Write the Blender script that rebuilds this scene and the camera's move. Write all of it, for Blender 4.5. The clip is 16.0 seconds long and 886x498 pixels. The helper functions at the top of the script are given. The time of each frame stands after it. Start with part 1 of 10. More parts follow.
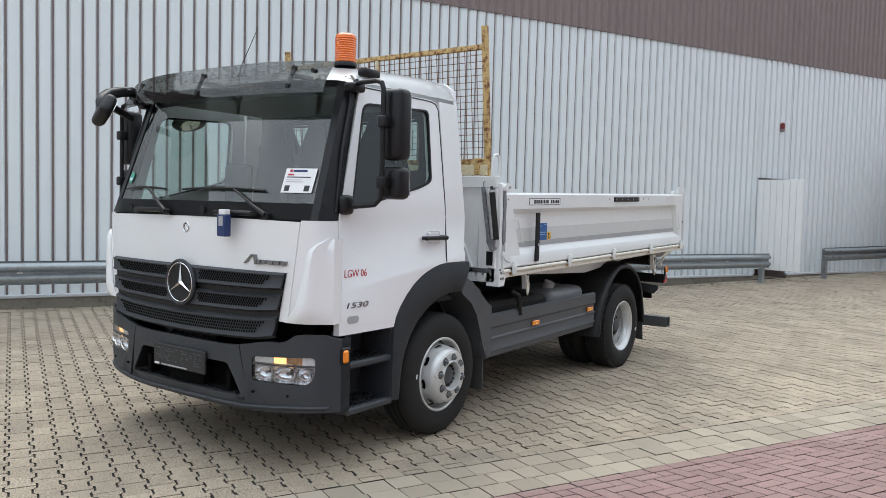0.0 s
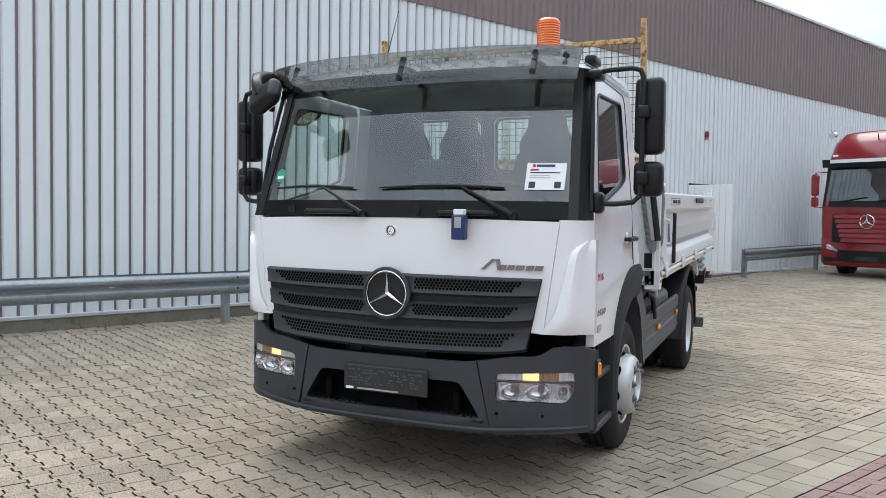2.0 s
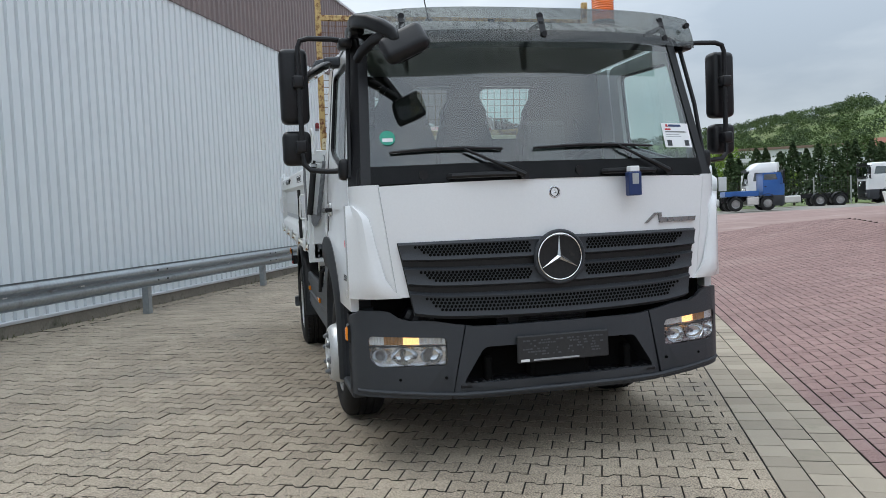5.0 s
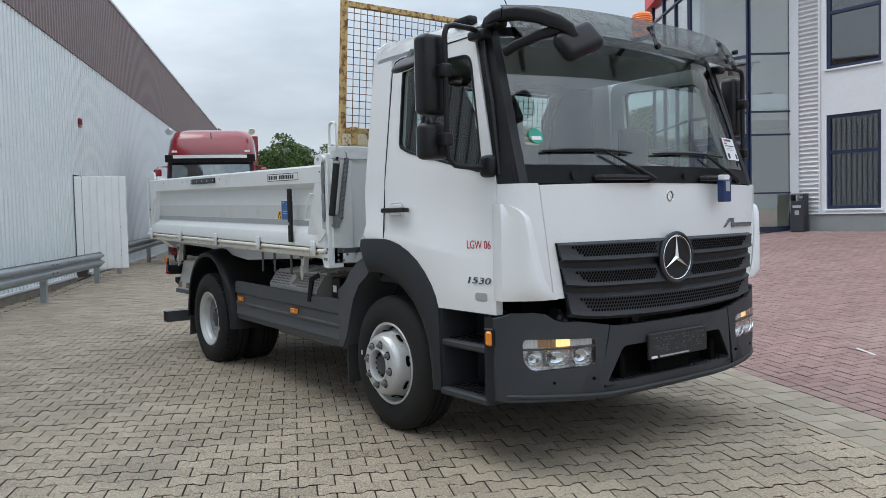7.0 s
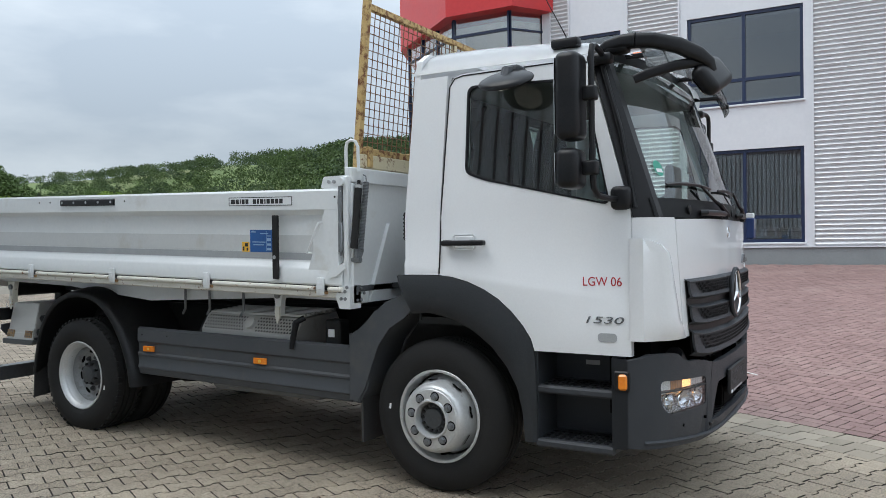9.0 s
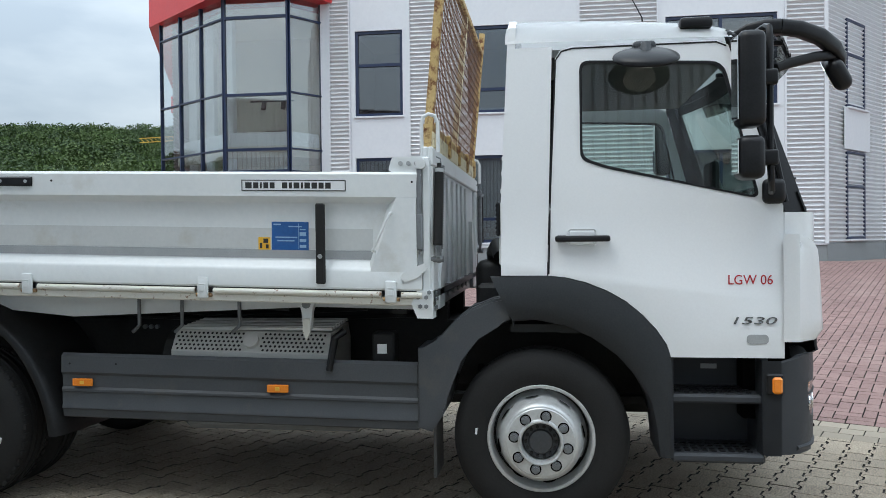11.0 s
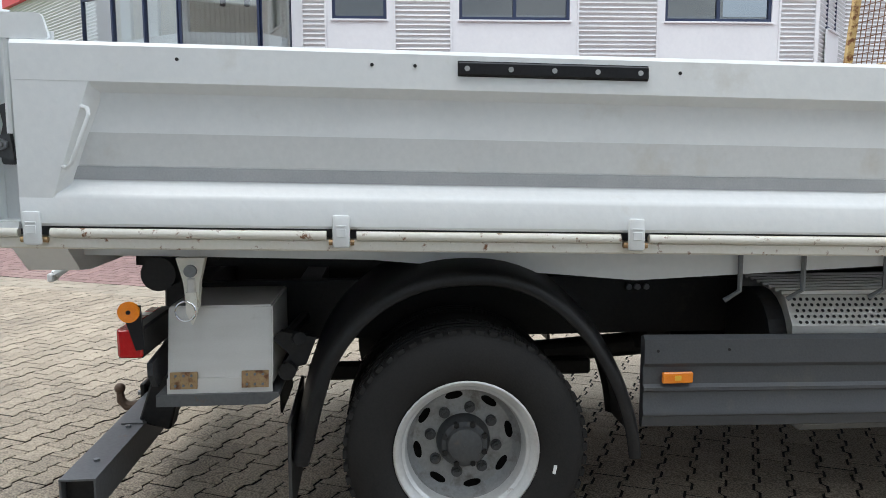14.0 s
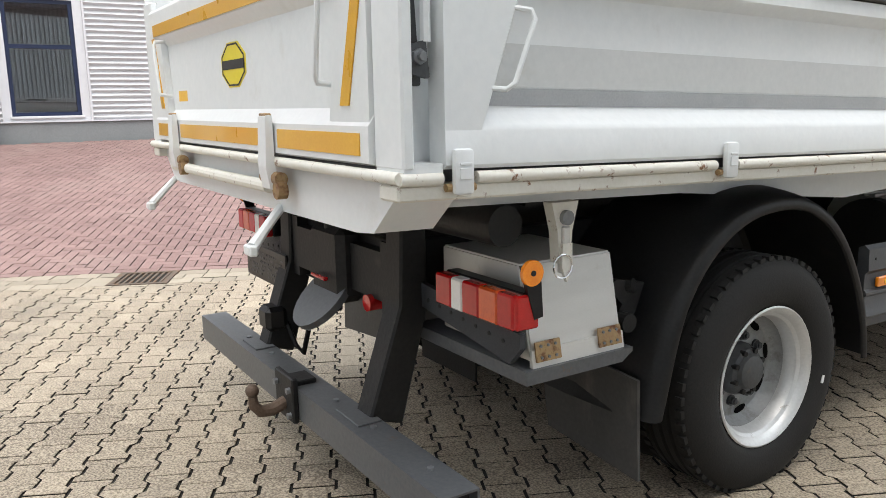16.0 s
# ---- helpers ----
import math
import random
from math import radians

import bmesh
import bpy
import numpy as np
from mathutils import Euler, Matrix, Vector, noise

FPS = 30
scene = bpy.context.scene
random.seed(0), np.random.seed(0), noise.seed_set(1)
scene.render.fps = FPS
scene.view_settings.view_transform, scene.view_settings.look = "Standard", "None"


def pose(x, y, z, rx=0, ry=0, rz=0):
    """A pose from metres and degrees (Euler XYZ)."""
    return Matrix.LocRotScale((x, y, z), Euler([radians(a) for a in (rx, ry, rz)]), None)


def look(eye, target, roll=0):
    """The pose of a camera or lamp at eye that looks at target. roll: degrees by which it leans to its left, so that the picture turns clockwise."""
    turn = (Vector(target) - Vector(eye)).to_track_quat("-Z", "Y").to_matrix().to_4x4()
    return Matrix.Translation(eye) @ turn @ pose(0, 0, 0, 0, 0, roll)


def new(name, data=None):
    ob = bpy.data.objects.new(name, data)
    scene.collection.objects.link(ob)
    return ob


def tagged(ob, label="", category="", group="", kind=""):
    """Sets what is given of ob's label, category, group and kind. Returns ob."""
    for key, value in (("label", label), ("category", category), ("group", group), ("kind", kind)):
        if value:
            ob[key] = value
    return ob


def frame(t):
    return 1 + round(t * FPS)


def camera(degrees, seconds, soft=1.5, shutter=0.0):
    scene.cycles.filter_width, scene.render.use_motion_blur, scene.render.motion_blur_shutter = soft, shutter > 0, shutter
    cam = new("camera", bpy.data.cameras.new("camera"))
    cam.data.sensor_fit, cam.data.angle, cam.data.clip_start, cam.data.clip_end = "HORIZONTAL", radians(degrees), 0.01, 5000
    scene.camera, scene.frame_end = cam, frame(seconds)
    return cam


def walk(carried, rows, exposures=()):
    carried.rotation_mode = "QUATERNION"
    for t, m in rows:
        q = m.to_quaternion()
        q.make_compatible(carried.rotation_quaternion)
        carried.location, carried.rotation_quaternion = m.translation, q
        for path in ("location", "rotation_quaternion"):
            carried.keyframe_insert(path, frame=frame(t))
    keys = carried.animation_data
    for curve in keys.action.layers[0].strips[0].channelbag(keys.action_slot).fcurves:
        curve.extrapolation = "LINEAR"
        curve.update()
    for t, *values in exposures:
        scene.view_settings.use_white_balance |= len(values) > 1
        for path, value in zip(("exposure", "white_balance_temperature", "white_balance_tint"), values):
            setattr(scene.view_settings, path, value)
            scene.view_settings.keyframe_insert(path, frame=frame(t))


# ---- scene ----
cam = camera(59.3, 16.0, soft=0.8)
EXPOSURES = [(0, 0.55, 6650, 10), (2, 0.60, 6450, 10), (3.5, 0.42, 6400, 9), (5, 0.32, 6400, 9), (8.5, 0.39, 6400, 9), (11, 0.49, 6250, 6), (12.5, 0.74, 6350, 8), (14, 0.76, 6600, 10), (15, 0.88, 6750, 11), (16, 1.04, 7050, 12)]
PATH = [
    (0, (4.356, -4.611, 1.68), (3.197, -2.985, 1.569), 1.5),
    (0.5, (3.795, -4.679, 1.635), (2.68, -3.023, 1.513), 1.6),
    (1, (3.255, -4.957, 1.611), (2.202, -3.262, 1.483), 1.4),
    (1.5, (2.691, -5.134, 1.583), (1.732, -3.383, 1.465), 1.2),
    (2, (2.115, -5.405, 1.571), (1.299, -3.581, 1.492), 0.9),
    (2.5, (1.538, -5.519, 1.585), (0.913, -3.62, 1.542), 0.8),
    (3, (0.923, -5.64, 1.577), (0.516, -3.681, 1.56), 0.5),
    (3.5, (0.337, -5.681, 1.493), (0.158, -3.689, 1.473), -0.2),
    (4, (-0.315, -5.679, 1.435), (-0.267, -3.68, 1.389), -1.1),
    (4.5, (-0.981, -5.642, 1.392), (-0.716, -3.661, 1.312), -2.0),
    (5, (-1.659, -5.501, 1.416), (-1.182, -3.561, 1.318), -2.5),
    (5.2, (-1.926, -5.448, 1.422), (-1.366, -3.53, 1.329), -2.5),
    (7.3, (-4.065, -4.087, 1.412), (-2.789, -2.549, 1.328), -1.2),
    (7.5, (-4.218, -3.922, 1.439), (-2.884, -2.435, 1.358), -1.1),
    (8, (-4.497, -3.394, 1.427), (-3.027, -2.04, 1.358), -0.9),
    (8.5, (-4.801, -2.872, 1.459), (-3.205, -1.668, 1.41), -0.8),
    (8.7, (-4.896, -2.658, 1.461), (-3.247, -1.526, 1.423), -0.8),
    (10.8, (-5.086, -0.234, 1.483), (-3.11, 0.074, 1.481), -0.6),
    (11, (-5.029, -0.054, 1.461), (-3.047, 0.219, 1.434), -0.6),
    (11.5, (-4.89, 0.543, 1.475), (-2.9, 0.714, 1.388), -0.4),
    (12, (-4.73, 1.127, 1.502), (-2.738, 1.237, 1.371), -0.1),
    (12.5, (-4.493, 1.721, 1.496), (-2.5, 1.792, 1.343), -0.1),
    (13, (-4.293, 2.337, 1.512), (-2.3, 2.366, 1.337), -0.1),
    (13.5, (-4.038, 2.94, 1.505), (-2.048, 2.904, 1.305), -0.1),
    (14, (-3.834, 3.548, 1.519), (-1.854, 3.398, 1.28), -0.3),
    (14.5, (-3.579, 4.106, 1.495), (-1.623, 3.807, 1.206), -0.7),
    (15, (-3.347, 4.696, 1.468), (-1.448, 4.169, 1.127), -0.9),
    (15.5, (-3.06, 5.182, 1.438), (-1.258, 4.398, 1.062), -1.1),
    (16, (-2.791, 5.711, 1.455), (-1.13, 4.659, 1.087), -1.0),
]
walk(cam, [(t, look(eye, target, roll)) for t, eye, target, roll in PATH], EXPOSURES)

# ---- world and light: an overcast afternoon ----
scene.view_settings.exposure = 0.0
SUN_ELEV, SUN_ROT = 60.0, 312.0
world = bpy.data.worlds.new("overcast_sky")
scene.world = world
world.use_nodes = True
wt = world.node_tree
wt.nodes.clear()
w_out = wt.nodes.new("ShaderNodeOutputWorld")
w_bg = wt.nodes.new("ShaderNodeBackground")
w_sky = wt.nodes.new("ShaderNodeTexSky")
w_sky.sky_type = "NISHITA"
w_sky.sun_disc = False
w_sky.sun_elevation, w_sky.sun_rotation = radians(SUN_ELEV), radians(SUN_ROT)
w_co = wt.nodes.new("ShaderNodeTexCoord")
w_map = wt.nodes.new("ShaderNodeMapping")
w_map.inputs["Scale"].default_value = (1.0, 1.0, 3.2)
w_n1 = wt.nodes.new("ShaderNodeTexNoise")
w_n1.inputs["Scale"].default_value, w_n1.inputs["Detail"].default_value = 2.3, 7.0
w_n1.inputs["Roughness"].default_value = 0.52
w_ramp = wt.nodes.new("ShaderNodeValToRGB")
w_ramp.color_ramp.elements[0].position, w_ramp.color_ramp.elements[0].color = 0.36, (4.6, 5.3, 6.1, 1)
w_ramp.color_ramp.elements[1].position, w_ramp.color_ramp.elements[1].color = 0.69, (7.9, 8.5, 9.0, 1)
w_mix = wt.nodes.new("ShaderNodeMix")
w_mix.data_type = "RGBA"
w_mix.inputs["Factor"].default_value = 0.9
w_bg.inputs["Strength"].default_value = 0.1
wt.links.new(w_co.outputs["Generated"], w_map.inputs["Vector"])
wt.links.new(w_map.outputs["Vector"], w_n1.inputs["Vector"])
wt.links.new(w_n1.outputs["Fac"], w_ramp.inputs["Fac"])
wt.links.new(w_sky.outputs["Color"], w_mix.inputs["A"])
wt.links.new(w_ramp.outputs["Color"], w_mix.inputs["B"])
# an overcast sky is brighter overhead than at the horizon
w_sep = wt.nodes.new("ShaderNodeSeparateXYZ")
w_grad = wt.nodes.new("ShaderNodeMapRange")
w_grad.inputs["From Min"].default_value, w_grad.inputs["From Max"].default_value = 0.12, 1.0
w_grad.inputs["To Min"].default_value, w_grad.inputs["To Max"].default_value = 0.76, 2.4
w_mul = wt.nodes.new("ShaderNodeVectorMath")
w_mul.operation = "SCALE"
wt.links.new(w_co.outputs["Generated"], w_sep.inputs["Vector"])
wt.links.new(w_sep.outputs["Z"], w_grad.inputs["Value"])
wt.links.new(w_mix.outputs["Result"], w_mul.inputs[0])
wt.links.new(w_grad.outputs["Result"], w_mul.inputs["Scale"])
wt.links.new(w_mul.outputs["Vector"], w_bg.inputs["Color"])
wt.links.new(w_bg.outputs["Background"], w_out.inputs["Surface"])

sun_data = bpy.data.lights.new("sun", "SUN")
sun_data.energy, sun_data.angle, sun_data.color = 0.9, radians(40), (1.0, 0.96, 0.9)
sun = new("sun", sun_data)
sun.rotation_euler = (radians(90 - SUN_ELEV), 0, radians(180 - SUN_ROT))

# ---- materials ----
def mat(name, a, b=None, rough=0.5, metal=0.0, scale=6.0, fine=60.0, bump=0.0, bump_scale=None, spec=0.5, coat=0.0, mix=0.5, rvar=0.08, stretch=(1, 1, 1), per="", emit=None, space="pos", per_mix=0.6, span=(0.3, 0.7)):
    """A surface whose colour drifts from a to b at a broad and a fine scale, with relief and uneven gloss."""
    m = bpy.data.materials.new(name)
    m.use_nodes = True
    t = m.node_tree
    p = t.nodes["Principled BSDF"]
    a = (*a, 1)
    b = (*b, 1) if b else a
    p.inputs["Metallic"].default_value, p.inputs["Specular IOR Level"].default_value = metal, spec
    p.inputs["Coat Weight"].default_value = coat
    p.inputs["Coat Roughness"].default_value = 0.06
    if space == "pos":
        src = t.nodes.new("ShaderNodeNewGeometry").outputs["Position"]
    else:
        src = t.nodes.new("ShaderNodeTexCoord").outputs["Object"]
    mp = t.nodes.new("ShaderNodeMapping")
    mp.inputs["Scale"].default_value = stretch
    t.links.new(src, mp.inputs["Vector"])
    n1, n2 = t.nodes.new("ShaderNodeTexNoise"), t.nodes.new("ShaderNodeTexNoise")
    n1.inputs["Scale"].default_value, n1.inputs["Detail"].default_value = scale, 4
    n2.inputs["Scale"].default_value, n2.inputs["Detail"].default_value = fine, 3
    t.links.new(mp.outputs["Vector"], n1.inputs["Vector"])
    t.links.new(mp.outputs["Vector"], n2.inputs["Vector"])
    add = t.nodes.new("ShaderNodeMath")
    add.operation = "MULTIPLY_ADD"
    add.inputs[1].default_value, add.inputs[2].default_value = 1 - mix, 0.0
    t.links.new(n1.outputs["Fac"], add.inputs[0])
    ad2 = t.nodes.new("ShaderNodeMath")
    ad2.operation = "MULTIPLY_ADD"
    ad2.inputs[1].default_value = mix
    t.links.new(n2.outputs["Fac"], ad2.inputs[0])
    t.links.new(add.outputs[0], ad2.inputs[2])
    fac = ad2.outputs[0]
    rg = t.nodes.new("ShaderNodeMapRange")
    rg.inputs["From Min"].default_value, rg.inputs["From Max"].default_value = span
    t.links.new(fac, rg.inputs["Value"])
    fac = rg.outputs["Result"]
    if per:
        rnd = t.nodes.new("ShaderNodeObjectInfo").outputs["Random"] if per == "object" else t.nodes.new("ShaderNodeNewGeometry").outputs["Random Per Island"]
        m3 = t.nodes.new("ShaderNodeMix")
        m3.inputs["Factor"].default_value = per_mix
        t.links.new(fac, m3.inputs["A"])
        t.links.new(rnd, m3.inputs["B"])
        fac = m3.outputs["Result"]
    mx = t.nodes.new("ShaderNodeMix")
    mx.data_type = "RGBA"
    mx.inputs["A"].default_value, mx.inputs["B"].default_value = a, b
    t.links.new(fac, mx.inputs["Factor"])
    t.links.new(mx.outputs["Result"], p.inputs["Base Color"])
    rr = t.nodes.new("ShaderNodeMapRange")
    rr.inputs["To Min"].default_value, rr.inputs["To Max"].default_value = max(0.0, rough - rvar), min(1.0, rough + rvar)
    t.links.new(n1.outputs["Fac"], rr.inputs["Value"])
    t.links.new(rr.outputs["Result"], p.inputs["Roughness"])
    if bump:
        bp = t.nodes.new("ShaderNodeBump")
        bp.inputs["Strength"].default_value, bp.inputs["Distance"].default_value = 0.6, bump
        if bump_scale:
            n3 = t.nodes.new("ShaderNodeTexNoise")
            n3.inputs["Scale"].default_value, n3.inputs["Detail"].default_value = bump_scale, 3
            t.links.new(mp.outputs["Vector"], n3.inputs["Vector"])
            t.links.new(n3.outputs["Fac"], bp.inputs["Height"])
        else:
            t.links.new(n2.outputs["Fac"], bp.inputs["Height"])
        t.links.new(bp.outputs["Normal"], p.inputs["Normal"])
    if emit:
        p.inputs["Emission Color"].default_value, p.inputs["Emission Strength"].default_value = (*emit[:3], 1), emit[3]
    return m


def stained(m, colour, scale=3.0, low=0.58, high=0.72, stretch=(1, 1, 1), rough=None):
    """Adds patches of another colour (rust, dirt, moss) with a ragged outline over a material made by mat()."""
    t = m.node_tree
    p = t.nodes["Principled BSDF"]
    old = p.inputs["Base Color"].links[0].from_socket
    g = t.nodes.new("ShaderNodeNewGeometry")
    mp = t.nodes.new("ShaderNodeMapping")
    mp.inputs["Scale"].default_value = stretch
    n = t.nodes.new("ShaderNodeTexNoise")
    n.inputs["Scale"].default_value, n.inputs["Detail"].default_value, n.inputs["Roughness"].default_value = scale, 8, 0.65
    r = t.nodes.new("ShaderNodeMapRange")
    r.inputs["From Min"].default_value, r.inputs["From Max"].default_value = low, high
    mx = t.nodes.new("ShaderNodeMix")
    mx.data_type = "RGBA"
    mx.inputs["B"].default_value = (*colour, 1)
    t.links.new(g.outputs["Position"], mp.inputs["Vector"])
    t.links.new(mp.outputs["Vector"], n.inputs["Vector"])
    t.links.new(n.outputs["Fac"], r.inputs["Value"])
    t.links.new(r.outputs["Result"], mx.inputs["Factor"])
    t.links.new(old, mx.inputs["A"])
    t.links.new(mx.outputs["Result"], p.inputs["Base Color"])
    return m


def glass(name, tint, rough=0.0, base=0.045):
    """Thin pane: mostly clear, tinted, with real reflections."""
    m = bpy.data.materials.new(name)
    m.use_nodes = True
    t = m.node_tree
    t.nodes.clear()
    out = t.nodes.new("ShaderNodeOutputMaterial")
    tr = t.nodes.new("ShaderNodeBsdfTransparent")
    tr.inputs["Color"].default_value = (*tint, 1)
    gl = t.nodes.new("ShaderNodeBsdfGlossy")
    gl.inputs["Roughness"].default_value = rough
    lw = t.nodes.new("ShaderNodeLayerWeight")
    lw.inputs["Blend"].default_value = 0.5
    pw = t.nodes.new("ShaderNodeMath")
    pw.operation, pw.inputs[1].default_value = "POWER", 4.0
    t.links.new(lw.outputs["Facing"], pw.inputs[0])
    fr = t.nodes.new("ShaderNodeMapRange")
    fr.inputs["To Min"].default_value, fr.inputs["To Max"].default_value = base, 0.95
    t.links.new(pw.outputs[0], fr.inputs["Value"])
    ms = t.nodes.new("ShaderNodeMixShader")
    t.links.new(fr.outputs["Result"], ms.inputs["Fac"])
    t.links.new(tr.outputs["BSDF"], ms.inputs[1])
    t.links.new(gl.outputs["BSDF"], ms.inputs[2])
    t.links.new(ms.outputs["Shader"], out.inputs["Surface"])
    return m


WHITE = mat("cab_white_paint", (0.78, 0.79, 0.80), (0.82, 0.83, 0.84), rough=0.22, coat=0.6, scale=2, fine=90, bump=0.0004)
BODYW = stained(mat("tipper_white_paint", (0.72, 0.745, 0.75), (0.78, 0.80, 0.80), rough=0.38, coat=0.15, scale=2.5, fine=40, bump=0.001), (0.56, 0.54, 0.48), scale=2.2, low=0.60, high=0.85)
CREAM = stained(mat("worn_cream_paint", (0.70, 0.68, 0.60), (0.78, 0.76, 0.70), rough=0.5, scale=9, fine=80, bump=0.001), (0.22, 0.10, 0.045), scale=26, low=0.60, high=0.68)
PLASTIC = mat("dark_grey_plastic", (0.030, 0.034, 0.040), (0.045, 0.049, 0.056), rough=0.52, spec=0.4, scale=4, fine=220, bump=0.0012, bump_scale=900)
# paler than PLASTIC, its colour lifted for skirts and arches that get little light
PALERP = stained(mat("paler_grey_plastic", (0.052, 0.057, 0.064), (0.074, 0.079, 0.087), rough=0.5, scale=3, fine=120, bump=0.0008), (0.10, 0.098, 0.092), scale=5, low=0.58, high=0.85)
BLACKP = mat("black_plastic", (0.006, 0.006, 0.007), (0.014, 0.014, 0.016), rough=0.36, spec=0.32, scale=8, fine=120, bump=0.0006)
RUBBER = stained(mat("tyre_rubber", (0.013, 0.013, 0.0135), (0.023, 0.0225, 0.022), rough=0.75, spec=0.3, scale=7, fine=130, bump=0.0015), (0.026, 0.024, 0.021), scale=9, low=0.62, high=0.85)
FRAME = stained(mat("chassis_black", (0.008, 0.008, 0.009), (0.020, 0.020, 0.020), rough=0.55, spec=0.34, scale=5, fine=60, bump=0.002), (0.05, 0.045, 0.038), scale=6, low=0.62, high=0.8)
STEELGREY = stained(mat("painted_grey_steel", (0.085, 0.092, 0.10), (0.13, 0.135, 0.14), rough=0.45, metal=0.2, scale=6, fine=70, bump=0.001), (0.16, 0.09, 0.05), scale=14, low=0.64, high=0.74)
RIM = stained(mat("silver_wheel_paint", (0.55, 0.56, 0.56), (0.68, 0.69, 0.69), rough=0.36, metal=0.4, scale=9, fine=80, bump=0.0008), (0.20, 0.15, 0.11), scale=18, low=0.63, high=0.73)
# dusty and darker than RIM: the shade of the deep rear dish is painted in
RIMSHADED = stained(mat("shaded_dusty_wheel_paint", (0.26, 0.27, 0.275), (0.36, 0.37, 0.37), rough=0.5, metal=0.3, scale=8, fine=80, bump=0.0008), (0.13, 0.115, 0.10), scale=12, low=0.52, high=0.72)
HUBGREY = stained(mat("dusty_hub_paint", (0.055, 0.058, 0.062), (0.085, 0.09, 0.095), rough=0.55, metal=0.2, scale=9, fine=80, bump=0.001), (0.12, 0.10, 0.085), scale=16, low=0.58, high=0.75)
GUARD = stained(mat("black_mudguard_plastic", (0.022, 0.0225, 0.024), (0.038, 0.039, 0.041), rough=0.36, spec=0.5, scale=4, fine=90, bump=0.001), (0.06, 0.055, 0.05), scale=5, low=0.60, high=0.82)
FLAPRUB = stained(mat("scuffed_flap_rubber", (0.034, 0.034, 0.035), (0.058, 0.057, 0.056), rough=0.55, scale=5, fine=70, bump=0.001), (0.10, 0.095, 0.085), scale=9, low=0.56, high=0.80, stretch=(1, 1, 0.35))
RIMDARK = mat("grey_hub_paint", (0.16, 0.17, 0.18), (0.24, 0.25, 0.26), rough=0.5, metal=0.3, scale=12, fine=90)
CHROME = mat("chrome", (0.78, 0.79, 0.80), (0.86, 0.86, 0.87), rough=0.10, metal=1.0, rvar=0.04)
ALU = stained(mat("brushed_aluminium", (0.58, 0.57, 0.54), (0.70, 0.69, 0.66), rough=0.42, metal=0.4, scale=3, fine=160, stretch=(1, 1, 6), bump=0.0005), (0.33, 0.30, 0.24), scale=5, low=0.62, high=0.85)
RUSTY = stained(mat("rusted_yellow_steel", (0.50, 0.33, 0.12), (0.64, 0.47, 0.22), rough=0.75, scale=12, fine=60, bump=0.003), (0.17, 0.065, 0.025), scale=22, low=0.47, high=0.60)
RACKPAINT = stained(mat("rusting_cream_steel", (0.66, 0.57, 0.36), (0.74, 0.67, 0.48), rough=0.65, scale=10, fine=60, bump=0.002), (0.20, 0.085, 0.035), scale=16, low=0.55, high=0.64)
RUSTWIRE = mat("rusted_wire", (0.13, 0.062, 0.032), (0.24, 0.13, 0.075), rough=0.85, scale=30, fine=200)
ORANGE_LENS = mat("orange_lens", (0.85, 0.22, 0.01), (0.95, 0.30, 0.02), rough=0.15, coat=0.7, scale=40, fine=200)
BEACON_LENS = mat("beacon_lens", (0.72, 0.115, 0.003), (0.84, 0.17, 0.008), rough=0.2, coat=0.3, scale=30, fine=200)
AMBER_DULL = mat("unlit_amber_lens", (0.42, 0.20, 0.07), (0.55, 0.30, 0.13), rough=0.12, coat=0.7, scale=60, fine=200)
RED_AMBER = mat("red_amber_lens", (0.62, 0.07, 0.012), (0.72, 0.11, 0.02), rough=0.14, coat=0.7, scale=50, fine=200)
RED_LENS = mat("red_lens", (0.42, 0.005, 0.007), (0.52, 0.010, 0.012), rough=0.14, coat=0.4, scale=50, fine=200)
WHITE_LENS = mat("white_lens", (0.80, 0.80, 0.78), (0.88, 0.88, 0.86), rough=0.16, coat=0.7, scale=60, fine=200)
LAMP_GLOW = mat("lit_position_lamp", (0.95, 0.60, 0.30), (1.0, 0.70, 0.40), rough=0.2, emit=(1.0, 0.52, 0.18, 1.3))
REFLECTOR = mat("lamp_reflector", (0.84, 0.85, 0.87), (0.94, 0.94, 0.95), rough=0.12, metal=0.9, scale=20, fine=60, bump=0.012, bump_scale=38, coat=0.3)
DARKCHROME = mat("dark_bright_metal", (0.22, 0.225, 0.23), (0.30, 0.30, 0.31), rough=0.2, metal=0.8)
MIRRORGLASS = mat("mirror_glass", (0.85, 0.86, 0.87), rough=0.02, metal=1.0, rvar=0.01)
SEATCLOTH = mat("dark_seat_cloth", (0.016, 0.017, 0.019), (0.03, 0.03, 0.033), rough=0.9, scale=10, fine=40)
INTERIOR = mat("grey_cab_trim", (0.016, 0.018, 0.019), (0.028, 0.030, 0.031), rough=0.75, scale=6, fine=25)
HEADLINER = mat("pale_headliner", (0.24, 0.245, 0.24), (0.30, 0.30, 0.295), rough=0.9, scale=6, fine=200)
SMOKE = glass("smoked_acrylic", (0.21, 0.22, 0.205), rough=0.04, base=0.15)
WSCREEN = glass("windscreen_glass", (0.72, 0.83, 0.79), base=0.14)
SIDEGLASS = glass("side_window_glass", (0.66, 0.76, 0.73), base=0.08)
LAMPGLASS = glass("clear_lamp_glass", (0.93, 0.94, 0.95))
PANE = glass("office_window_glass", (0.92, 0.95, 0.96), base=0.22)
PANE_SKY = glass("coated_window_glass", (0.55, 0.60, 0.64), base=0.16)
BLUE_BOX = mat("dark_blue_plastic", (0.008, 0.026, 0.105), (0.012, 0.034, 0.13), rough=0.4, scale=20, fine=150)
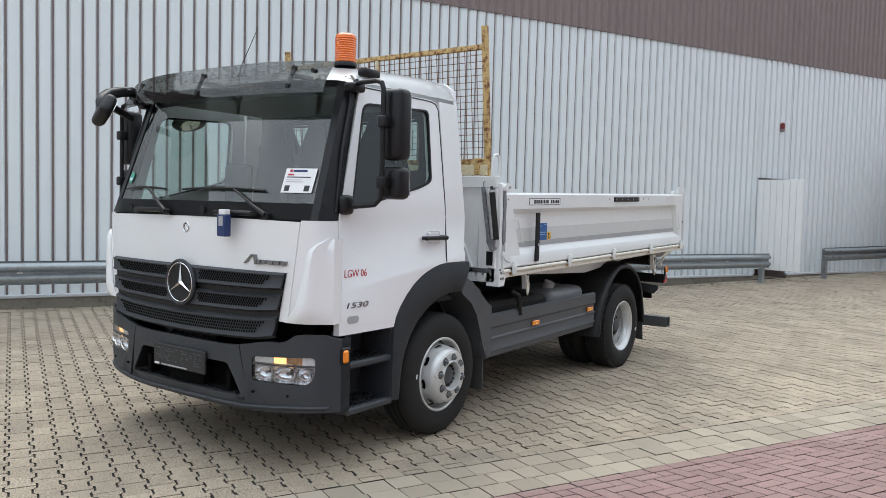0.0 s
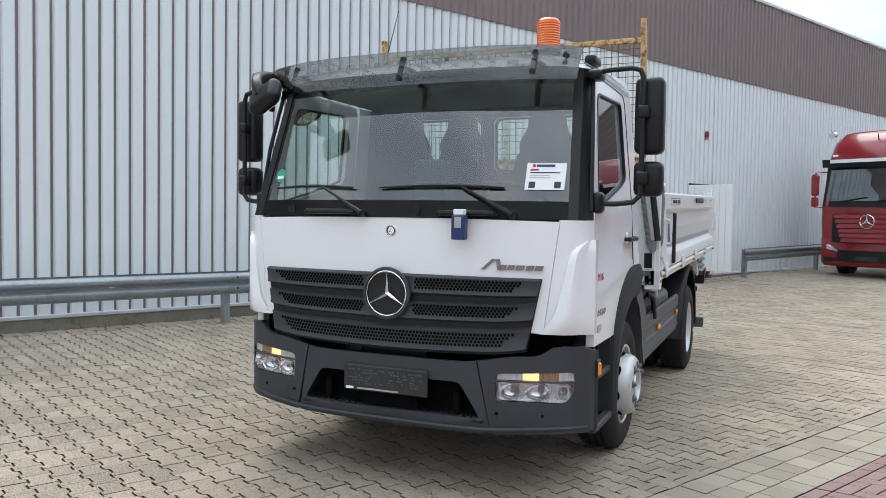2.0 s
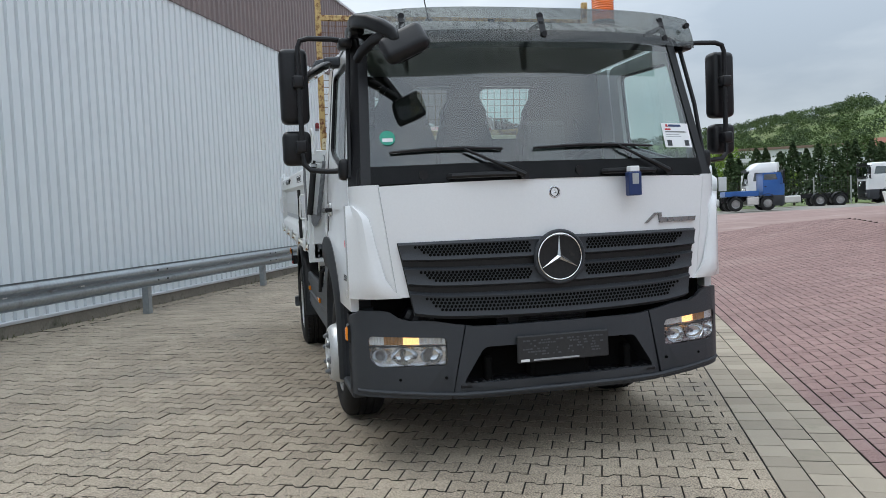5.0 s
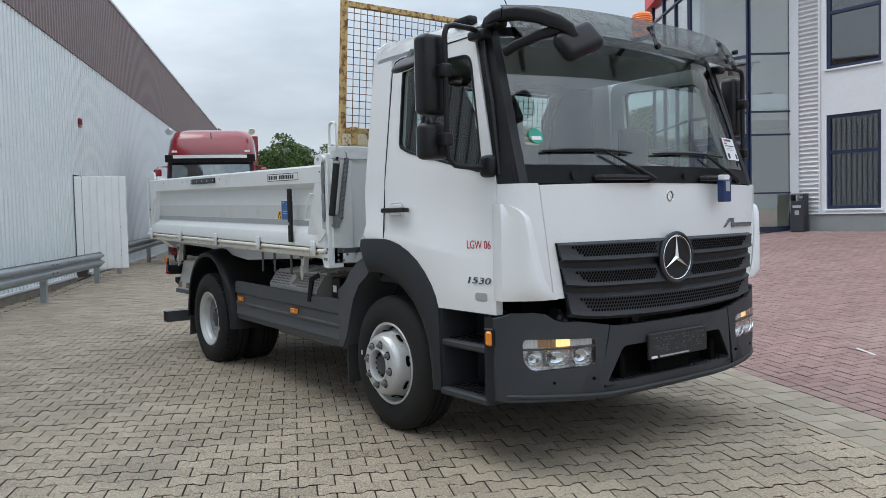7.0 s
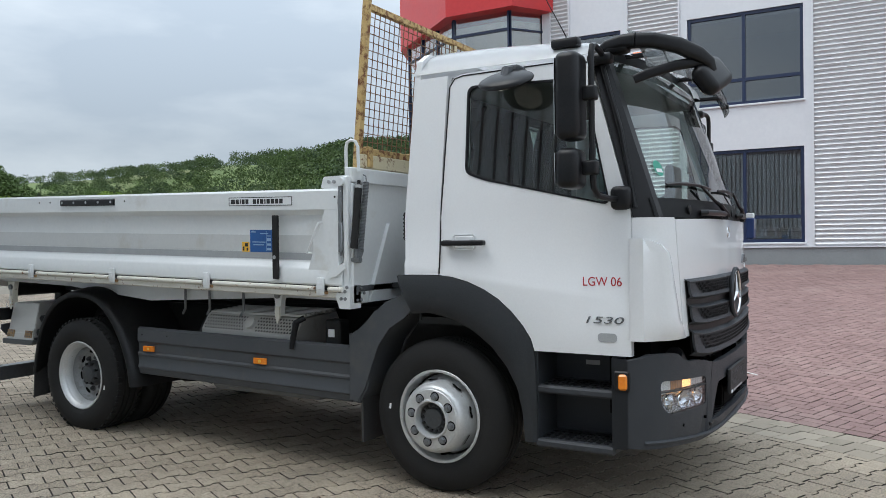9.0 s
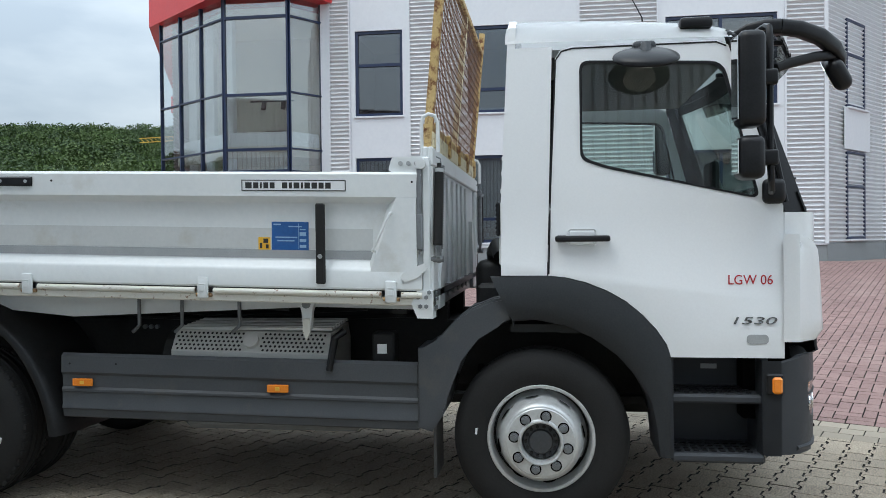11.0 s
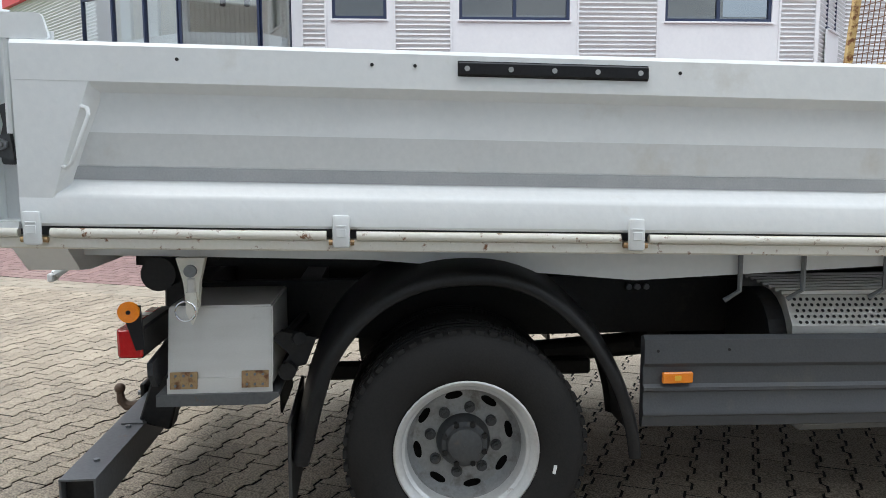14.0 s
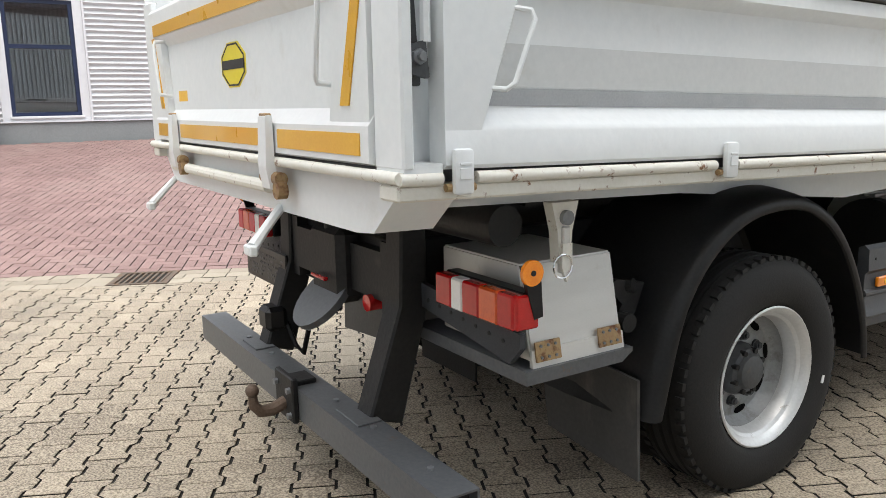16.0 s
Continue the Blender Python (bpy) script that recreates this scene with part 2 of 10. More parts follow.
# near black that paints the shade inside holes, recesses and gaps
HOLE = mat("shade_black", (0.002, 0.002, 0.002), (0.004, 0.004, 0.004), rough=0.9, spec=0.1)
PAPER = mat("white_paper", (0.78, 0.79, 0.80), (0.82, 0.83, 0.84), rough=0.7, scale=20, fine=200)
INK = mat("black_print", (0.015, 0.015, 0.017), (0.03, 0.03, 0.03), rough=0.6)
RED_INK = mat("red_lettering", (0.42, 0.015, 0.02), (0.48, 0.02, 0.03), rough=0.4)
BLUE_STICKER = mat("blue_sticker", (0.015, 0.085, 0.28), (0.025, 0.12, 0.36), rough=0.35, scale=12, fine=80)
PALE_BLUE = mat("pale_blue_print", (0.25, 0.42, 0.62), (0.35, 0.5, 0.68), rough=0.4)
YELLOW_STICKER = stained(mat("yellow_sticker", (0.80, 0.42, 0.02), (0.85, 0.50, 0.05), rough=0.4, scale=20, fine=80), (0.30, 0.20, 0.08), scale=30, low=0.62, high=0.7)
YELLOW_TAPE = mat("amber_reflective_tape", (0.72, 0.36, 0.02), (0.80, 0.44, 0.04), rough=0.3, coat=0.5, scale=8, fine=120)
LOGO_YELLOW = mat("yellow_emblem", (0.75, 0.60, 0.03), (0.82, 0.68, 0.05), rough=0.35)
GREEN_STICKER = mat("green_sticker", (0.02, 0.30, 0.20), (0.04, 0.36, 0.25), rough=0.4)
TAPE_GREY = mat("grey_reflective_tape", (0.33, 0.345, 0.355), (0.42, 0.43, 0.435), rough=0.35, scale=12, fine=150)
STRIPE_PALE = stained(mat("pale_grey_stripe", (0.56, 0.575, 0.57), (0.63, 0.64, 0.63), rough=0.4, scale=3, fine=60), (0.46, 0.42, 0.34), scale=1.6, low=0.58, high=0.8)
COPPERHINGE = stained(mat("brass_hinge", (0.34, 0.20, 0.12), (0.45, 0.33, 0.16), rough=0.45, metal=0.6, scale=20, fine=120), (0.16, 0.07, 0.035), scale=30, low=0.5, high=0.65)
BALLRUST = mat("rusted_iron", (0.10, 0.065, 0.045), (0.17, 0.12, 0.09), rough=0.7, metal=0.3, scale=20, fine=120, bump=0.001)


# ---- mesh helpers ----
def part(name, bm, material, parent=None, label="", smooth=False, tags=None):
    me = bpy.data.meshes.new(name)
    bmesh.ops.recalc_face_normals(bm, faces=bm.faces[:])
    bm.to_mesh(me)
    bm.free()
    for m in (material if isinstance(material, (list, tuple)) else [material]):
        me.materials.append(m)
    if smooth:
        me.polygons.foreach_set("use_smooth", [True] * len(me.polygons))
        me.set_sharp_from_angle(angle=radians(35))
    ob = new(name, me)
    if parent is not None:
        ob.parent = parent
    if label:
        tagged(ob, label)
    return ob


def thing(name, label, category, m=None, group="", kind=""):
    e = new(name)
    e.empty_display_size = 0.2
    if m is not None:
        e.matrix_basis = m
    return tagged(e, label, category, group, kind)


def box(bm, x0, x1, y0, y1, z0, z1, bevel=0.0, m=None, seg=1):
    r = bmesh.ops.create_cube(bm, size=1.0, matrix=Matrix.Translation(((x0 + x1) / 2, (y0 + y1) / 2, (z0 + z1) / 2)) @ Matrix.Diagonal((abs(x1 - x0), abs(y1 - y0), abs(z1 - z0), 1)))
    vs = r["verts"]
    if bevel:
        es = list({e for v in vs for e in v.link_edges})
        rb = bmesh.ops.bevel(bm, geom=es, offset=bevel, segments=seg, affect="EDGES", profile=0.5)
        vs = list({v for f in rb["faces"] for v in f.verts} | {v for v in vs if v.is_valid})
    if m is not None:
        bmesh.ops.transform(bm, matrix=m, verts=vs)
    return bm


def boxed(*a, **k):
    return box(bmesh.new(), *a, **k)


def cyl(bm, p, q, r, n=16, r2=None, caps=True):
    """A cylinder or cone from p to q."""
    p, q = Vector(p), Vector(q)
    d = q - p
    m = Matrix.Translation((p + q) / 2) @ d.to_track_quat("Z", "Y").to_matrix().to_4x4()
    bmesh.ops.create_cone(bm, cap_ends=caps, segments=n, radius1=r, radius2=r if r2 is None else r2, depth=d.length, matrix=m)
    return bm


def ball(bm, c, r, n=12, squash=(1, 1, 1)):
    bmesh.ops.create_uvsphere(bm, u_segments=n, v_segments=max(6, n // 2), radius=r, matrix=Matrix.Translation(c) @ Matrix.Diagonal((*squash, 1)))
    return bm


def tube(bm, pts, r, n=8, close=False):
    """A round bar along a line of points."""
    pts = [Vector(p) for p in pts]
    rings = []
    last = len(pts) - 1
    up = None
    for i, p in enumerate(pts):
        d = (pts[min(i + 1, last)] - pts[max(i - 1, 0)]).normalized()
        if close and i in (0, last):
            d = (pts[1] - pts[last - 1]).normalized()
        if up is None:
            up = d.orthogonal().normalized()
        up = (up - d * up.dot(d)).normalized()
        side = d.cross(up)
        rad = r[i] if isinstance(r, (list, tuple)) else r
        rings.append([bm.verts.new(p + rad * (math.cos(2 * math.pi * k / n) * up + math.sin(2 * math.pi * k / n) * side)) for k in range(n)])
    for a, b in zip(rings, rings[1:]):
        for k in range(n):
            bm.faces.new((a[k], a[(k + 1) % n], b[(k + 1) % n], b[k]))
    bm.faces.new(rings[0][::-1])
    bm.faces.new(rings[-1])
    return bm


def arc(c, r, a0, a1, n, plane="yz", fixed=0.0):
    """Points on an arc, angles in degrees."""
    out = []
    for i in range(n + 1):
        a = radians(a0 + (a1 - a0) * i / n)
        p, q = c[0] + r * math.cos(a), c[1] + r * math.sin(a)
        out.append({"yz": (fixed, p, q), "xz": (p, fixed, q), "xy": (p, q, fixed)}[plane])
    return out


def prism(bm, poly, axis, a, b):
    """A flat outline (pairs of the two other coordinates, in order) pushed from a to b along an axis."""
    def at(p, v):
        return {"x": (v, p[0], p[1]), "y": (p[0], v, p[1]), "z": (p[0], p[1], v)}[axis]
    lo = [bm.verts.new(at(p, a)) for p in poly]
    hi = [bm.verts.new(at(p, b)) for p in poly]
    n = len(poly)
    for i in range(n):
        bm.faces.new((lo[i], lo[(i + 1) % n], hi[(i + 1) % n], hi[i]))
    bm.faces.new(lo[::-1])
    bm.faces.new(hi)
    return bm


def plate(outer, holes, place, thick):
    """A panel with holes: outlines in a flat plane, laid by place(a, b) -> point, given thickness along a vector."""
    bm = bmesh.new()
    edges = []
    for loop in [outer, *holes]:
        vs = [bm.verts.new(place(*p)) for p in loop]
        edges += [bm.edges.new((vs[i], vs[(i + 1) % len(vs)])) for i in range(len(vs))]
    bmesh.ops.triangle_fill(bm, use_beauty=True, use_dissolve=False, edges=edges)
    if thick:
        r = bmesh.ops.extrude_face_region(bm, geom=bm.faces[:])
        bmesh.ops.translate(bm, verts=[v for v in r["geom"] if isinstance(v, bmesh.types.BMVert)], vec=Vector(thick))
    return bm


def rounded(x0, x1, y0, y1, r, n=4):
    """A rectangle with round corners, as pairs; r may be four radii (from x0,y0 round)."""
    rs = r if isinstance(r, (list, tuple)) else [r] * 4
    out = []
    for (cx, cy, a), q in zip(((x0, y0, 180), (x1, y0, 270), (x1, y1, 0), (x0, y1, 90)), rs):
        ox, oy = cx + (q if cx == x0 else -q), cy + (q if cy == y0 else -q)
        for i in range(n + 1):
            t = radians(a + 90 * i / n)
            out.append((ox + q * math.cos(t), oy + q * math.sin(t)))
    return out


def soften(poly, r, n=4):
    """An outline with its corners rounded off by r (one value or one a corner)."""
    out, k = [], len(poly)
    for i, p in enumerate(poly):
        q = r[i] if isinstance(r, (list, tuple)) else r
        a, b, c = Vector(poly[i - 1]), Vector(p), Vector(poly[(i + 1) % k])
        if q <= 0:
            out.append(tuple(b))
            continue
        u, v = (a - b), (c - b)
        d = min(q, u.length * 0.45, v.length * 0.45)
        s, e = b + u.normalized() * d, b + v.normalized() * d
        for j in range(n + 1):
            t = j / n
            out.append(tuple((1 - t) ** 2 * s + 2 * t * (1 - t) * b + t * t * e))
    return out


def lathe(bm, profile, axis_x=True, n=32, c=(0, 0, 0)):
    """A turned shape: profile of (offset along the axis, radius) round the X axis through c."""
    rings = []
    for o, r in profile:
        rings.append([bm.verts.new((c[0] + o, c[1] + r * math.cos(2 * math.pi * k / n), c[2] + r * math.sin(2 * math.pi * k / n))) for k in range(n)])
    for a, b in zip(rings, rings[1:]):
        for k in range(n):
            bm.faces.new((a[k], a[(k + 1) % n], b[(k + 1) % n], b[k]))
    return bm


def words(name, text, size, m, material, parent, depth=0.001, width=None, shear=0.0):
    """Lettering laid out in the built-in font, turned into a mesh."""
    cu = bpy.data.curves.new(name, "FONT")
    cu.body, cu.size, cu.extrude, cu.align_x, cu.align_y, cu.shear = text, size, depth, "CENTER", "CENTER", shear
    tmp = bpy.data.objects.new(name, cu)
    scene.collection.objects.link(tmp)
    dg = bpy.context.evaluated_depsgraph_get()
    me = bpy.data.meshes.new_from_object(tmp.evaluated_get(dg))
    bpy.data.objects.remove(tmp)
    if width:
        xs = [v.co.x for v in me.vertices]
        k = width / (max(xs) - min(xs))
        for v in me.vertices:
            v.co.x *= k
    me.materials.clear()
    me.materials.append(material)
    ob = new(name, me)
    ob.parent = parent
    ob.matrix_basis = m
    return ob

# ---- the site: the hall wall runs along the site's own axis, 25.5 degrees off the truck ----
SITE = pose(0, 0, 0, 0, 0, -25.5)
SA, CA = math.sin(radians(25.5)), math.cos(radians(25.5))
KERB = 2.2          # edge between the sand-coloured and the red paving
WALL = -6.25        # face of the hall
FACADE = 13.45      # face of the office
GROUND_AT_OFFICE = 0.87


def site(n, u, z=0.0):
    """World place of a point n metres across and u metres along the site."""
    return (n * CA + u * SA, -n * SA + u * CA, z)


def smooth01(v):
    v = min(1.0, max(0.0, v))
    return v * v * (3 - 2 * v)


RIDGE = [(-180, 0.0), (-60, 0.0), (-20, 2.0), (10, 3.1), (28, 3.7), (36, 4.2), (43, 5.2), (50, 5.5), (54, 6.2), (62, 6.4), (68, 5.7), (90, 5.0), (130, 2.0), (180, 0.0)]


def hills(x, y):
    """Height of the wooded slope that rings the far side of the site."""
    r, az = math.hypot(x, y), math.degrees(math.atan2(x, y))
    el = 0.0
    for (a0, e0), (a1, e1) in zip(RIDGE, RIDGE[1:]):
        if a0 <= az <= a1:
            el = e0 + (e1 - e0) * (az - a0) / (a1 - a0)
    return 420 * math.tan(radians(el)) * smooth01((r - 85) / 335) + (1.5 * math.sin(x * 0.021) * math.sin(y * 0.017) if r > 150 else 0.0)


def ground_z(x, y):
    """The yard falls gently from the hall to the gutter, climbs to the office and rises slowly to its far end."""
    n, u = x * CA - y * SA, x * SA + y * CA
    rise = 0.0225 * min(7.0, max(0.0, u - 10.0)) + 0.012 * min(25.0, max(0.0, u - 17.0)) + hills(x, y)
    if n < -1.0:
        return 0.02 * (min(6.3, -n) - 1.0) + rise
    if n <= KERB:
        return rise
    xk = (KERB + SA * y) / CA
    near = GROUND_AT_OFFICE * min(1.0, max(0.0, (x - xk) / max(4.0, FACADE - xk)))
    far = min(0.25, 0.02 * (n - KERB)) + rise
    w = smooth01((y - 9.0) / 12.0)
    return max(near * (1 - w) + far * w, rise if n < 8 else 0.0)


ASPHALT = stained(mat("far_paving", (0.20, 0.19, 0.17), (0.27, 0.26, 0.23), rough=0.9, scale=0.6, fine=9, bump=0.004), (0.33, 0.31, 0.27), scale=0.4, low=0.5, high=0.8)
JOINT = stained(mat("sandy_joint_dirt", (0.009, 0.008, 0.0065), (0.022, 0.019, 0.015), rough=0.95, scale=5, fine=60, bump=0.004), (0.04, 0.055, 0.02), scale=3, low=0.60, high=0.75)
GRASS = stained(mat("meadow_green", (0.085, 0.135, 0.036), (0.15, 0.20, 0.058), rough=0.95, scale=0.05, fine=0.6), (0.16, 0.16, 0.07), scale=0.02, low=0.5, high=0.7)
HALLWHITE = mat("hall_sheet_pale_grey", (0.67, 0.72, 0.75), (0.73, 0.775, 0.80), rough=0.42, scale=0.6, fine=7, stretch=(1, 1, 0.3), bump=0.001)
HALLBROWN = mat("hall_sheet_brown", (0.18, 0.14, 0.138), (0.225, 0.175, 0.168), rough=0.5, scale=0.7, fine=9, stretch=(1, 1, 0.3), bump=0.001)
HALLSTRIP = mat("base_flashing", (0.52, 0.54, 0.58), (0.58, 0.60, 0.63), rough=0.4, scale=2, fine=20)
CONCRETE = stained(mat("stained_concrete", (0.17, 0.155, 0.13), (0.26, 0.24, 0.205), rough=0.9, scale=2.5, fine=30, bump=0.006), (0.05, 0.055, 0.03), scale=4, low=0.55, high=0.75)
GALV = stained(mat("galvanised_rail", (0.26, 0.29, 0.31), (0.37, 0.40, 0.42), rough=0.42, metal=0.6, scale=2, fine=25, bump=0.001), (0.20, 0.20, 0.19), scale=6, low=0.55, high=0.8)
OFFICEWHITE = mat("office_panel_white", (0.66, 0.67, 0.70), (0.72, 0.73, 0.75), rough=0.5, scale=1.0, fine=12, bump=0.001)
OFFICECORR = mat("office_corrugated_silver", (0.60, 0.61, 0.63), (0.68, 0.69, 0.70), rough=0.34, metal=0.35, scale=1.5, fine=18)
OFFICEPLINTH = mat("office_plinth_render", (0.22, 0.235, 0.24), (0.28, 0.295, 0.30), rough=0.9, scale=2, fine=40, bump=0.003)
NAVY = mat("navy_window_frame", (0.012, 0.022, 0.060), (0.018, 0.030, 0.075), rough=0.35, scale=6, fine=80)
FARRED = stained(mat("far_red_paving", (0.22, 0.145, 0.13), (0.30, 0.205, 0.185), rough=0.9, scale=0.7, fine=7, bump=0.003), (0.36, 0.29, 0.26), scale=0.35, low=0.5, high=0.8)
FARSAND = stained(mat("far_sand_paving", (0.20, 0.18, 0.145), (0.29, 0.26, 0.21), rough=0.9, scale=0.7, fine=8, bump=0.003), (0.20, 0.18, 0.14), scale=0.5, low=0.5, high=0.8)
REDROOF = mat("red_roof_panel", (0.50, 0.018, 0.022), (0.57, 0.03, 0.03), rough=0.42, scale=1.2, fine=12)
ROOMDARK = mat("office_room", (0.10, 0.105, 0.11), (0.22, 0.22, 0.21), rough=0.9, scale=0.8, fine=5)
ROOMPALE = mat("office_room_pale", (0.42, 0.42, 0.38), (0.55, 0.54, 0.50), rough=0.9, scale=0.8, fine=5)

# ground: one sheet to the horizon
def ground_sheet():
    ns = [-900, -400, -150, -60, -20, -6.35, -5, -3, -1, 0.5, 1.4, 2.2, 3, 4, 5.5, 7, 9, 11, 13, 16, 20, 26, 34] + [45 + 18 * i for i in range(24)] + [520, 640, 900]
    us = [-400, -120, -50, -25, -15, -9.3] + sorted([-7.5 + 1.5 * i for i in range(27)] + [10.0, 17.0]) + [34, 38, 41, 45, 49, 53, 58] + [65 + 18 * i for i in range(24)] + [520, 640, 900]
    bm = bmesh.new()
    grid = []
    for u in us:
        row = []
        for n in ns:
            x, y, _ = site(n, u)
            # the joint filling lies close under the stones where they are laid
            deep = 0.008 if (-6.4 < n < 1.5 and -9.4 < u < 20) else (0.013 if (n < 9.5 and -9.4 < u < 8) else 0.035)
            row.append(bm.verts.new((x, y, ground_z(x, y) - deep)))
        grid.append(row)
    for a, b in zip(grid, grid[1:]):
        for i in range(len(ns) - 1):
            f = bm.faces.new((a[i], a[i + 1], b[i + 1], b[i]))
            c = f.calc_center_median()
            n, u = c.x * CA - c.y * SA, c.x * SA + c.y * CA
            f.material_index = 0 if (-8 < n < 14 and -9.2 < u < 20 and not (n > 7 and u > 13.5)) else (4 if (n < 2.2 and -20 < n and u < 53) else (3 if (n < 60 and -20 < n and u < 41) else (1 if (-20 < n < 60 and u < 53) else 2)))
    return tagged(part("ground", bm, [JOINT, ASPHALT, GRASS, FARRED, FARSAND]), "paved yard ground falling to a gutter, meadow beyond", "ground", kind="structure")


ground_sheet()


def ribbed(bm, u0, u1, z0, z1, n0, pitch, flat, depth, out=1):
    """Trapezoid sheet: flats in front, narrow grooves behind; runs along the site."""
    prof = []
    u = u0
    while u < u1 - pitch * 0.5:
        s = (pitch - flat) * 0.28
        prof += [(u, 0), (u + flat, 0), (u + flat + s, -depth), (u + pitch - s, -depth)]
        u += pitch
    prof.append((u, 0))
    lo = [bm.verts.new((n0 + d, v, z0)) for v, d in prof]
    hi = [bm.verts.new((n0 + d, v, z1)) for v, d in prof]
    for i in range(len(prof) - 1):
        bm.faces.new((lo[i], lo[i + 1], hi[i + 1], hi[i]))
    return bm


hall = thing("hall_building", "long hall clad in pale ribbed sheet with a brown upper band", "building", SITE, kind="structure")
bm = bmesh.new()
DOOR_U0, DOOR_U1, DOOR_H = 12.65, 13.70, 2.46
ribbed(bm, -16, DOOR_U0 - 0.05, 0.29, 5.2, WALL, 0.19, 0.125, 0.042)
ribbed(bm, DOOR_U1 + 0.05, 48, 0.29, 5.2, WALL, 0.19, 0.125, 0.042)
ribbed(bm, DOOR_U0 - 0.05, DOOR_U1 + 0.05, DOOR_H + 0.05, 5.2, WALL, 0.19, 0.125, 0.042)
part("wall_sheet", bm, HALLWHITE, hall)
part("upper_wall_sheet", ribbed(bmesh.new(), -16, 48, 5.2, 7.4, WALL + 0.03, 0.19, 0.07, 0.035), HALLBROWN, hall, "brown ribbed upper cladding")
bm = boxed(WALL - 24, WALL - 0.04, -16, DOOR_U0 - 0.05, -0.4, 7.38)
box(bm, WALL - 24, WALL - 0.04, DOOR_U1 + 0.05, 48, -0.4, 7.38)
box(bm, WALL - 24, WALL - 0.04, DOOR_U0 - 0.05, DOOR_U1 + 0.05, DOOR_H + 0.05, 7.38)
box(bm, WALL - 24, WALL - 2.5, DOOR_U0 - 0.05, DOOR_U1 + 0.05, -0.4, DOOR_H + 0.05)
part("core_wall", bm, HALLBROWN, hall)
bm = boxed(WALL - 0.10, WALL + 0.06, -16, 48.1, 7.38, 7.46, 0.01)
part("roof_edge", bm, HALLSTRIP, hall, "thin pale roof edge trim")
bm = boxed(WALL - 0.3, WALL + 0.045, -16, DOOR_U0 - 0.06, 0.255, 0.30, 0.006)
box(bm, WALL - 0.3, WALL + 0.045, DOOR_U1 + 0.06, 48, 0.255, 0.30, 0.006)
part("base_flashing", bm, HALLSTRIP, hall)
bm = boxed(WALL - 0.3, WALL + 0.03, -16, DOOR_U0 - 0.06, -0.2, 0.255)
box(bm, WALL - 0.3, WALL + 0.03, DOOR_U1 + 0.06, 48, -0.2, 0.255)
part("plinth", bm, CONCRETE, hall, "stained concrete plinth")

# the open side door of the hall
DOORWHITE = mat("door_white", (0.80, 0.82, 0.82), (0.85, 0.86, 0.86), rough=0.4, scale=2, fine=20)
side_door = thing("side_door", "open pale metal door leaf hinged on the hall wall", "door", SITE @ pose(WALL + 0.02, DOOR_U0, 0.10, 0, 0, -79))
bm = bmesh.new()
for i in range(7):
    box(bm, -0.02, 0.02, 0.01 + i * 0.15, 0.152 + i * 0.15, 0.32, 2.36, 0.008)
part("leaf", bm, DOORWHITE, side_door)
bm = boxed(-0.05, -0.02, 0.93, 1.01, 1.15, 1.38, 0.006)
cyl(bm, (-0.05, 0.97, 1.24), (-0.10, 0.97, 1.24), 0.012)
box(bm, -0.11, -0.09, 0.86, 0.98, 1.225, 1.255, 0.004)
part("handle", bm, BLACKP, side_door, "black lever handle and lock plate")

# alarm beacon on the wall
alarm = thing("wall_alarm", "small dark red alarm beacon on the hall wall", "alarm", SITE @ pose(WALL, 13.39, 3.73))
bm = cyl(bmesh.new(), (0.02, 0, -0.07), (0.02, 0, 0.03), 0.055, 14)
ball(bm, (0.02, 0, 0.03), 0.055, 14)
part("lens", bm, mat("dark_red_lens", (0.16, 0.012, 0.015), (0.22, 0.02, 0.02), rough=0.3), alarm)
part("base", boxed(-0.02, 0.05, -0.05, 0.05, -0.13, -0.07, 0.01), mat("grey_box", (0.2, 0.2, 0.21), (0.26, 0.26, 0.27), rough=0.6), alarm)

# guard rails along the hall
W_PROFILE = [(0.0, 0.0), (-0.02, 0.015), (0.028, 0.06), (0.035, 0.085), (0.028, 0.11), (-0.035, 0.15), (-0.035, 0.165), (0.028, 0.205), (0.035, 0.23), (0.028, 0.255), (-0.02, 0.30), (0.0, 0.315)]
RAIL_N = -5.66


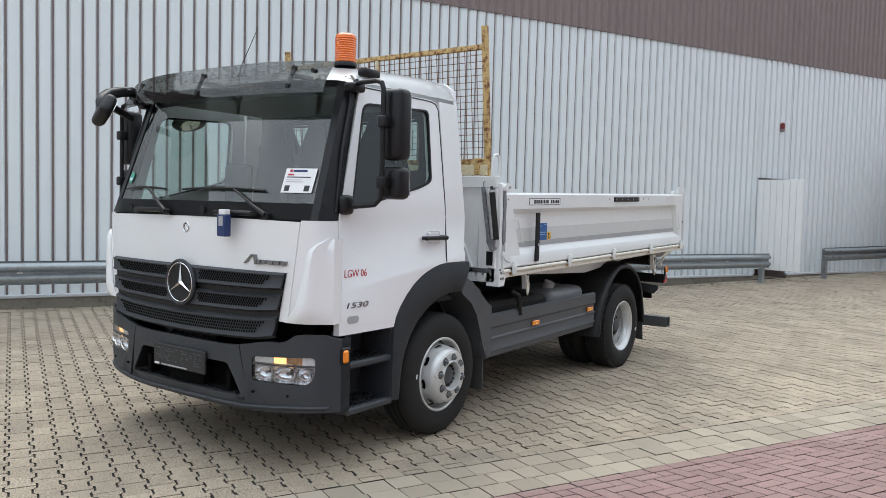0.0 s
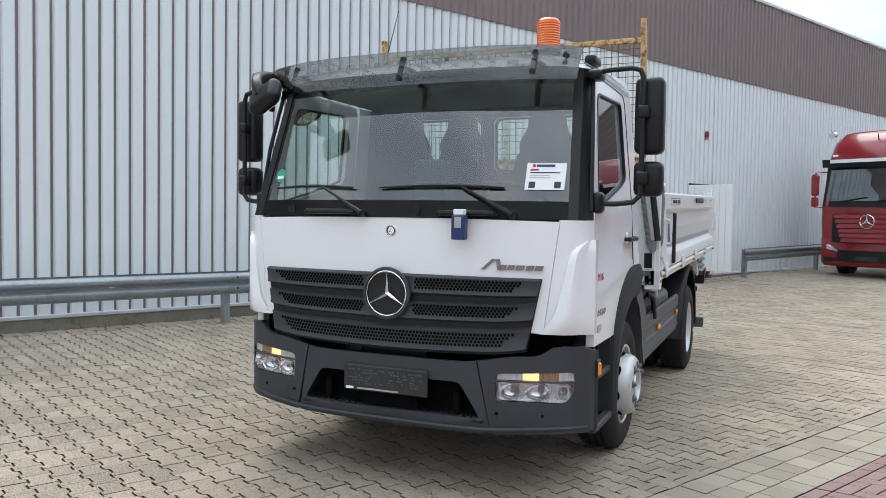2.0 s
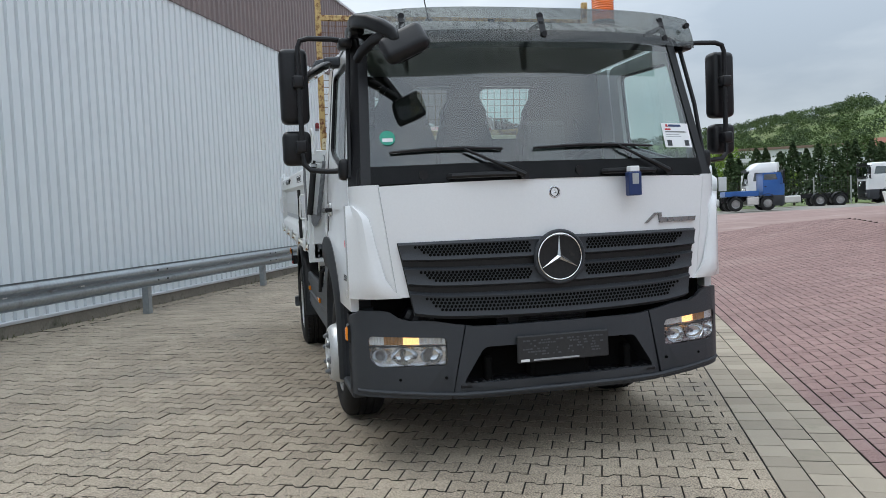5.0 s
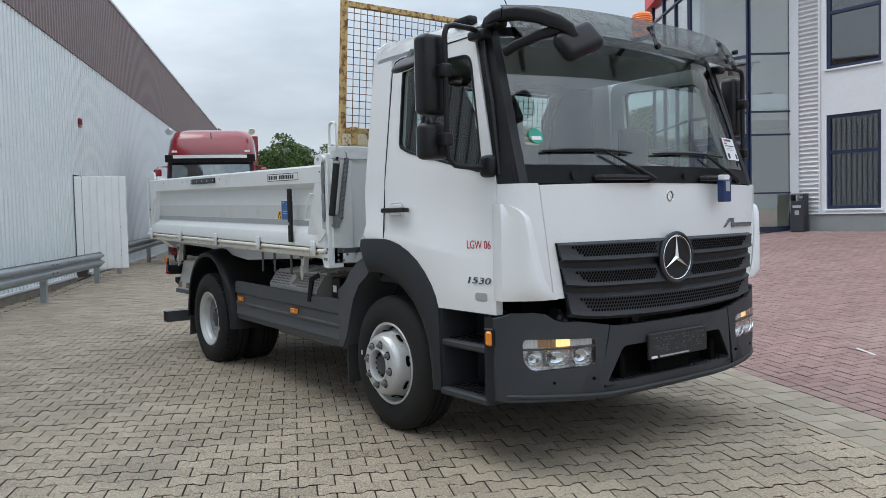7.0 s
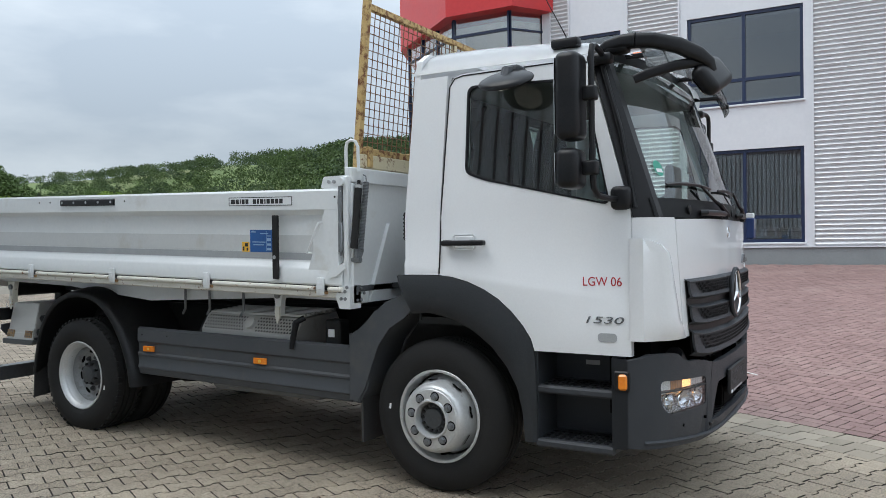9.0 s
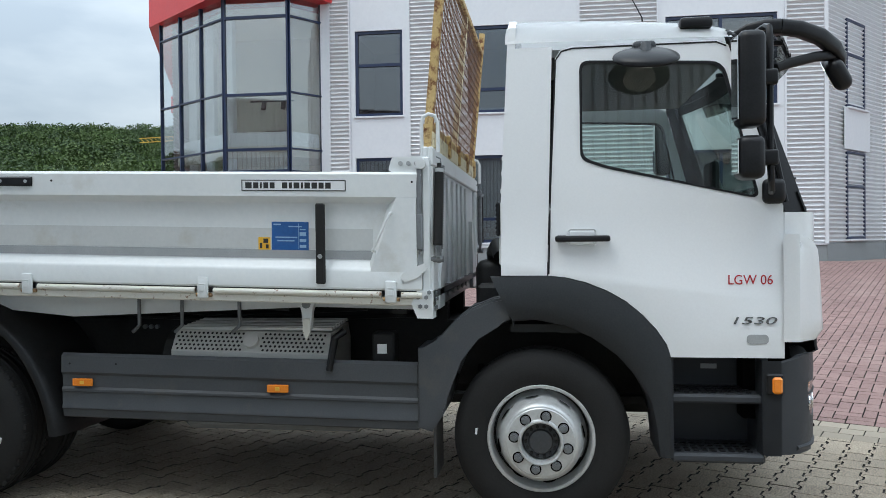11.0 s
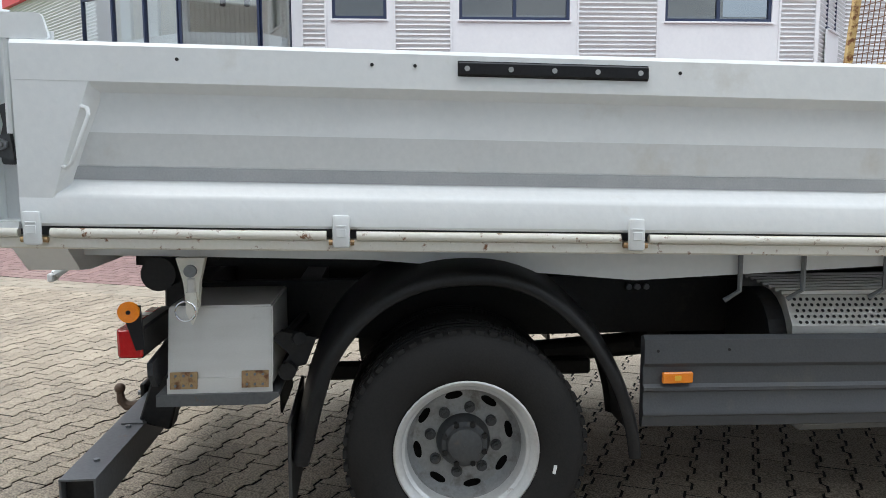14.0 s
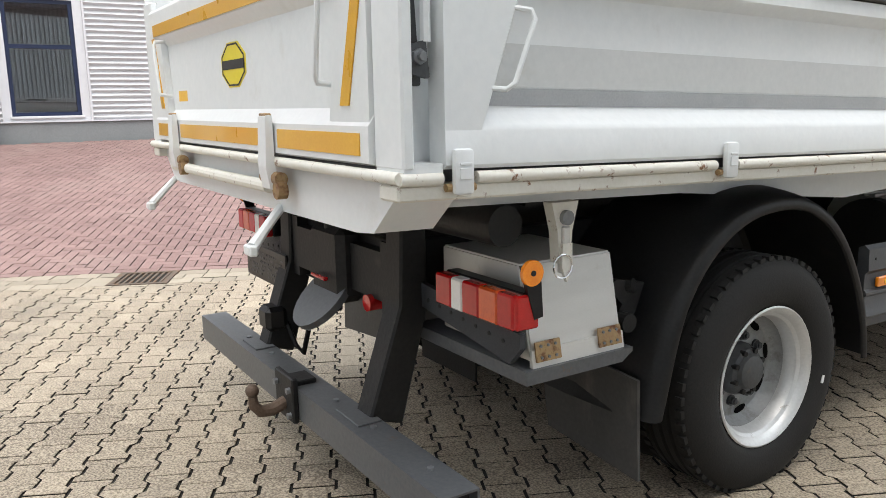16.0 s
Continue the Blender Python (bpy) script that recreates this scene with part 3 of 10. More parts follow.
def guard_rail(u0, u1, posts, lift=0.0, tilt=0.0):
    g = thing("guard_rail", "galvanised steel guard rail on posts along the hall", "guard rail", SITE @ pose(0, u0, lift, tilt, 0, 0) @ Matrix.Translation((0, -u0, 0)), "guard rails")
    cuts = [u0] + [p + 0.06 for p in posts if u0 < p + 0.06 < u1] + [u1]
    for a, b in zip(cuts, cuts[1:]):
        bm = bmesh.new()
        for off, du in ((0.0, 0.0),):
            lo = [bm.verts.new((RAIL_N + d, a - 0.0, 0.495 + z)) for d, z in W_PROFILE]
            hi = [bm.verts.new((RAIL_N + d, b + 0.003, 0.495 + z)) for d, z in W_PROFILE]
            for i in range(len(W_PROFILE) - 1):
                bm.faces.new((lo[i], lo[i + 1], hi[i + 1], hi[i]))
        r = bmesh.ops.extrude_face_region(bm, geom=bm.faces[:])
        bmesh.ops.translate(bm, verts=[v for v in r["geom"] if isinstance(v, bmesh.types.BMVert)], vec=(-0.004, 0, 0))
        part("beam", bm, GALV, g, smooth=True)
        # overlapping end with its bolts
        for z in (0.58, 0.725):
            for v in (0.06, 0.32):
                if a + v < b:
                    part("bolt", cyl(bmesh.new(), (RAIL_N + 0.02, a + v, z), (RAIL_N + 0.045, a + v, z), 0.013, 8), FRAME, g)
        v = a + 1.1
        while v < b - 0.3:
            part("reflector", boxed(RAIL_N - 0.035, RAIL_N - 0.025, v - 0.035, v + 0.035, 0.645, 0.66), WHITE_LENS, g, "small white reflector in the groove")
            v += 1.33
    for p in posts:
        bm = boxed(RAIL_N - 0.14, RAIL_N - 0.04, p - 0.045, p - 0.037, 0.0, 0.78)
        box(bm, RAIL_N - 0.14, RAIL_N - 0.132, p - 0.037, p + 0.045, 0.0, 0.78)
        box(bm, RAIL_N - 0.048, RAIL_N - 0.04, p - 0.037, p + 0.045, 0.0, 0.78)
        part("post", bm, GALV, g)
    return g


guard_rail(-15.4, 12.44, [-15.36 + 4 * i for i in range(7)] + [12.3])
guard_rail(14.35, 44.0, [14.5 + 4 * i for i in range(8)], 0.12, 1.05)

# ---- the office building across the yard ----
ROOMWALL = mat("office_warm_wall", (0.66, 0.62, 0.52), (0.73, 0.69, 0.59), rough=0.9, scale=0.6, fine=4)
ROOMWHITE = mat("office_inner_white", (0.76, 0.78, 0.76), (0.82, 0.83, 0.81), rough=0.8, scale=1, fine=8)
SHELFB = mat("brown_board", (0.12, 0.085, 0.06), (0.18, 0.13, 0.09), rough=0.7)
office = thing("office_building", "two-storey office with silver corrugated strips, white panels and navy windows", "building", kind="structure")
GZ = GROUND_AT_OFFICE
ROOF_Z = 8.3
# windows of the facade: (y from, y to, z from, z to, panes across)
BAYS = [(3.43, 4.60, 1), (-0.58, 1.86, 2), (-5.17, -2.72, 2)]
ROWS_Z = [(1.35, 3.43), (4.44, 6.50)]


def office_window(y0, y1, z0, z1, across, m=None):
    """A navy frame with a transom; the pane lies behind it."""
    w = new("window")
    w.parent = office
    if m is not None:
        w.matrix_basis = m
    out = [(y0, z0), (y1, z0), (y1, z1), (y0, z1)]
    f = 0.07
    lower = z0 + (z1 - z0) * (0.27 if across == 2 else 0.60)
    holes = []
    step = (y1 - y0 - f) / across
    for i in range(across):
        a, b = y0 + f + i * step, y0 + (i + 1) * step
        holes += [[(a, z0 + f), (b, z0 + f), (b, lower - f / 2), (a, lower - f / 2)], [(a, lower + f / 2), (b, lower + f / 2), (b, z1 - f), (a, z1 - f)]]
    part("window_frame", plate(out, holes, lambda a, b: (FACADE + 0.04, a, b), (0.09, 0, 0)), NAVY, w)
    part("pane", boxed(FACADE + 0.085, FACADE + 0.095, y0 + 0.02, y1 - 0.02, z0 + 0.02, z1 - 0.02), PANE_SKY, w)
    part("sill", boxed(FACADE - 0.05, FACADE + 0.06, y0 - 0.03, y1 + 0.03, z0 - 0.045, z0 - 0.003, 0.006), OFFICEWHITE, w)
    return w


def corrugated(bm, y0, y1, z0, z1, x0, pitch=0.10, depth=0.022):
    """Sheet with level waves."""
    k = 6
    n = int((z1 - z0) / pitch * k)
    prev = None
    for i in range(n + 1):
        z = z0 + (z1 - z0) * i / n
        d = depth * math.cos(2 * math.pi * i / k)
        cur = (bm.verts.new((x0 + d, y0, z)), bm.verts.new((x0 + d, y1, z)))
        if prev:
            bm.faces.new((prev[0], prev[1], cur[1], cur[0]))
        prev = cur
    return bm


STRIPS = [(4.76, 5.22), (2.06, 3.24), (-2.52, -0.78), (-6.16, -5.36)]
PANELS = [(3.28, 4.72), (-0.74, 2.02), (-5.32, -2.56), (5.24, 5.46)]
for y0, y1 in STRIPS:
    part("corrugated_strip", corrugated(bmesh.new(), y0, y1, 1.26, ROOF_Z, FACADE - 0.01), OFFICECORR, office, smooth=True)
for y0, y1 in PANELS:
    holes = [[(a, z0), (b, z0), (b, z1), (a, z1)] for a, b, _ in BAYS for z0, z1 in ROWS_Z if y0 < a and b < y1]
    part("wall_panel", plate([(y0, 1.26), (y1, 1.26), (y1, ROOF_Z), (y0, ROOF_Z)], holes, lambda a, b: (FACADE, a, b), (0.14, 0, 0)), OFFICEWHITE, office)
bm = bmesh.new()
for i, (y0, y1) in enumerate(STRIPS):
    for v in (y0 - 0.02, y1 + 0.02):
        box(bm, FACADE - 0.045, FACADE + 0.03, v - 0.018, v + 0.018, 1.26, ROOF_Z)
part("trim_strip", bm, OFFICEWHITE, office)
for a, b, k in BAYS:
    for z0, z1 in ROWS_Z:
        office_window(a, b, z0, z1, k)
bm = boxed(FACADE - 0.012, FACADE + 0.2, -6.2, 5.3, GZ - 0.5, 1.26)
part("plinth", bm, OFFICEPLINTH, office, "grey rendered plinth")
bm = boxed(FACADE - 0.05, FACADE + 0.02, -6.2, 5.3, 1.235, 1.262)
part("plinth_flashing", bm, OFFICEWHITE, office)
# rooms behind the glass: floors, back wall, ceilings
bm = boxed(FACADE + 4.5, FACADE + 4.7, -6.0, 9.5, 0.9, ROOF_Z)
for z in (0.95, 3.75, 7.0):
    box(bm, FACADE + 0.15, FACADE + 4.5, -6.0, 5.3, z, z + 0.32)
for y in (-2.0, 2.6, 5.2):
    box(bm, FACADE + 0.15, FACADE + 4.5, y - 0.06, y + 0.06, 0.95, 7.0)
part("rooms", bm, ROOMWALL, office)
part("roof", boxed(FACADE + 1.6, FACADE + 14, -6.1, 9.6, ROOF_Z - 0.15, ROOF_Z), OFFICEWHITE, office)
part("back_wall", boxed(FACADE + 13.8, FACADE + 14, -6.1, 9.6, 0.5, ROOF_Z - 0.15), OFFICEWHITE, office)
# angled return and the further wing
ANG = math.degrees(math.atan2(-2.2, 2.55))
bm = corrugated(bmesh.new(), -3.37, 0, 1.26, ROOF_Z, 0)
bmesh.ops.transform(bm, matrix=pose(FACADE, -6.2, 0, 0, 0, 90 + ANG), verts=bm.verts[:])
part("return_wall", bm, OFFICECORR, office, smooth=True)
mret = pose(FACADE, -6.2, 0, 0, 0, 90 + ANG) @ Matrix.Translation((-FACADE - 0.06, 0, 0))
for z0, z1 in ROWS_Z:
    office_window(-2.2, -1.1, z0, z1, 1, mret)
part("return_panel", boxed(-0.05, -0.03, -2.4, -0.9, 3.45, 4.40, m=pose(FACADE, -6.2, 0, 0, 0, 90 + ANG)), OFFICEWHITE, office)
wx, wy = FACADE + 3.37 * math.cos(radians(ANG)), -6.2 + 3.37 * math.sin(radians(ANG))
part("wing_wall", corrugated(bmesh.new(), wy - 14, wy, 1.26, ROOF_Z, wx), OFFICECORR, office, smooth=True)
bm = boxed(wx - 0.02, wx + 0.3, wy - 14, wy, GZ - 0.4, 1.26)
box(bm, -0.02, 0.3, -3.37, 0, GZ - 0.4, 1.26, m=pose(FACADE, -6.2, 0, 0, 0, 90 + ANG))
part("wing_plinth", bm, OFFICEPLINTH, office)
for z0, z1 in ROWS_Z:
    office_window(-3.2, -0.8, z0, z1, 2, Matrix.Translation((wx - FACADE - 0.06, wy - 1.2, 0)))
part("corner_trim", boxed(FACADE - 0.06, FACADE + 0.1, -6.24, -6.16, 1.26, ROOF_Z), OFFICEWHITE, office)

# glazed stair tower with the entrance under it
TOWER = [(13.50, 5.46), (12.72, 6.02), (12.72, 7.62), (14.55, 10.16)]
SPLITS = [1, 1, 3]


def facet(p, q, z0, z1, n, levels, name, f=0.026):
    """A glazed wall between two corners: navy mullions and a pane behind."""
    w = new(name)
    w.parent = office
    p, q = Vector((*p, 0)), Vector((*q, 0))
    d = q - p
    along, out = d.normalized(), Vector((0, 0, 1)).cross(d.normalized())
    m = Matrix((( *along, 0), (*out, 0), (0, 0, 1, 0), (0, 0, 0, 1))).transposed()
    m.translation = p
    w.matrix_basis = m
    L = d.length
    holes = []
    for i in range(n):
        a, b = L * i / n + f, L * (i + 1) / n - f
        for za, zb in zip(levels, levels[1:]):
            holes.append([(a, za + f * 0.7), (b, za + f * 0.7), (b, zb - f * 0.7), (a, zb - f * 0.7)])
    part("window_frame", plate([(0, z0), (L, z0), (L, z1), (0, z1)], holes, lambda a, b: (a, 0.05, b), (0, -0.1, 0)), NAVY, w)
    part("pane", boxed(0.01, L - 0.01, -0.006, 0.006, z0 + 0.02, z1 - 0.02), PANE, w)
    return w


SIDE_LEVELS = [0.95, 1.75, 3.1, 3.63, 4.96, 6.75, 7.25]
facet(TOWER[0], TOWER[1], 0.85, 7.3, 1, SIDE_LEVELS, "tower_window")
facet(TOWER[1], TOWER[2], 3.08, 7.3, 1, [3.10, 3.62, 4.92, 6.75, 7.25], "tower_window", 0.045)
facet(TOWER[2], TOWER[3], 0.85, 7.3, 3, SIDE_LEVELS, "tower_window")
# entrance door under the front facet
entrance = new("entrance_door")
entrance.parent = office
DX = 12.70
part("door_frame", plate([(6.04, 0.80), (7.62, 0.80), (7.62, 3.10), (6.04, 3.10)], [[(6.14, 0.86), (7.52, 0.86), (7.52, 3.0), (6.14, 3.0)]], lambda a, b: (DX, a, b), (0.10, 0, 0)), NAVY, entrance, "navy blue door frame")
part("door_leaf", plate([(6.16, 0.88), (7.50, 0.88), (7.50, 2.98), (6.16, 2.98)], [[(6.32, 1.02), (7.30, 1.02), (7.30, 2.82), (6.32, 2.82)]], lambda a, b: (DX + 0.02, a, b), (0.06, 0, 0)), NAVY, entrance)
part("door_pane", boxed(DX + 0.045, DX + 0.055, 6.31, 7.31, 1.01, 2.83), PANE_SKY, entrance)
part("pull_handle", tube(bmesh.new(), [(DX + 0.02, 7.40, 1.62), (DX - 0.05, 7.40, 1.62), (DX - 0.06, 7.40, 1.65), (DX - 0.06, 7.40, 1.98), (DX - 0.05, 7.40, 2.01), (DX + 0.02, 7.40, 2.01)], 0.018, 8), CHROME, entrance, "bright pull handle", smooth=True)
notice = part("notice", boxed(DX + 0.038, DX + 0.043, 6.70, 7.16, 1.86, 2.17), PAPER, entrance, "white notice with a green frame")
part("notice_border", plate([(6.80, 1.89), (7.06, 1.89), (7.06, 2.14), (6.80, 2.14)], [[(6.815, 1.905), (7.045, 1.905), (7.045, 2.125), (6.815, 2.125)]], lambda a, b: (DX + 0.036, a, b), (0.002, 0, 0)), GREEN_STICKER, notice)
for z_ in (2.03, 2.0):
    part("text_bar", boxed(DX + 0.0355, DX + 0.0375, 6.86, 7.0, z_ - 0.006, z_ + 0.006), TAPE_GREY, notice)
part("threshold", boxed(DX - 0.05, DX + 0.4, 6.0, 7.66, 0.76, 0.80), GALV, entrance)
bm = prism(bmesh.new(), [(15.2, 5.5), (13.6, 5.5), (12.85, 6.05), (12.85, 7.58), (14.7, 9.8), (15.2, 9.8)], "z", 3.45, 3.72)
prism(bm, [(15.2, 5.5), (13.6, 5.5), (12.85, 6.05), (12.85, 7.58), (14.7, 9.8), (15.2, 9.8)], "z", 0.70, 0.90)
prism(bm, [(15.2, 5.5), (13.6, 5.5), (12.85, 6.05), (12.85, 7.58), (14.7, 9.8), (15.2, 9.8)], "z", 6.85, 7.0)
box(bm, 15.2, 15.4, 5.4, 9.72, 0.8, 7.2)
part("tower_floors", bm, ROOMWALL, office)
# white columns and sills behind the side facets, a lamp track under the ceiling
for k in range(3):
    f = (k + 0.25) / 3
    px, py = 12.72 + (14.6 - 12.72) * f + 0.22, 7.62 + (9.9 - 7.62) * f - 0.18
    part("inner_column", boxed(px - 0.11, px + 0.11, py - 0.11, py + 0.11, 0.9, 6.85, 0.01), ROOMWHITE, office, "white column behind the glass")
part("inner_parapet", prism(bmesh.new(), [(13.62, 5.62), (12.92, 6.1), (12.92, 7.52), (14.65, 9.65), (14.6, 9.7), (12.86, 7.56), (12.86, 6.06), (13.58, 5.56)], "z", 3.72, 4.05), ROOMWHITE, office, "white parapet behind the glass")
track = tube(bmesh.new(), [(13.3, 6.1, 4.86), (13.3, 7.2, 4.86)], 0.02, 6)
part("lamp_track", track, BLACKP, office)
for y_ in (6.35, 6.85):
    part("spot_lamp", cyl(bmesh.new(), (13.3, y_, 4.84), (13.24, y_, 4.66), 0.06, 12), BLACKP, office)
part("wall_shelf", boxed(15.1, 15.19, 6.9, 7.5, 4.3, 4.4), SHELFB, office)
# red roof over the tower: a slanting slab that juts out
bm = bmesh.new()
prism(bm, [(13.5, 5.25), (12.5, 5.85), (12.5, 7.6), (14.72, 10.5), (25.3, 15.0), (25.3, 5.25)], "z", 7.22, 7.32)
part("roof_soffit", bm, BLACKP, office)
bm = prism(bmesh.new(), [(13.4, 5.15), (12.35, 5.78), (12.35, 7.65), (14.66, 10.55), (25.5, 15.2), (25.5, 5.15)], "z", 7.2, 8.9)
part("tower_roof", bm, REDROOF, office, "bright red tower roof fascia")
# corrugated wall that links the tower with the rear wing
bm = corrugated(bmesh.new(), 0, 13.1, 1.1, 7.2, 0)
bmesh.ops.transform(bm, matrix=pose(14.75, 9.95, 0, 0, 0, -76.1), verts=bm.verts[:])
part("link_wall", bm, OFFICECORR, office, smooth=True)
part("link_plinth", boxed(-0.02, 0.2, 0, 13.1, 0.2, 1.1, m=pose(14.75, 9.95, 0, 0, 0, -76.1)), OFFICEPLINTH, office)
# hall far behind the tower with a red attic
FAR_WING = pose(50.2, 27.65, 0, 0, 0, 129.3)
far_wing = thing("rear_hall", "far silver corrugated hall with a bright red attic band", "building", FAR_WING, kind="structure")
part("core_wall", boxed(-9, -0.05, 0.2, 16, -0.5, 11.1), OFFICECORR, far_wing)
part("wall_sheet", corrugated(bmesh.new(), 0.2, 16, 0, 11.1, 0, 0.17, 0.035), OFFICECORR, far_wing, smooth=True)
part("attic", boxed(-9.2, 0.3, -0.3, 16.2, 11.1, 12.3), REDROOF, far_wing, "bright red attic band")

# blinds and things on the sills behind the facade windows
for a, b, k in BAYS:
    for z0, z1 in ROWS_Z:
        part("blind", boxed(FACADE + 0.22, FACADE + 0.24, a + 0.05, b - 0.05, z1 - 0.12, z1 - 0.02), ROOMWHITE, office, "rolled pale blind")
        if k == 2:
            part("inner_sill", boxed(FACADE + 0.18, FACADE + 0.45, a, b, z0 + 0.10, z0 + 0.14), ROOMWHITE, office)
for y_, z_, h_, r_ in ((1.45, 1.49, 0.10, 0.035), (0.30, 1.49, 0.16, 0.09), (0.05, 1.49, 0.20, 0.03), (-0.25, 1.49, 0.14, 0.04), (1.1, 1.49, 0.05, 0.06), (-3.2, 1.49, 0.18, 0.08)):
    jar = thing("sill_pot", "small pale pot on an office window sill", "pot", pose(FACADE + 0.31, y_, z_), "pots on the sills")
    bmj = bmesh.new()
    cyl(bmj, (0, 0, 0), (0, 0, h_), r_ * 0.8, 12, r_)
    part("pot_body", bmj, ROOMWHITE, jar)


# planters, stool, bin and bicycle by the entrance
def planter(x, y, h_leaf, label):
    z = ground_z(x, y)
    pl = thing("planter", label, "planter", pose(x, y, z, 0, 0, 35), "planters by the entrance")
    bmq = bmesh.new()
    bmesh.ops.create_cone(bmq, cap_ends=False, segments=4, radius1=0.27, radius2=0.40, depth=0.56, matrix=Matrix.Translation((0, 0, 0.28)))
    bmesh.ops.solidify(bmq, geom=bmq.faces[:], thickness=0.03)
    part("pot", bmq, ROOMWHITE, pl, "white tapered square pot")
    part("soil", boxed(-0.23, 0.23, -0.23, 0.23, 0.47, 0.50, m=Matrix.Rotation(radians(45), 4, "Z")), JOINT, pl)
    g = random.Random(int(y * 100))
    bmq = bmesh.new()
    for _ in range(150):
        a, lean, hh = g.uniform(0, math.tau), g.uniform(0.1, 0.42), h_leaf * g.uniform(0.5, 1.0)
        bx, by = g.uniform(-0.14, 0.14), g.uniform(-0.14, 0.14)
        pts = [(bx + lean * f * f * math.cos(a), by + lean * f * f * math.sin(a), 0.49 + hh * (f - 0.25 * f * f)) for f in (0, 0.4, 0.75, 1.0)]
        wv = [0.008, 0.008, 0.005, 0.0005]
        ring = [(bmq.verts.new((p[0] - w_ * math.sin(a), p[1] + w_ * math.cos(a), p[2])), bmq.verts.new((p[0] + w_ * math.sin(a), p[1] - w_ * math.cos(a), p[2]))) for p, w_ in zip(pts, wv)]
        for (v0, v1), (v2, v3) in zip(ring, ring[1:]):
            bmq.faces.new((v0, v1, v3, v2))
    tagged(part("grass_blades", bmq, mat("planter_grass", (0.10, 0.16, 0.04), (0.28, 0.30, 0.10), rough=0.7, scale=9, fine=40), pl), kind="stuff")
    return pl


planter(12.62, 8.40, 0.55, "white tapered planter with ornamental grass beside the entrance")
planter(13.55, 10.05, 1.0, "white tapered planter with a tall pale plant by the stair tower")
sx, sy = 13.2, 9.15
stool = thing("red_stool", "red double-cone stand with a white top beside the planter", "stool", pose(sx, sy, ground_z(sx, sy)))
part("foot", cyl(bmesh.new(), (0, 0, 0), (0, 0, 0.36), 0.24, 24, 0.05), REDROOF, stool)
part("bowl", cyl(bmesh.new(), (0, 0, 0.36), (0, 0, 0.72), 0.05, 24, 0.24), REDROOF, stool)
part("rim_top", cyl(bmesh.new(), (0, 0, 0.72), (0, 0, 0.745), 0.245, 24), ROOMWHITE, stool)
bx_, by_ = 13.27, 5.13
litter = thing("litter_bin", "slim anthracite litter bin with an ashtray top by the wall", "bin", pose(bx_, by_, ground_z(bx_, by_)))
part("bin_body", boxed(-0.11, 0.11, -0.16, 0.16, 0.0, 0.70, 0.01), PLASTIC, litter)
for s_ in (-1, 1):
    part("bin_upright", boxed(-0.10, 0.10, s_ * 0.15 - 0.012, s_ * 0.15 + 0.012, 0.70, 0.86, 0.004), PLASTIC, litter)
part("bin_roof", boxed(-0.12, 0.12, -0.17, 0.17, 0.84, 0.87, 0.005), GALV, litter)
part("slot", boxed(-0.113, -0.109, -0.10, 0.10, 0.54, 0.60), CHROME, litter)
part("label_mark", boxed(-0.1125, -0.109, -0.05, 0.05, 0.38, 0.48), TAPE_GREY, litter)
bike = thing("bicycle", "red city bicycle parked inside behind the entrance glazing", "bicycle", pose(13.6, 8.1, 0.90, 0, 0, 40))
BIKERED = mat("bicycle_red", (0.25, 0.012, 0.02), (0.3, 0.02, 0.025), rough=0.3)
for s_ in (-0.52, 0.52):
    part("bike_wheel", tube(bmesh.new(), [(0, s_ + 0.33 * math.cos(t), 0.34 + 0.33 * math.sin(t)) for t in [2 * math.pi * q / 24 for q in range(25)]], 0.018, 6), RUBBER, bike)
bmq = tube(bmesh.new(), [(0, -0.52, 0.34), (0, -0.15, 0.86), (0, 0.36, 0.80), (0, 0.02, 0.32), (0, -0.15, 0.86)], 0.018, 6)
tube(bmq, [(0, 0.02, 0.32), (0, -0.52, 0.34)], 0.014, 6)
tube(bmq, [(0, 0.52, 0.34), (0, 0.36, 0.80), (0, 0.32, 0.98)], 0.016, 6)
part("bike_frame", bmq, BIKERED, bike)
part("saddle", boxed(-0.07, 0.07, -0.30, -0.05, 0.93, 0.99, 0.03), BLACKP, bike)
part("handlebar", tube(bmesh.new(), [(-0.27, 0.20, 1.05), (-0.1, 0.32, 1.0), (0.1, 0.32, 1.0), (0.27, 0.20, 1.05)], 0.013, 6), CHROME, bike)

# ---- the tipper truck: front axle over the origin, nose towards -y ----
truck = thing("tipper_truck", "white two-axle tipper truck parked on the yard with its lamps lit", "truck")


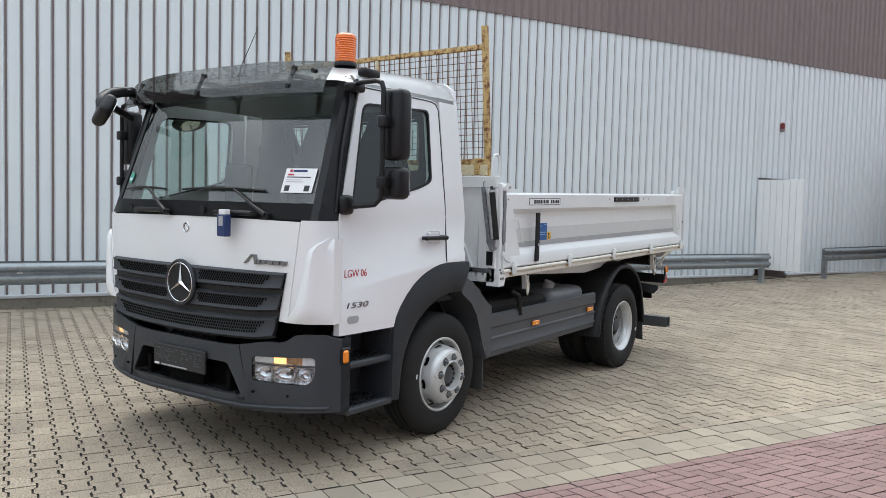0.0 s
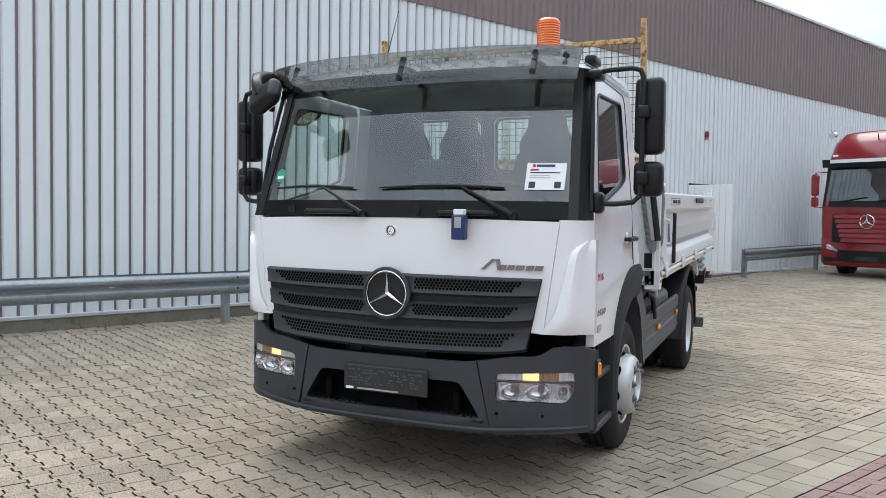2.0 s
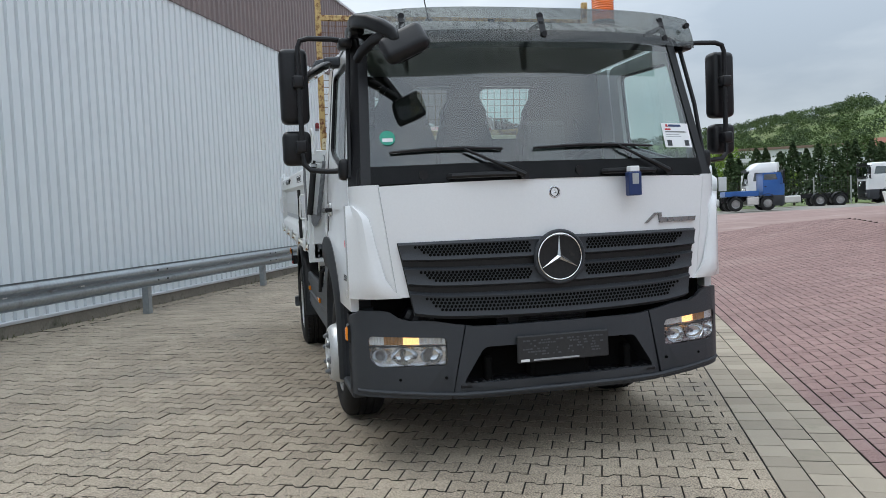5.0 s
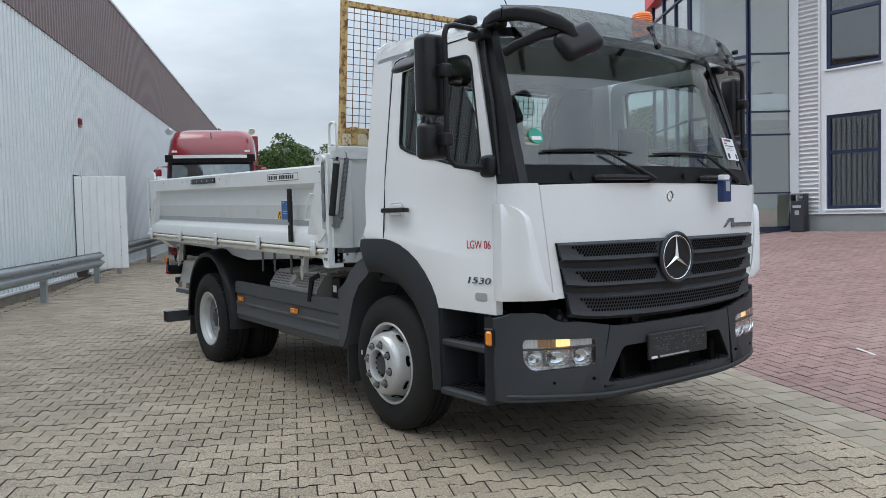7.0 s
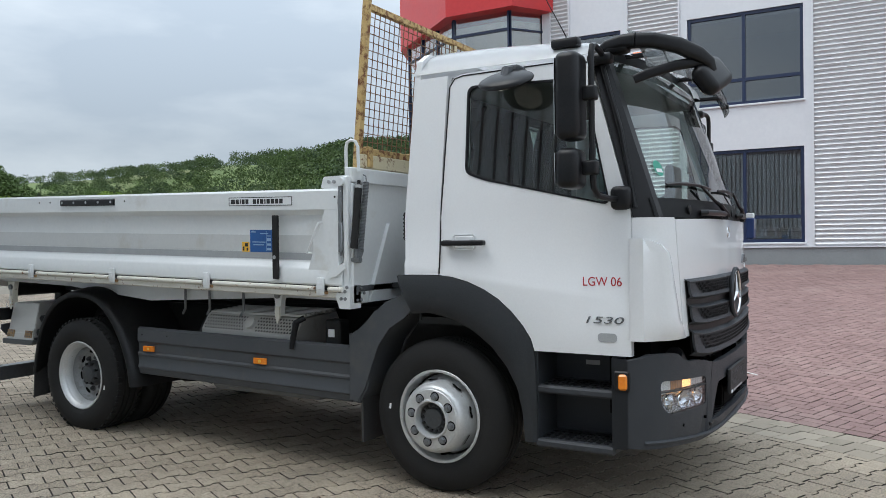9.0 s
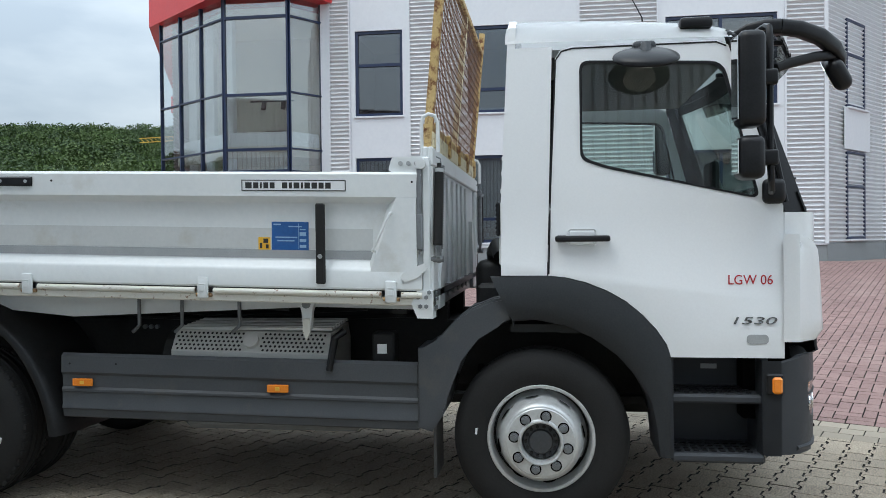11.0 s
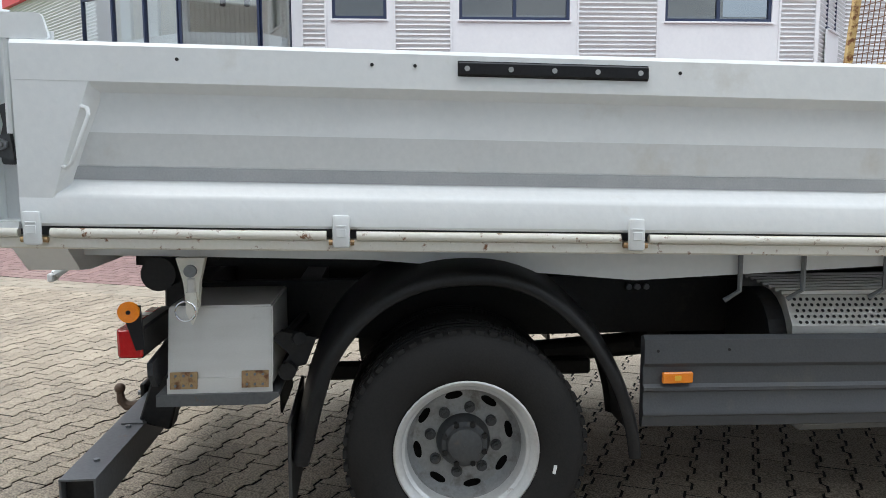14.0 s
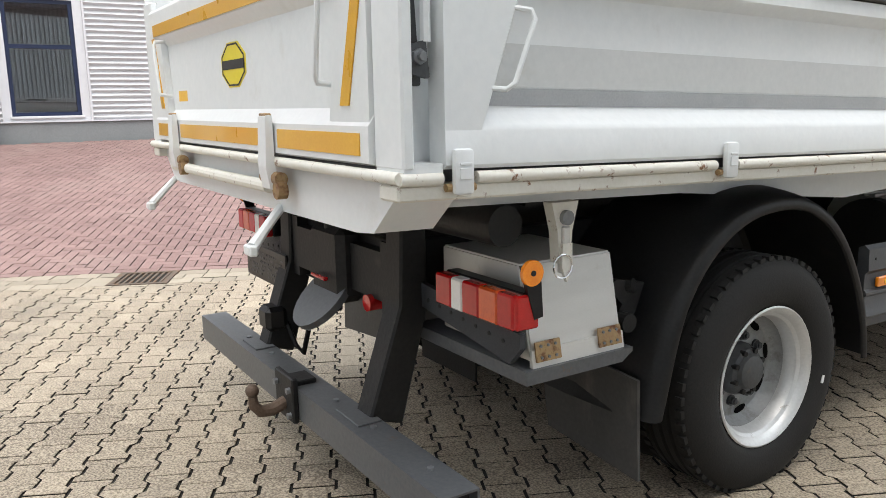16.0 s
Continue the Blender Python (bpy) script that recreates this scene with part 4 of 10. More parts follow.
def wheel(x, y, dish, side, twin=False):
    """side: -1 for the kerb side; dish: how the disc bulges (front) or sinks (rear)."""
    w = new("wheel")
    w.parent = truck
    w.matrix_basis = pose(x, y, 0.447, 0, 0, 0 if side < 0 else 180)
    R, wd = 0.447, 0.275
    prof = [(0.03, 0.262), (0.012, 0.275), (0.0, 0.30), (-0.006, 0.345), (0.0, 0.385), (0.014, 0.415), (0.035, 0.437), (0.055, 0.444)]
    grooves = []
    for g in (0.09, 0.135, 0.185):
        grooves += [(g - 0.009, R), (g - 0.006, R - 0.013), (g + 0.006, R - 0.013), (g + 0.009, R)]
    full = prof + grooves + [(wd - a, r) for a, r in reversed(prof)]
    bm = lathe(bmesh.new(), full, n=56)
    # tread lugs on the shoulder
    for k in range(56 if dish != "front" else 0):
        a = 2 * math.pi * k / 56
        mrot = Matrix.Rotation(a, 4, "X")
        for o in (0.028, wd - 0.058):
            box(bm, o, o + 0.03, -0.014, 0.014, R - 0.014, R + 0.002, m=mrot)
    tyre = part("tyre", bm, RUBBER, w, smooth=True)
    bm = bmesh.new()
    if dish == "front":
        lathe(bm, [(0.022, 0.264), (0.013, 0.272), (0.009, 0.268), (0.010, 0.259), (0.016, 0.253), (0.045, 0.249), (0.12, 0.243), (0.23, 0.21), (0.262, 0.262)], n=56)
    else:
        lathe(bm, [(0.05, 0.225), (0.03, 0.245), (0.022, 0.262), (0.014, 0.268), (0.010, 0.262), (0.014, 0.254), (0.03, 0.240), (0.06, 0.226), (0.10, 0.215), (0.23, 0.21), (0.262, 0.262)], n=48)
    part("rim", bm, RIM, w, smooth=True)
    bm = bmesh.new()
    if dish == "front":
        # a domed disc that stands clear of the rim, long vents in its steep flank
        lathe(bm, [(0.118, 0.238), (0.070, 0.221), (0.020, 0.211), (-0.020, 0.205), (-0.046, 0.196), (-0.062, 0.182), (-0.066, 0.176), (-0.066, 0.172), (-0.070, 0.167), (-0.071, 0.116), (-0.074, 0.112), (-0.082, 0.110), (-0.084, 0.106), (-0.082, 0.100), (-0.066, 0.095), (-0.005, 0.092)], n=56)
        part("disc", bm, RIM, w, "silver painted steel disc with long vents", smooth=True)
        # dark ring closing the groove behind the disc, added for its shade
        part("rim_shade_ring", lathe(bmesh.new(), [(0.100, 0.20), (0.104, 0.248)], n=48), FRAME, w)
        nr, nx = 0.134, -0.072
        bm = lathe(bmesh.new(), [(-0.005, 0.093), (-0.030, 0.090), (-0.036, 0.084), (-0.036, 0.062), (-0.052, 0.056), (-0.056, 0.040), (-0.056, 0.001)], n=28)
        part("hub", bm, HUBGREY, w, smooth=True)
        for k in range(14):
            a = 2 * math.pi * k / 14
            part("hub_bolt", cyl(bmesh.new(), (-0.034, 0.075 * math.cos(a), 0.075 * math.sin(a)), (-0.046, 0.075 * math.cos(a), 0.075 * math.sin(a)), 0.0095, 6), FRAME, w)
        vents = 8
    else:
        lathe(bm, [(0.10, 0.215), (0.135, 0.207), (0.152, 0.190), (0.155, 0.165), (0.150, 0.10), (0.146, 0.09)], n=48)
        part("disc", bm, RIMSHADED, w, "dusty grey steel disc with oval vents, shade painted in", smooth=True)
        nr, nx = 0.128, 0.150
        bm = lathe(bmesh.new(), [(0.15, 0.103), (0.128, 0.100), (0.118, 0.092), (0.102, 0.086), (0.094, 0.070), (0.078, 0.064), (0.072, 0.050), (0.070, 0.001)], n=28)
        part("hub", bm, HUBGREY, w, smooth=True)
        for k in range(8):
            a = 2 * math.pi * (k + 0.5) / 8
            part("hub_bolt", cyl(bmesh.new(), (0.112, 0.080 * math.cos(a), 0.080 * math.sin(a)), (0.088, 0.080 * math.cos(a), 0.080 * math.sin(a)), 0.011, 6), FRAME, w)
        vents = 8
    for k in range(8):
        a = 2 * math.pi * (k + 0.25) / 8
        c, s = math.cos(a), math.sin(a)
        bm = cyl(bmesh.new(), (nx + 0.01, nr * c, nr * s), (nx - 0.006, nr * c, nr * s), 0.0215, 14)
        cyl(bm, (nx - 0.006, nr * c, nr * s), (nx - 0.020, nr * c, nr * s), 0.0165, 6)
        cyl(bm, (nx - 0.020, nr * c, nr * s), (nx - 0.026, nr * c, nr * s), 0.0095, 8)
        part("wheel_nut", bm, RIMDARK if dish == "front" else HUBGREY, w)
        # flat black ring round each front nut paints the shade of a recess
        if dish == "front":
            part("nut_shade_ring", lathe(bmesh.new(), [(nx - 0.0005, 0.0215), (nx - 0.0008, 0.0285)], n=18, c=(0, nr * c, nr * s)), HOLE, w)
    for k in range(vents):
        bm = bmesh.new()
        a = 2 * math.pi * (k + 0.75) / vents
        ring = []
        for j in range(14):
            t = 2 * math.pi * j / 14
            if dish == "front":
                along, off = 0.036 * math.sin(t) / 0.212, 0.022 * math.cos(t)
                q, r = a + along, 0.2155 - 0.17 * off + 0.0015
                ring.append(bm.verts.new((0.020 + off, r * math.cos(q), r * math.sin(q))))
            else:
                q, r = a + 0.034 * math.sin(t) / 0.176, 0.178 + 0.0155 * math.cos(t)
                ring.append(bm.verts.new((0.1505, r * math.cos(q), r * math.sin(q))))
        bm.faces.new(ring)
        part("vent_hole", bm, HOLE, w)
    mark = Matrix.Rotation(radians(6) if dish == "front" else radians(192), 4, "X")
    part("tyre_mark", boxed(-0.0075, -0.003, 0.322, 0.333, -0.016, 0.016, m=mark), PAPER, w, "small white mark on the sidewall")
    if twin:
        bm = lathe(bmesh.new(), [(a + 0.315, r) for a, r in full], n=48)
        part("inner_tyre", bm, RUBBER, w, smooth=True)
    return w


wheel(-1.10, 0.0, "front", -1)
wheel(1.10, 0.0, "front", 1)
wheel(-1.145, 3.26, "rear", -1, True)
wheel(1.145, 3.26, "rear", 1, True)

# chassis
bm = bmesh.new()
for s in (-1, 1):
    box(bm, s * 0.42 - 0.035, s * 0.42 + 0.035, -1.15, 4.45, 0.72, 0.98)
for y in (-0.6, 0.6, 1.6, 2.6, 3.9, 4.4):
    box(bm, -0.4, 0.4, y - 0.05, y + 0.05, 0.76, 0.94)
part("chassis_frame", bm, FRAME, truck)
bm = cyl(bmesh.new(), (-0.85, 0.0, 0.44), (0.85, 0.0, 0.44), 0.06)
part("front_axle", bm, FRAME, truck)
bm = cyl(bmesh.new(), (-0.8, 3.26, 0.447), (0.8, 3.26, 0.447), 0.085)
ball(bm, (0, 3.26, 0.447), 0.23, 16)
part("rear_axle", bm, FRAME, truck, smooth=True)
bm = boxed(-0.36, 0.36, -0.95, 0.35, 0.42, 1.15, 0.05)
box(bm, -0.2, 0.2, 0.35, 1.3, 0.5, 0.85, 0.05)
cyl(bm, (0, 1.3, 0.62), (0, 3.1, 0.5), 0.06)
part("engine_block", bm, FRAME, truck)

# ---- cab ----
def half_width(z):
    return 1.125 if z < 1.6 else 1.125 - 0.075 * (z - 1.6) / 0.85


def spline(pts, n):
    """n points along a smooth line through pts (pairs)."""
    p = [Vector(q) for q in pts]
    out = []
    for i in range(len(p) - 1):
        a, b, c, d = p[max(i - 1, 0)], p[i], p[i + 1], p[min(i + 2, len(p) - 1)]
        for k in range(n):
            t = k / n
            out.append(0.5 * ((2 * b) + (c - a) * t + (2 * a - 5 * b + 4 * c - d) * t * t + (3 * b - a - 3 * c + d) * t ** 3))
    out.append(p[-1])
    return [tuple(q) for q in out]


HALF_PLAN = [(0, -1.420), (0.35, -1.412), (0.65, -1.394), (0.88, -1.366), (1.00, -1.335), (1.07, -1.292), (1.105, -1.235), (1.122, -1.165)]
NOSE = spline(HALF_PLAN, 5)


def nose_y(x, lift=0.0):
    """How far forward the nose reaches at x."""
    x = abs(x)
    for (x0, y0), (x1, y1) in zip(NOSE, NOSE[1:]):
        if x0 <= x <= x1:
            return y0 + (y1 - y0) * (x - x0) / max(1e-6, x1 - x0) - lift
    return NOSE[-1][1] - lift


def flap_half(z):
    """The flap's side seams lean outwards towards the windscreen."""
    return 0.905 + 0.075 * (z - 0.955) / 0.615


bm = bmesh.new()
cols = []
for i in range(37):
    f = -1 + i / 18
    cols.append([bm.verts.new((f * flap_half(z), nose_y(f * flap_half(z)), z - (0.012 * f * f if z > 1.56 else 0.0))) for z in (0.955, 1.06, 1.16, 1.26, 1.36, 1.46, 1.545, 1.572)])
for a, b in zip(cols, cols[1:]):
    for j in range(7):
        bm.faces.new((a[j], b[j], b[j + 1], a[j + 1]))
r = bmesh.ops.extrude_face_region(bm, geom=bm.faces[:])
bmesh.ops.translate(bm, verts=[v for v in r["geom"] if isinstance(v, bmesh.types.BMVert)], vec=(0, 0.02, 0))
part("front_flap", bm, WHITE, truck, "white front flap above the grille", smooth=True)
# wrapped corners beside it, with a raised air guide
for s in (-1, 1):
    plan = [None] + [(s * x, y) for x, y in NOSE if x > 0.992]
    bm = bmesh.new()
    zs = [0.955, 1.0, 1.15, 1.3, 1.45, 1.55, 1.57]
    cols = []
    for p in plan:
        col = []
        for z in zs:
            x, y = p or (s * (flap_half(z) + 0.006), nose_y(flap_half(z) + 0.006))
            col.append(bm.verts.new((x - s * (0.010 if z < 0.97 else 0), y + (0.012 if z < 0.97 else 0), z)))
        cols.append(col)
    for a, b in zip(cols, cols[1:]):
        for j in range(len(zs) - 1):
            bm.faces.new((a[j], b[j], b[j + 1], a[j + 1]))
    r = bmesh.ops.extrude_face_region(bm, geom=bm.faces[:])
    bmesh.ops.translate(bm, verts=[v for v in r["geom"] if isinstance(v, bmesh.types.BMVert)], vec=(-s * 0.012, 0.015, 0))
    part("corner_panel", bm, WHITE, truck, smooth=True)
    # air guide: a fin standing off the corner, its inner edge sweeping down to the grille
    EDGE = [(0.952, 0.885), (1.0, 0.930), (1.06, 0.968), (1.15, 0.990), (1.25, 1.012), (1.33, 1.026), (1.39, 1.040), (1.43, 1.072), (1.465, 1.112)]
    bm = bmesh.new()
    rows = []
    for z, xi in EDGE:
        row = []
        for k in range(9):
            x = xi + (1.124 - xi) * min(1.0, k / 7)
            stand = 0.014 + 0.030 * min(1.0, k / 3)
            y = nose_y(min(x, 1.1215)) - stand * (0.25 if z < 0.96 else 1.0)
            if k == 7:
                x, y = 1.150, -1.212 - stand * 0.3
            if k == 8:
                x, y = 1.152, -1.162
            row.append(bm.verts.new((s * x, y, z)))
        rows.append(row)
    for a, b in zip(rows, rows[1:]):
        for j in range(8):
            bm.faces.new((a[j], a[j + 1], b[j + 1], b[j]))
    r = bmesh.ops.extrude_face_region(bm, geom=bm.faces[:])
    bmesh.ops.translate(bm, verts=[v for v in r["geom"] if isinstance(v, bmesh.types.BMVert)], vec=(-s * 0.006, 0.010, 0))
    guide = part("air_guide", bm, WHITE, truck, smooth=True)
    for z in (1.05, 1.17, 1.29, 1.40):
        part("louvre", boxed(min(s * 1.118, s * 1.145), max(s * 1.118, s * 1.145), -1.20, -1.16, z - 0.004, z + 0.004), WHITE, guide)
# black box added behind the skins to stand in for the unlit void
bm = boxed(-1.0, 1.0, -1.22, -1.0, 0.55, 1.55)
part("black_void_box", bm, HOLE, truck)

# grille: three broad bars with pierced bands, and an emblem disc
def grille_z(x, k):
    """Edge heights of the grille's lines: sag towards the middle, tuck up at the ends."""
    top, bot = 1.252, 0.842
    sag = -0.035 * (1 - (x / 0.9) ** 2) * k + 0.05 * k * max(0, (abs(x) - 0.6) / 0.3) ** 2 * 0.6
    return top + (bot - top) * k + sag


def grille_half(k):
    return 0.895 - 0.075 * k


grille = new("grille")
grille.parent = truck
BANDS = [(0.0, 0.27), (0.335, 0.60), (0.665, 1.0)]
for ka, kb in BANDS:
    hw = grille_half((ka + kb) / 2)
    bm = bmesh.new()
    cols = []
    nx = 44
    lines = [ka, ka + (kb - ka) * 0.12, ka + (kb - ka) * 0.2, ka + (kb - ka) * 0.66, ka + (kb - ka) * 0.86, kb]
    lifts = [0.006, 0.030, 0.026, 0.028, 0.036, 0.002]
    for i in range(nx + 1):
        f = -1 + 2 * i / nx
        cols.append([bm.verts.new((f * grille_half(k), nose_y(f * grille_half(k), l), grille_z(f * grille_half(k), k))) for k, l in zip(lines, lifts)])
    for a, b in zip(cols, cols[1:]):
        for j in range(len(lines) - 1):
            bm.faces.new((a[j], b[j], b[j + 1], a[j + 1]))
    r = bmesh.ops.extrude_face_region(bm, geom=bm.faces[:])
    bmesh.ops.translate(bm, verts=[v for v in r["geom"] if isinstance(v, bmesh.types.BMVert)], vec=(0, 0.012, 0))
    part("grille_bar", bm, PLASTIC, grille, smooth=True)
    # holes: flat black hexagons on a honeycomb grid, painted for their shaded insides
    bm = bmesh.new()
    k1, k2 = ka + (kb - ka) * 0.24, ka + (kb - ka) * 0.63
    rows = 4 if ka < 0.6 else 4
    for r in range(rows):
        k = k1 + (k2 - k1) * r / (rows - 1)
        hwk = grille_half(k) - 0.085 - 0.02 * r
        n = int(2 * hwk / 0.0215)
        for i in range(n + 1):
            x = -hwk + 0.0215 * i + (0.0107 if r % 2 else 0)
            if abs(x) > hwk or (abs(x) < 0.165 and ka < 0.6) or (abs(x) < 0.10 and False):
                continue
            z, y = grille_z(x, k), nose_y(x, 0.0305)
            ring = [bm.verts.new((x + 0.0088 * math.cos(t), y, z + 0.0088 * math.sin(t))) for t in [math.pi / 3 * j + math.pi / 6 for j in range(6)]]
            bm.faces.new(ring)
    holes = part("grille_holes", bm, HOLE, grille, "rows of small dark round holes")
    tagged(holes, kind="stuff")
bm = bmesh.new()
cols = []
for i in range(25):
    f = -1 + 2 * i / 24
    cols.append([bm.verts.new((f * grille_half(k) * 1.004, nose_y(f * grille_half(k), 0.0045), grille_z(f * grille_half(k), k))) for k in (0.0, 0.5, 1.0)])
for a, b in zip(cols, cols[1:]):
    for j in range(2):
        bm.faces.new((a[j], b[j], b[j + 1], a[j + 1]))
part("grille_back", bm, FRAME, grille)


def emblem(cx, cz, r, y, parent, material_disc):
    """Round badge: rim, dark dished disc and a plain three-armed shape."""
    e = new("emblem")
    e.parent = parent
    e.matrix_basis = pose(cx, y, cz, 0, 0, -90) @ Matrix.Diagonal((r / 0.15, 1, 1, 1))
    bm = lathe(bmesh.new(), [(0.0, r * 1.0), (0.012, r * 1.02), (0.02, r * 0.985), (0.022, r * 0.93), (0.016, r * 0.90), (0.008, r * 0.89)], n=40)
    part("rim", bm, PLASTIC if r > 0.1 else CHROME, e, smooth=True)
    bm = lathe(bmesh.new(), [(0.008, r * 0.885), (0.018, r * 0.875), (0.020, r * 0.85), (0.018, r * 0.83), (0.010, r * 0.82)], n=40)
    part("ring", bm, CHROME, e, "bright metal ring", smooth=True)
    bm = lathe(bmesh.new(), [(0.010, r * 0.80), (0.006, r * 0.5), (0.004, 0.0005)], n=32)
    part("disc", bm, material_disc, e, smooth=True)
    bm = bmesh.new()
    top = bm.verts.new((0.026, 0, 0))
    outer = []
    for k in range(6):
        a = radians(90 + 60 * k)
        q = r * (0.84 if k % 2 == 0 else 0.105)
        outer.append(bm.verts.new((0.012, q * math.cos(a), q * math.sin(a))))
    for k in range(6):
        bm.faces.new((outer[k], outer[(k + 1) % 6], top))
    part("star", bm, CHROME, e, "bright three-armed shape")
    return e


emblem(0.0, 1.135, 0.150, -1.452, grille, FRAME)
emblem(0.0, 1.495, 0.034, -1.418, truck, FRAME)
# model lettering as a plain bright bar with a slanted first stroke
bm = bmesh.new()
for i, (x0, x1) in enumerate([(0.655, 0.70), (0.71, 0.745), (0.755, 0.80), (0.81, 0.85), (0.86, 0.90)]):
    prism(bm, [(x0 - 0.004, 1.296), (x1 - 0.004, 1.296), (x1 + 0.004, 1.322), (x0 + 0.004, 1.322)], "y", -1.405 + 0.028 * (i / 5), -1.385 + 0.028 * (i / 5))
prism(bm, [(0.555, 1.293), (0.575, 1.293), (0.632, 1.345), (0.645, 1.345), (0.655, 1.293), (0.672, 1.293), (0.664, 1.352), (0.622, 1.352)], "y", -1.409, -1.392)
part("lettering_bar", bm, DARKCHROME, truck, "bright model lettering as plain strokes")

# lower windscreen cowl and screen
def screen_pt(x, z, lift=0.0):
    t = (z - 1.57) / 0.86
    w = 1.085 - 0.06 * t
    f = abs(x) / w
    return (x, -1.425 + 0.285 * t + 0.155 * f ** 2.4 - lift, z)


def screen_strip(zs, fx, material, name, label="", thick=0.015, lift=0.0, nx=24, parent=None, half=1.06):
    bm = bmesh.new()
    cols = []
    for i in range(nx + 1):
        f = -1 + 2 * i / nx
        col = []
        for z in zs:
            w = (half - 0.06 * (z - 1.57) / 0.86) * fx(z)
            col.append(bm.verts.new(screen_pt(f * w, z, lift)))
        cols.append(col)
    for a, b in zip(cols, cols[1:]):
        for j in range(len(zs) - 1):
            bm.faces.new((a[j], b[j], b[j + 1], a[j + 1]))
    if thick:
        bmesh.ops.solidify(bm, geom=bm.faces[:], thickness=-thick)
    return part(name, bm, material, parent or truck, label, smooth=True)


screen_strip([1.572, 1.60, 1.64, 1.672], lambda z: 1.0, BLACKP, "cowl", "black plastic cowl under the windscreen", half=1.085)
screen_strip([1.668, 1.8, 1.95, 2.1, 2.25, 2.42], lambda z: 0.975, WSCREEN, "windscreen", thick=0.0, lift=-0.006)
screen_strip([2.405, 2.43, 2.47], lambda z: 1.0, BLACKP, "screen_header", lift=-0.004)
# dotted black border and the sun band inside the glass
screen_strip([2.352, 2.38, 2.41], lambda z: 0.96, BLACKP, "sun_band", "dark sun band behind the top of the glass", thick=0.0, lift=-0.02)
for s in (-1, 1):
    # windscreen pillars: a closed section from the cowl to the header
    bm = bmesh.new()
    rows = []
    for k in range(9):
        z = 1.572 + 0.885 * k / 8
        w = 1.06 - 0.06 * (z - 1.57) / 0.86
        a = Vector(screen_pt(s * w * 0.955, z))
        b = Vector(screen_pt(s * w * 1.005, z, 0.008))
        yd = -1.168 + (z - 1.572) / 0.85 * 0.235
        c = Vector((s * (half_width(z) - 0.012), yd - 0.022, z))
        d = Vector((s * (half_width(z) - 0.004), yd, z))
        inner = (Vector((s * (half_width(z) - 0.045), yd + 0.01, z)), a + Vector((0, 0.04, 0)))
        rows.append([bm.verts.new(v) for v in (a, b, c, d, *inner)])
    for a, b in zip(rows, rows[1:]):
        for j in range(6):
            bm.faces.new((a[j], a[(j + 1) % 6], b[(j + 1) % 6], b[j]))
    bm.faces.new(rows[0][::-1])
    bm.faces.new(rows[-1])
    part("windscreen_pillar", bm, BLACKP, truck, "black pillar trim", smooth=True)

# doors with slanting window line
WIN = soften([(-0.205, 2.345), (-0.205, 1.845), (-0.32, 1.80), (-1.055, 1.635), (-1.015, 1.80), (-0.90, 2.315)], [0.05, 0.04, 0.05, 0.05, 0.10, 0.07], 4)
ARCH_D = [(-0.632, 0.872), (-0.612, 0.935), (-0.566, 1.005), (-0.50, 1.078), (-0.42, 1.145), (-0.33, 1.197), (-0.23, 1.237), (-0.13, 1.262), (-0.043, 1.272)]
DOOR = [(-1.158, 0.872)] + ARCH_D + [(-0.055, 1.7), (-0.085, 2.36), (-0.115, 2.405), (-0.17, 2.42), (-0.875, 2.42), (-0.925, 2.395), (-1.158, 1.60)]


CREASE = 0.148      # the crease along the side falls towards the nose


def on_side(s, lift=0.0):
    """Places a point of the cab's side; below the slanting crease the skin stands 12 mm proud."""
    def place(y, z):
        d = z - CREASE * y - 1.31
        proud = 0.012 if d <= 0 else 0.012 * max(0.0, 1 - d / 0.024)
        return (s * (half_width(z) + lift + proud), y, z)
    return place


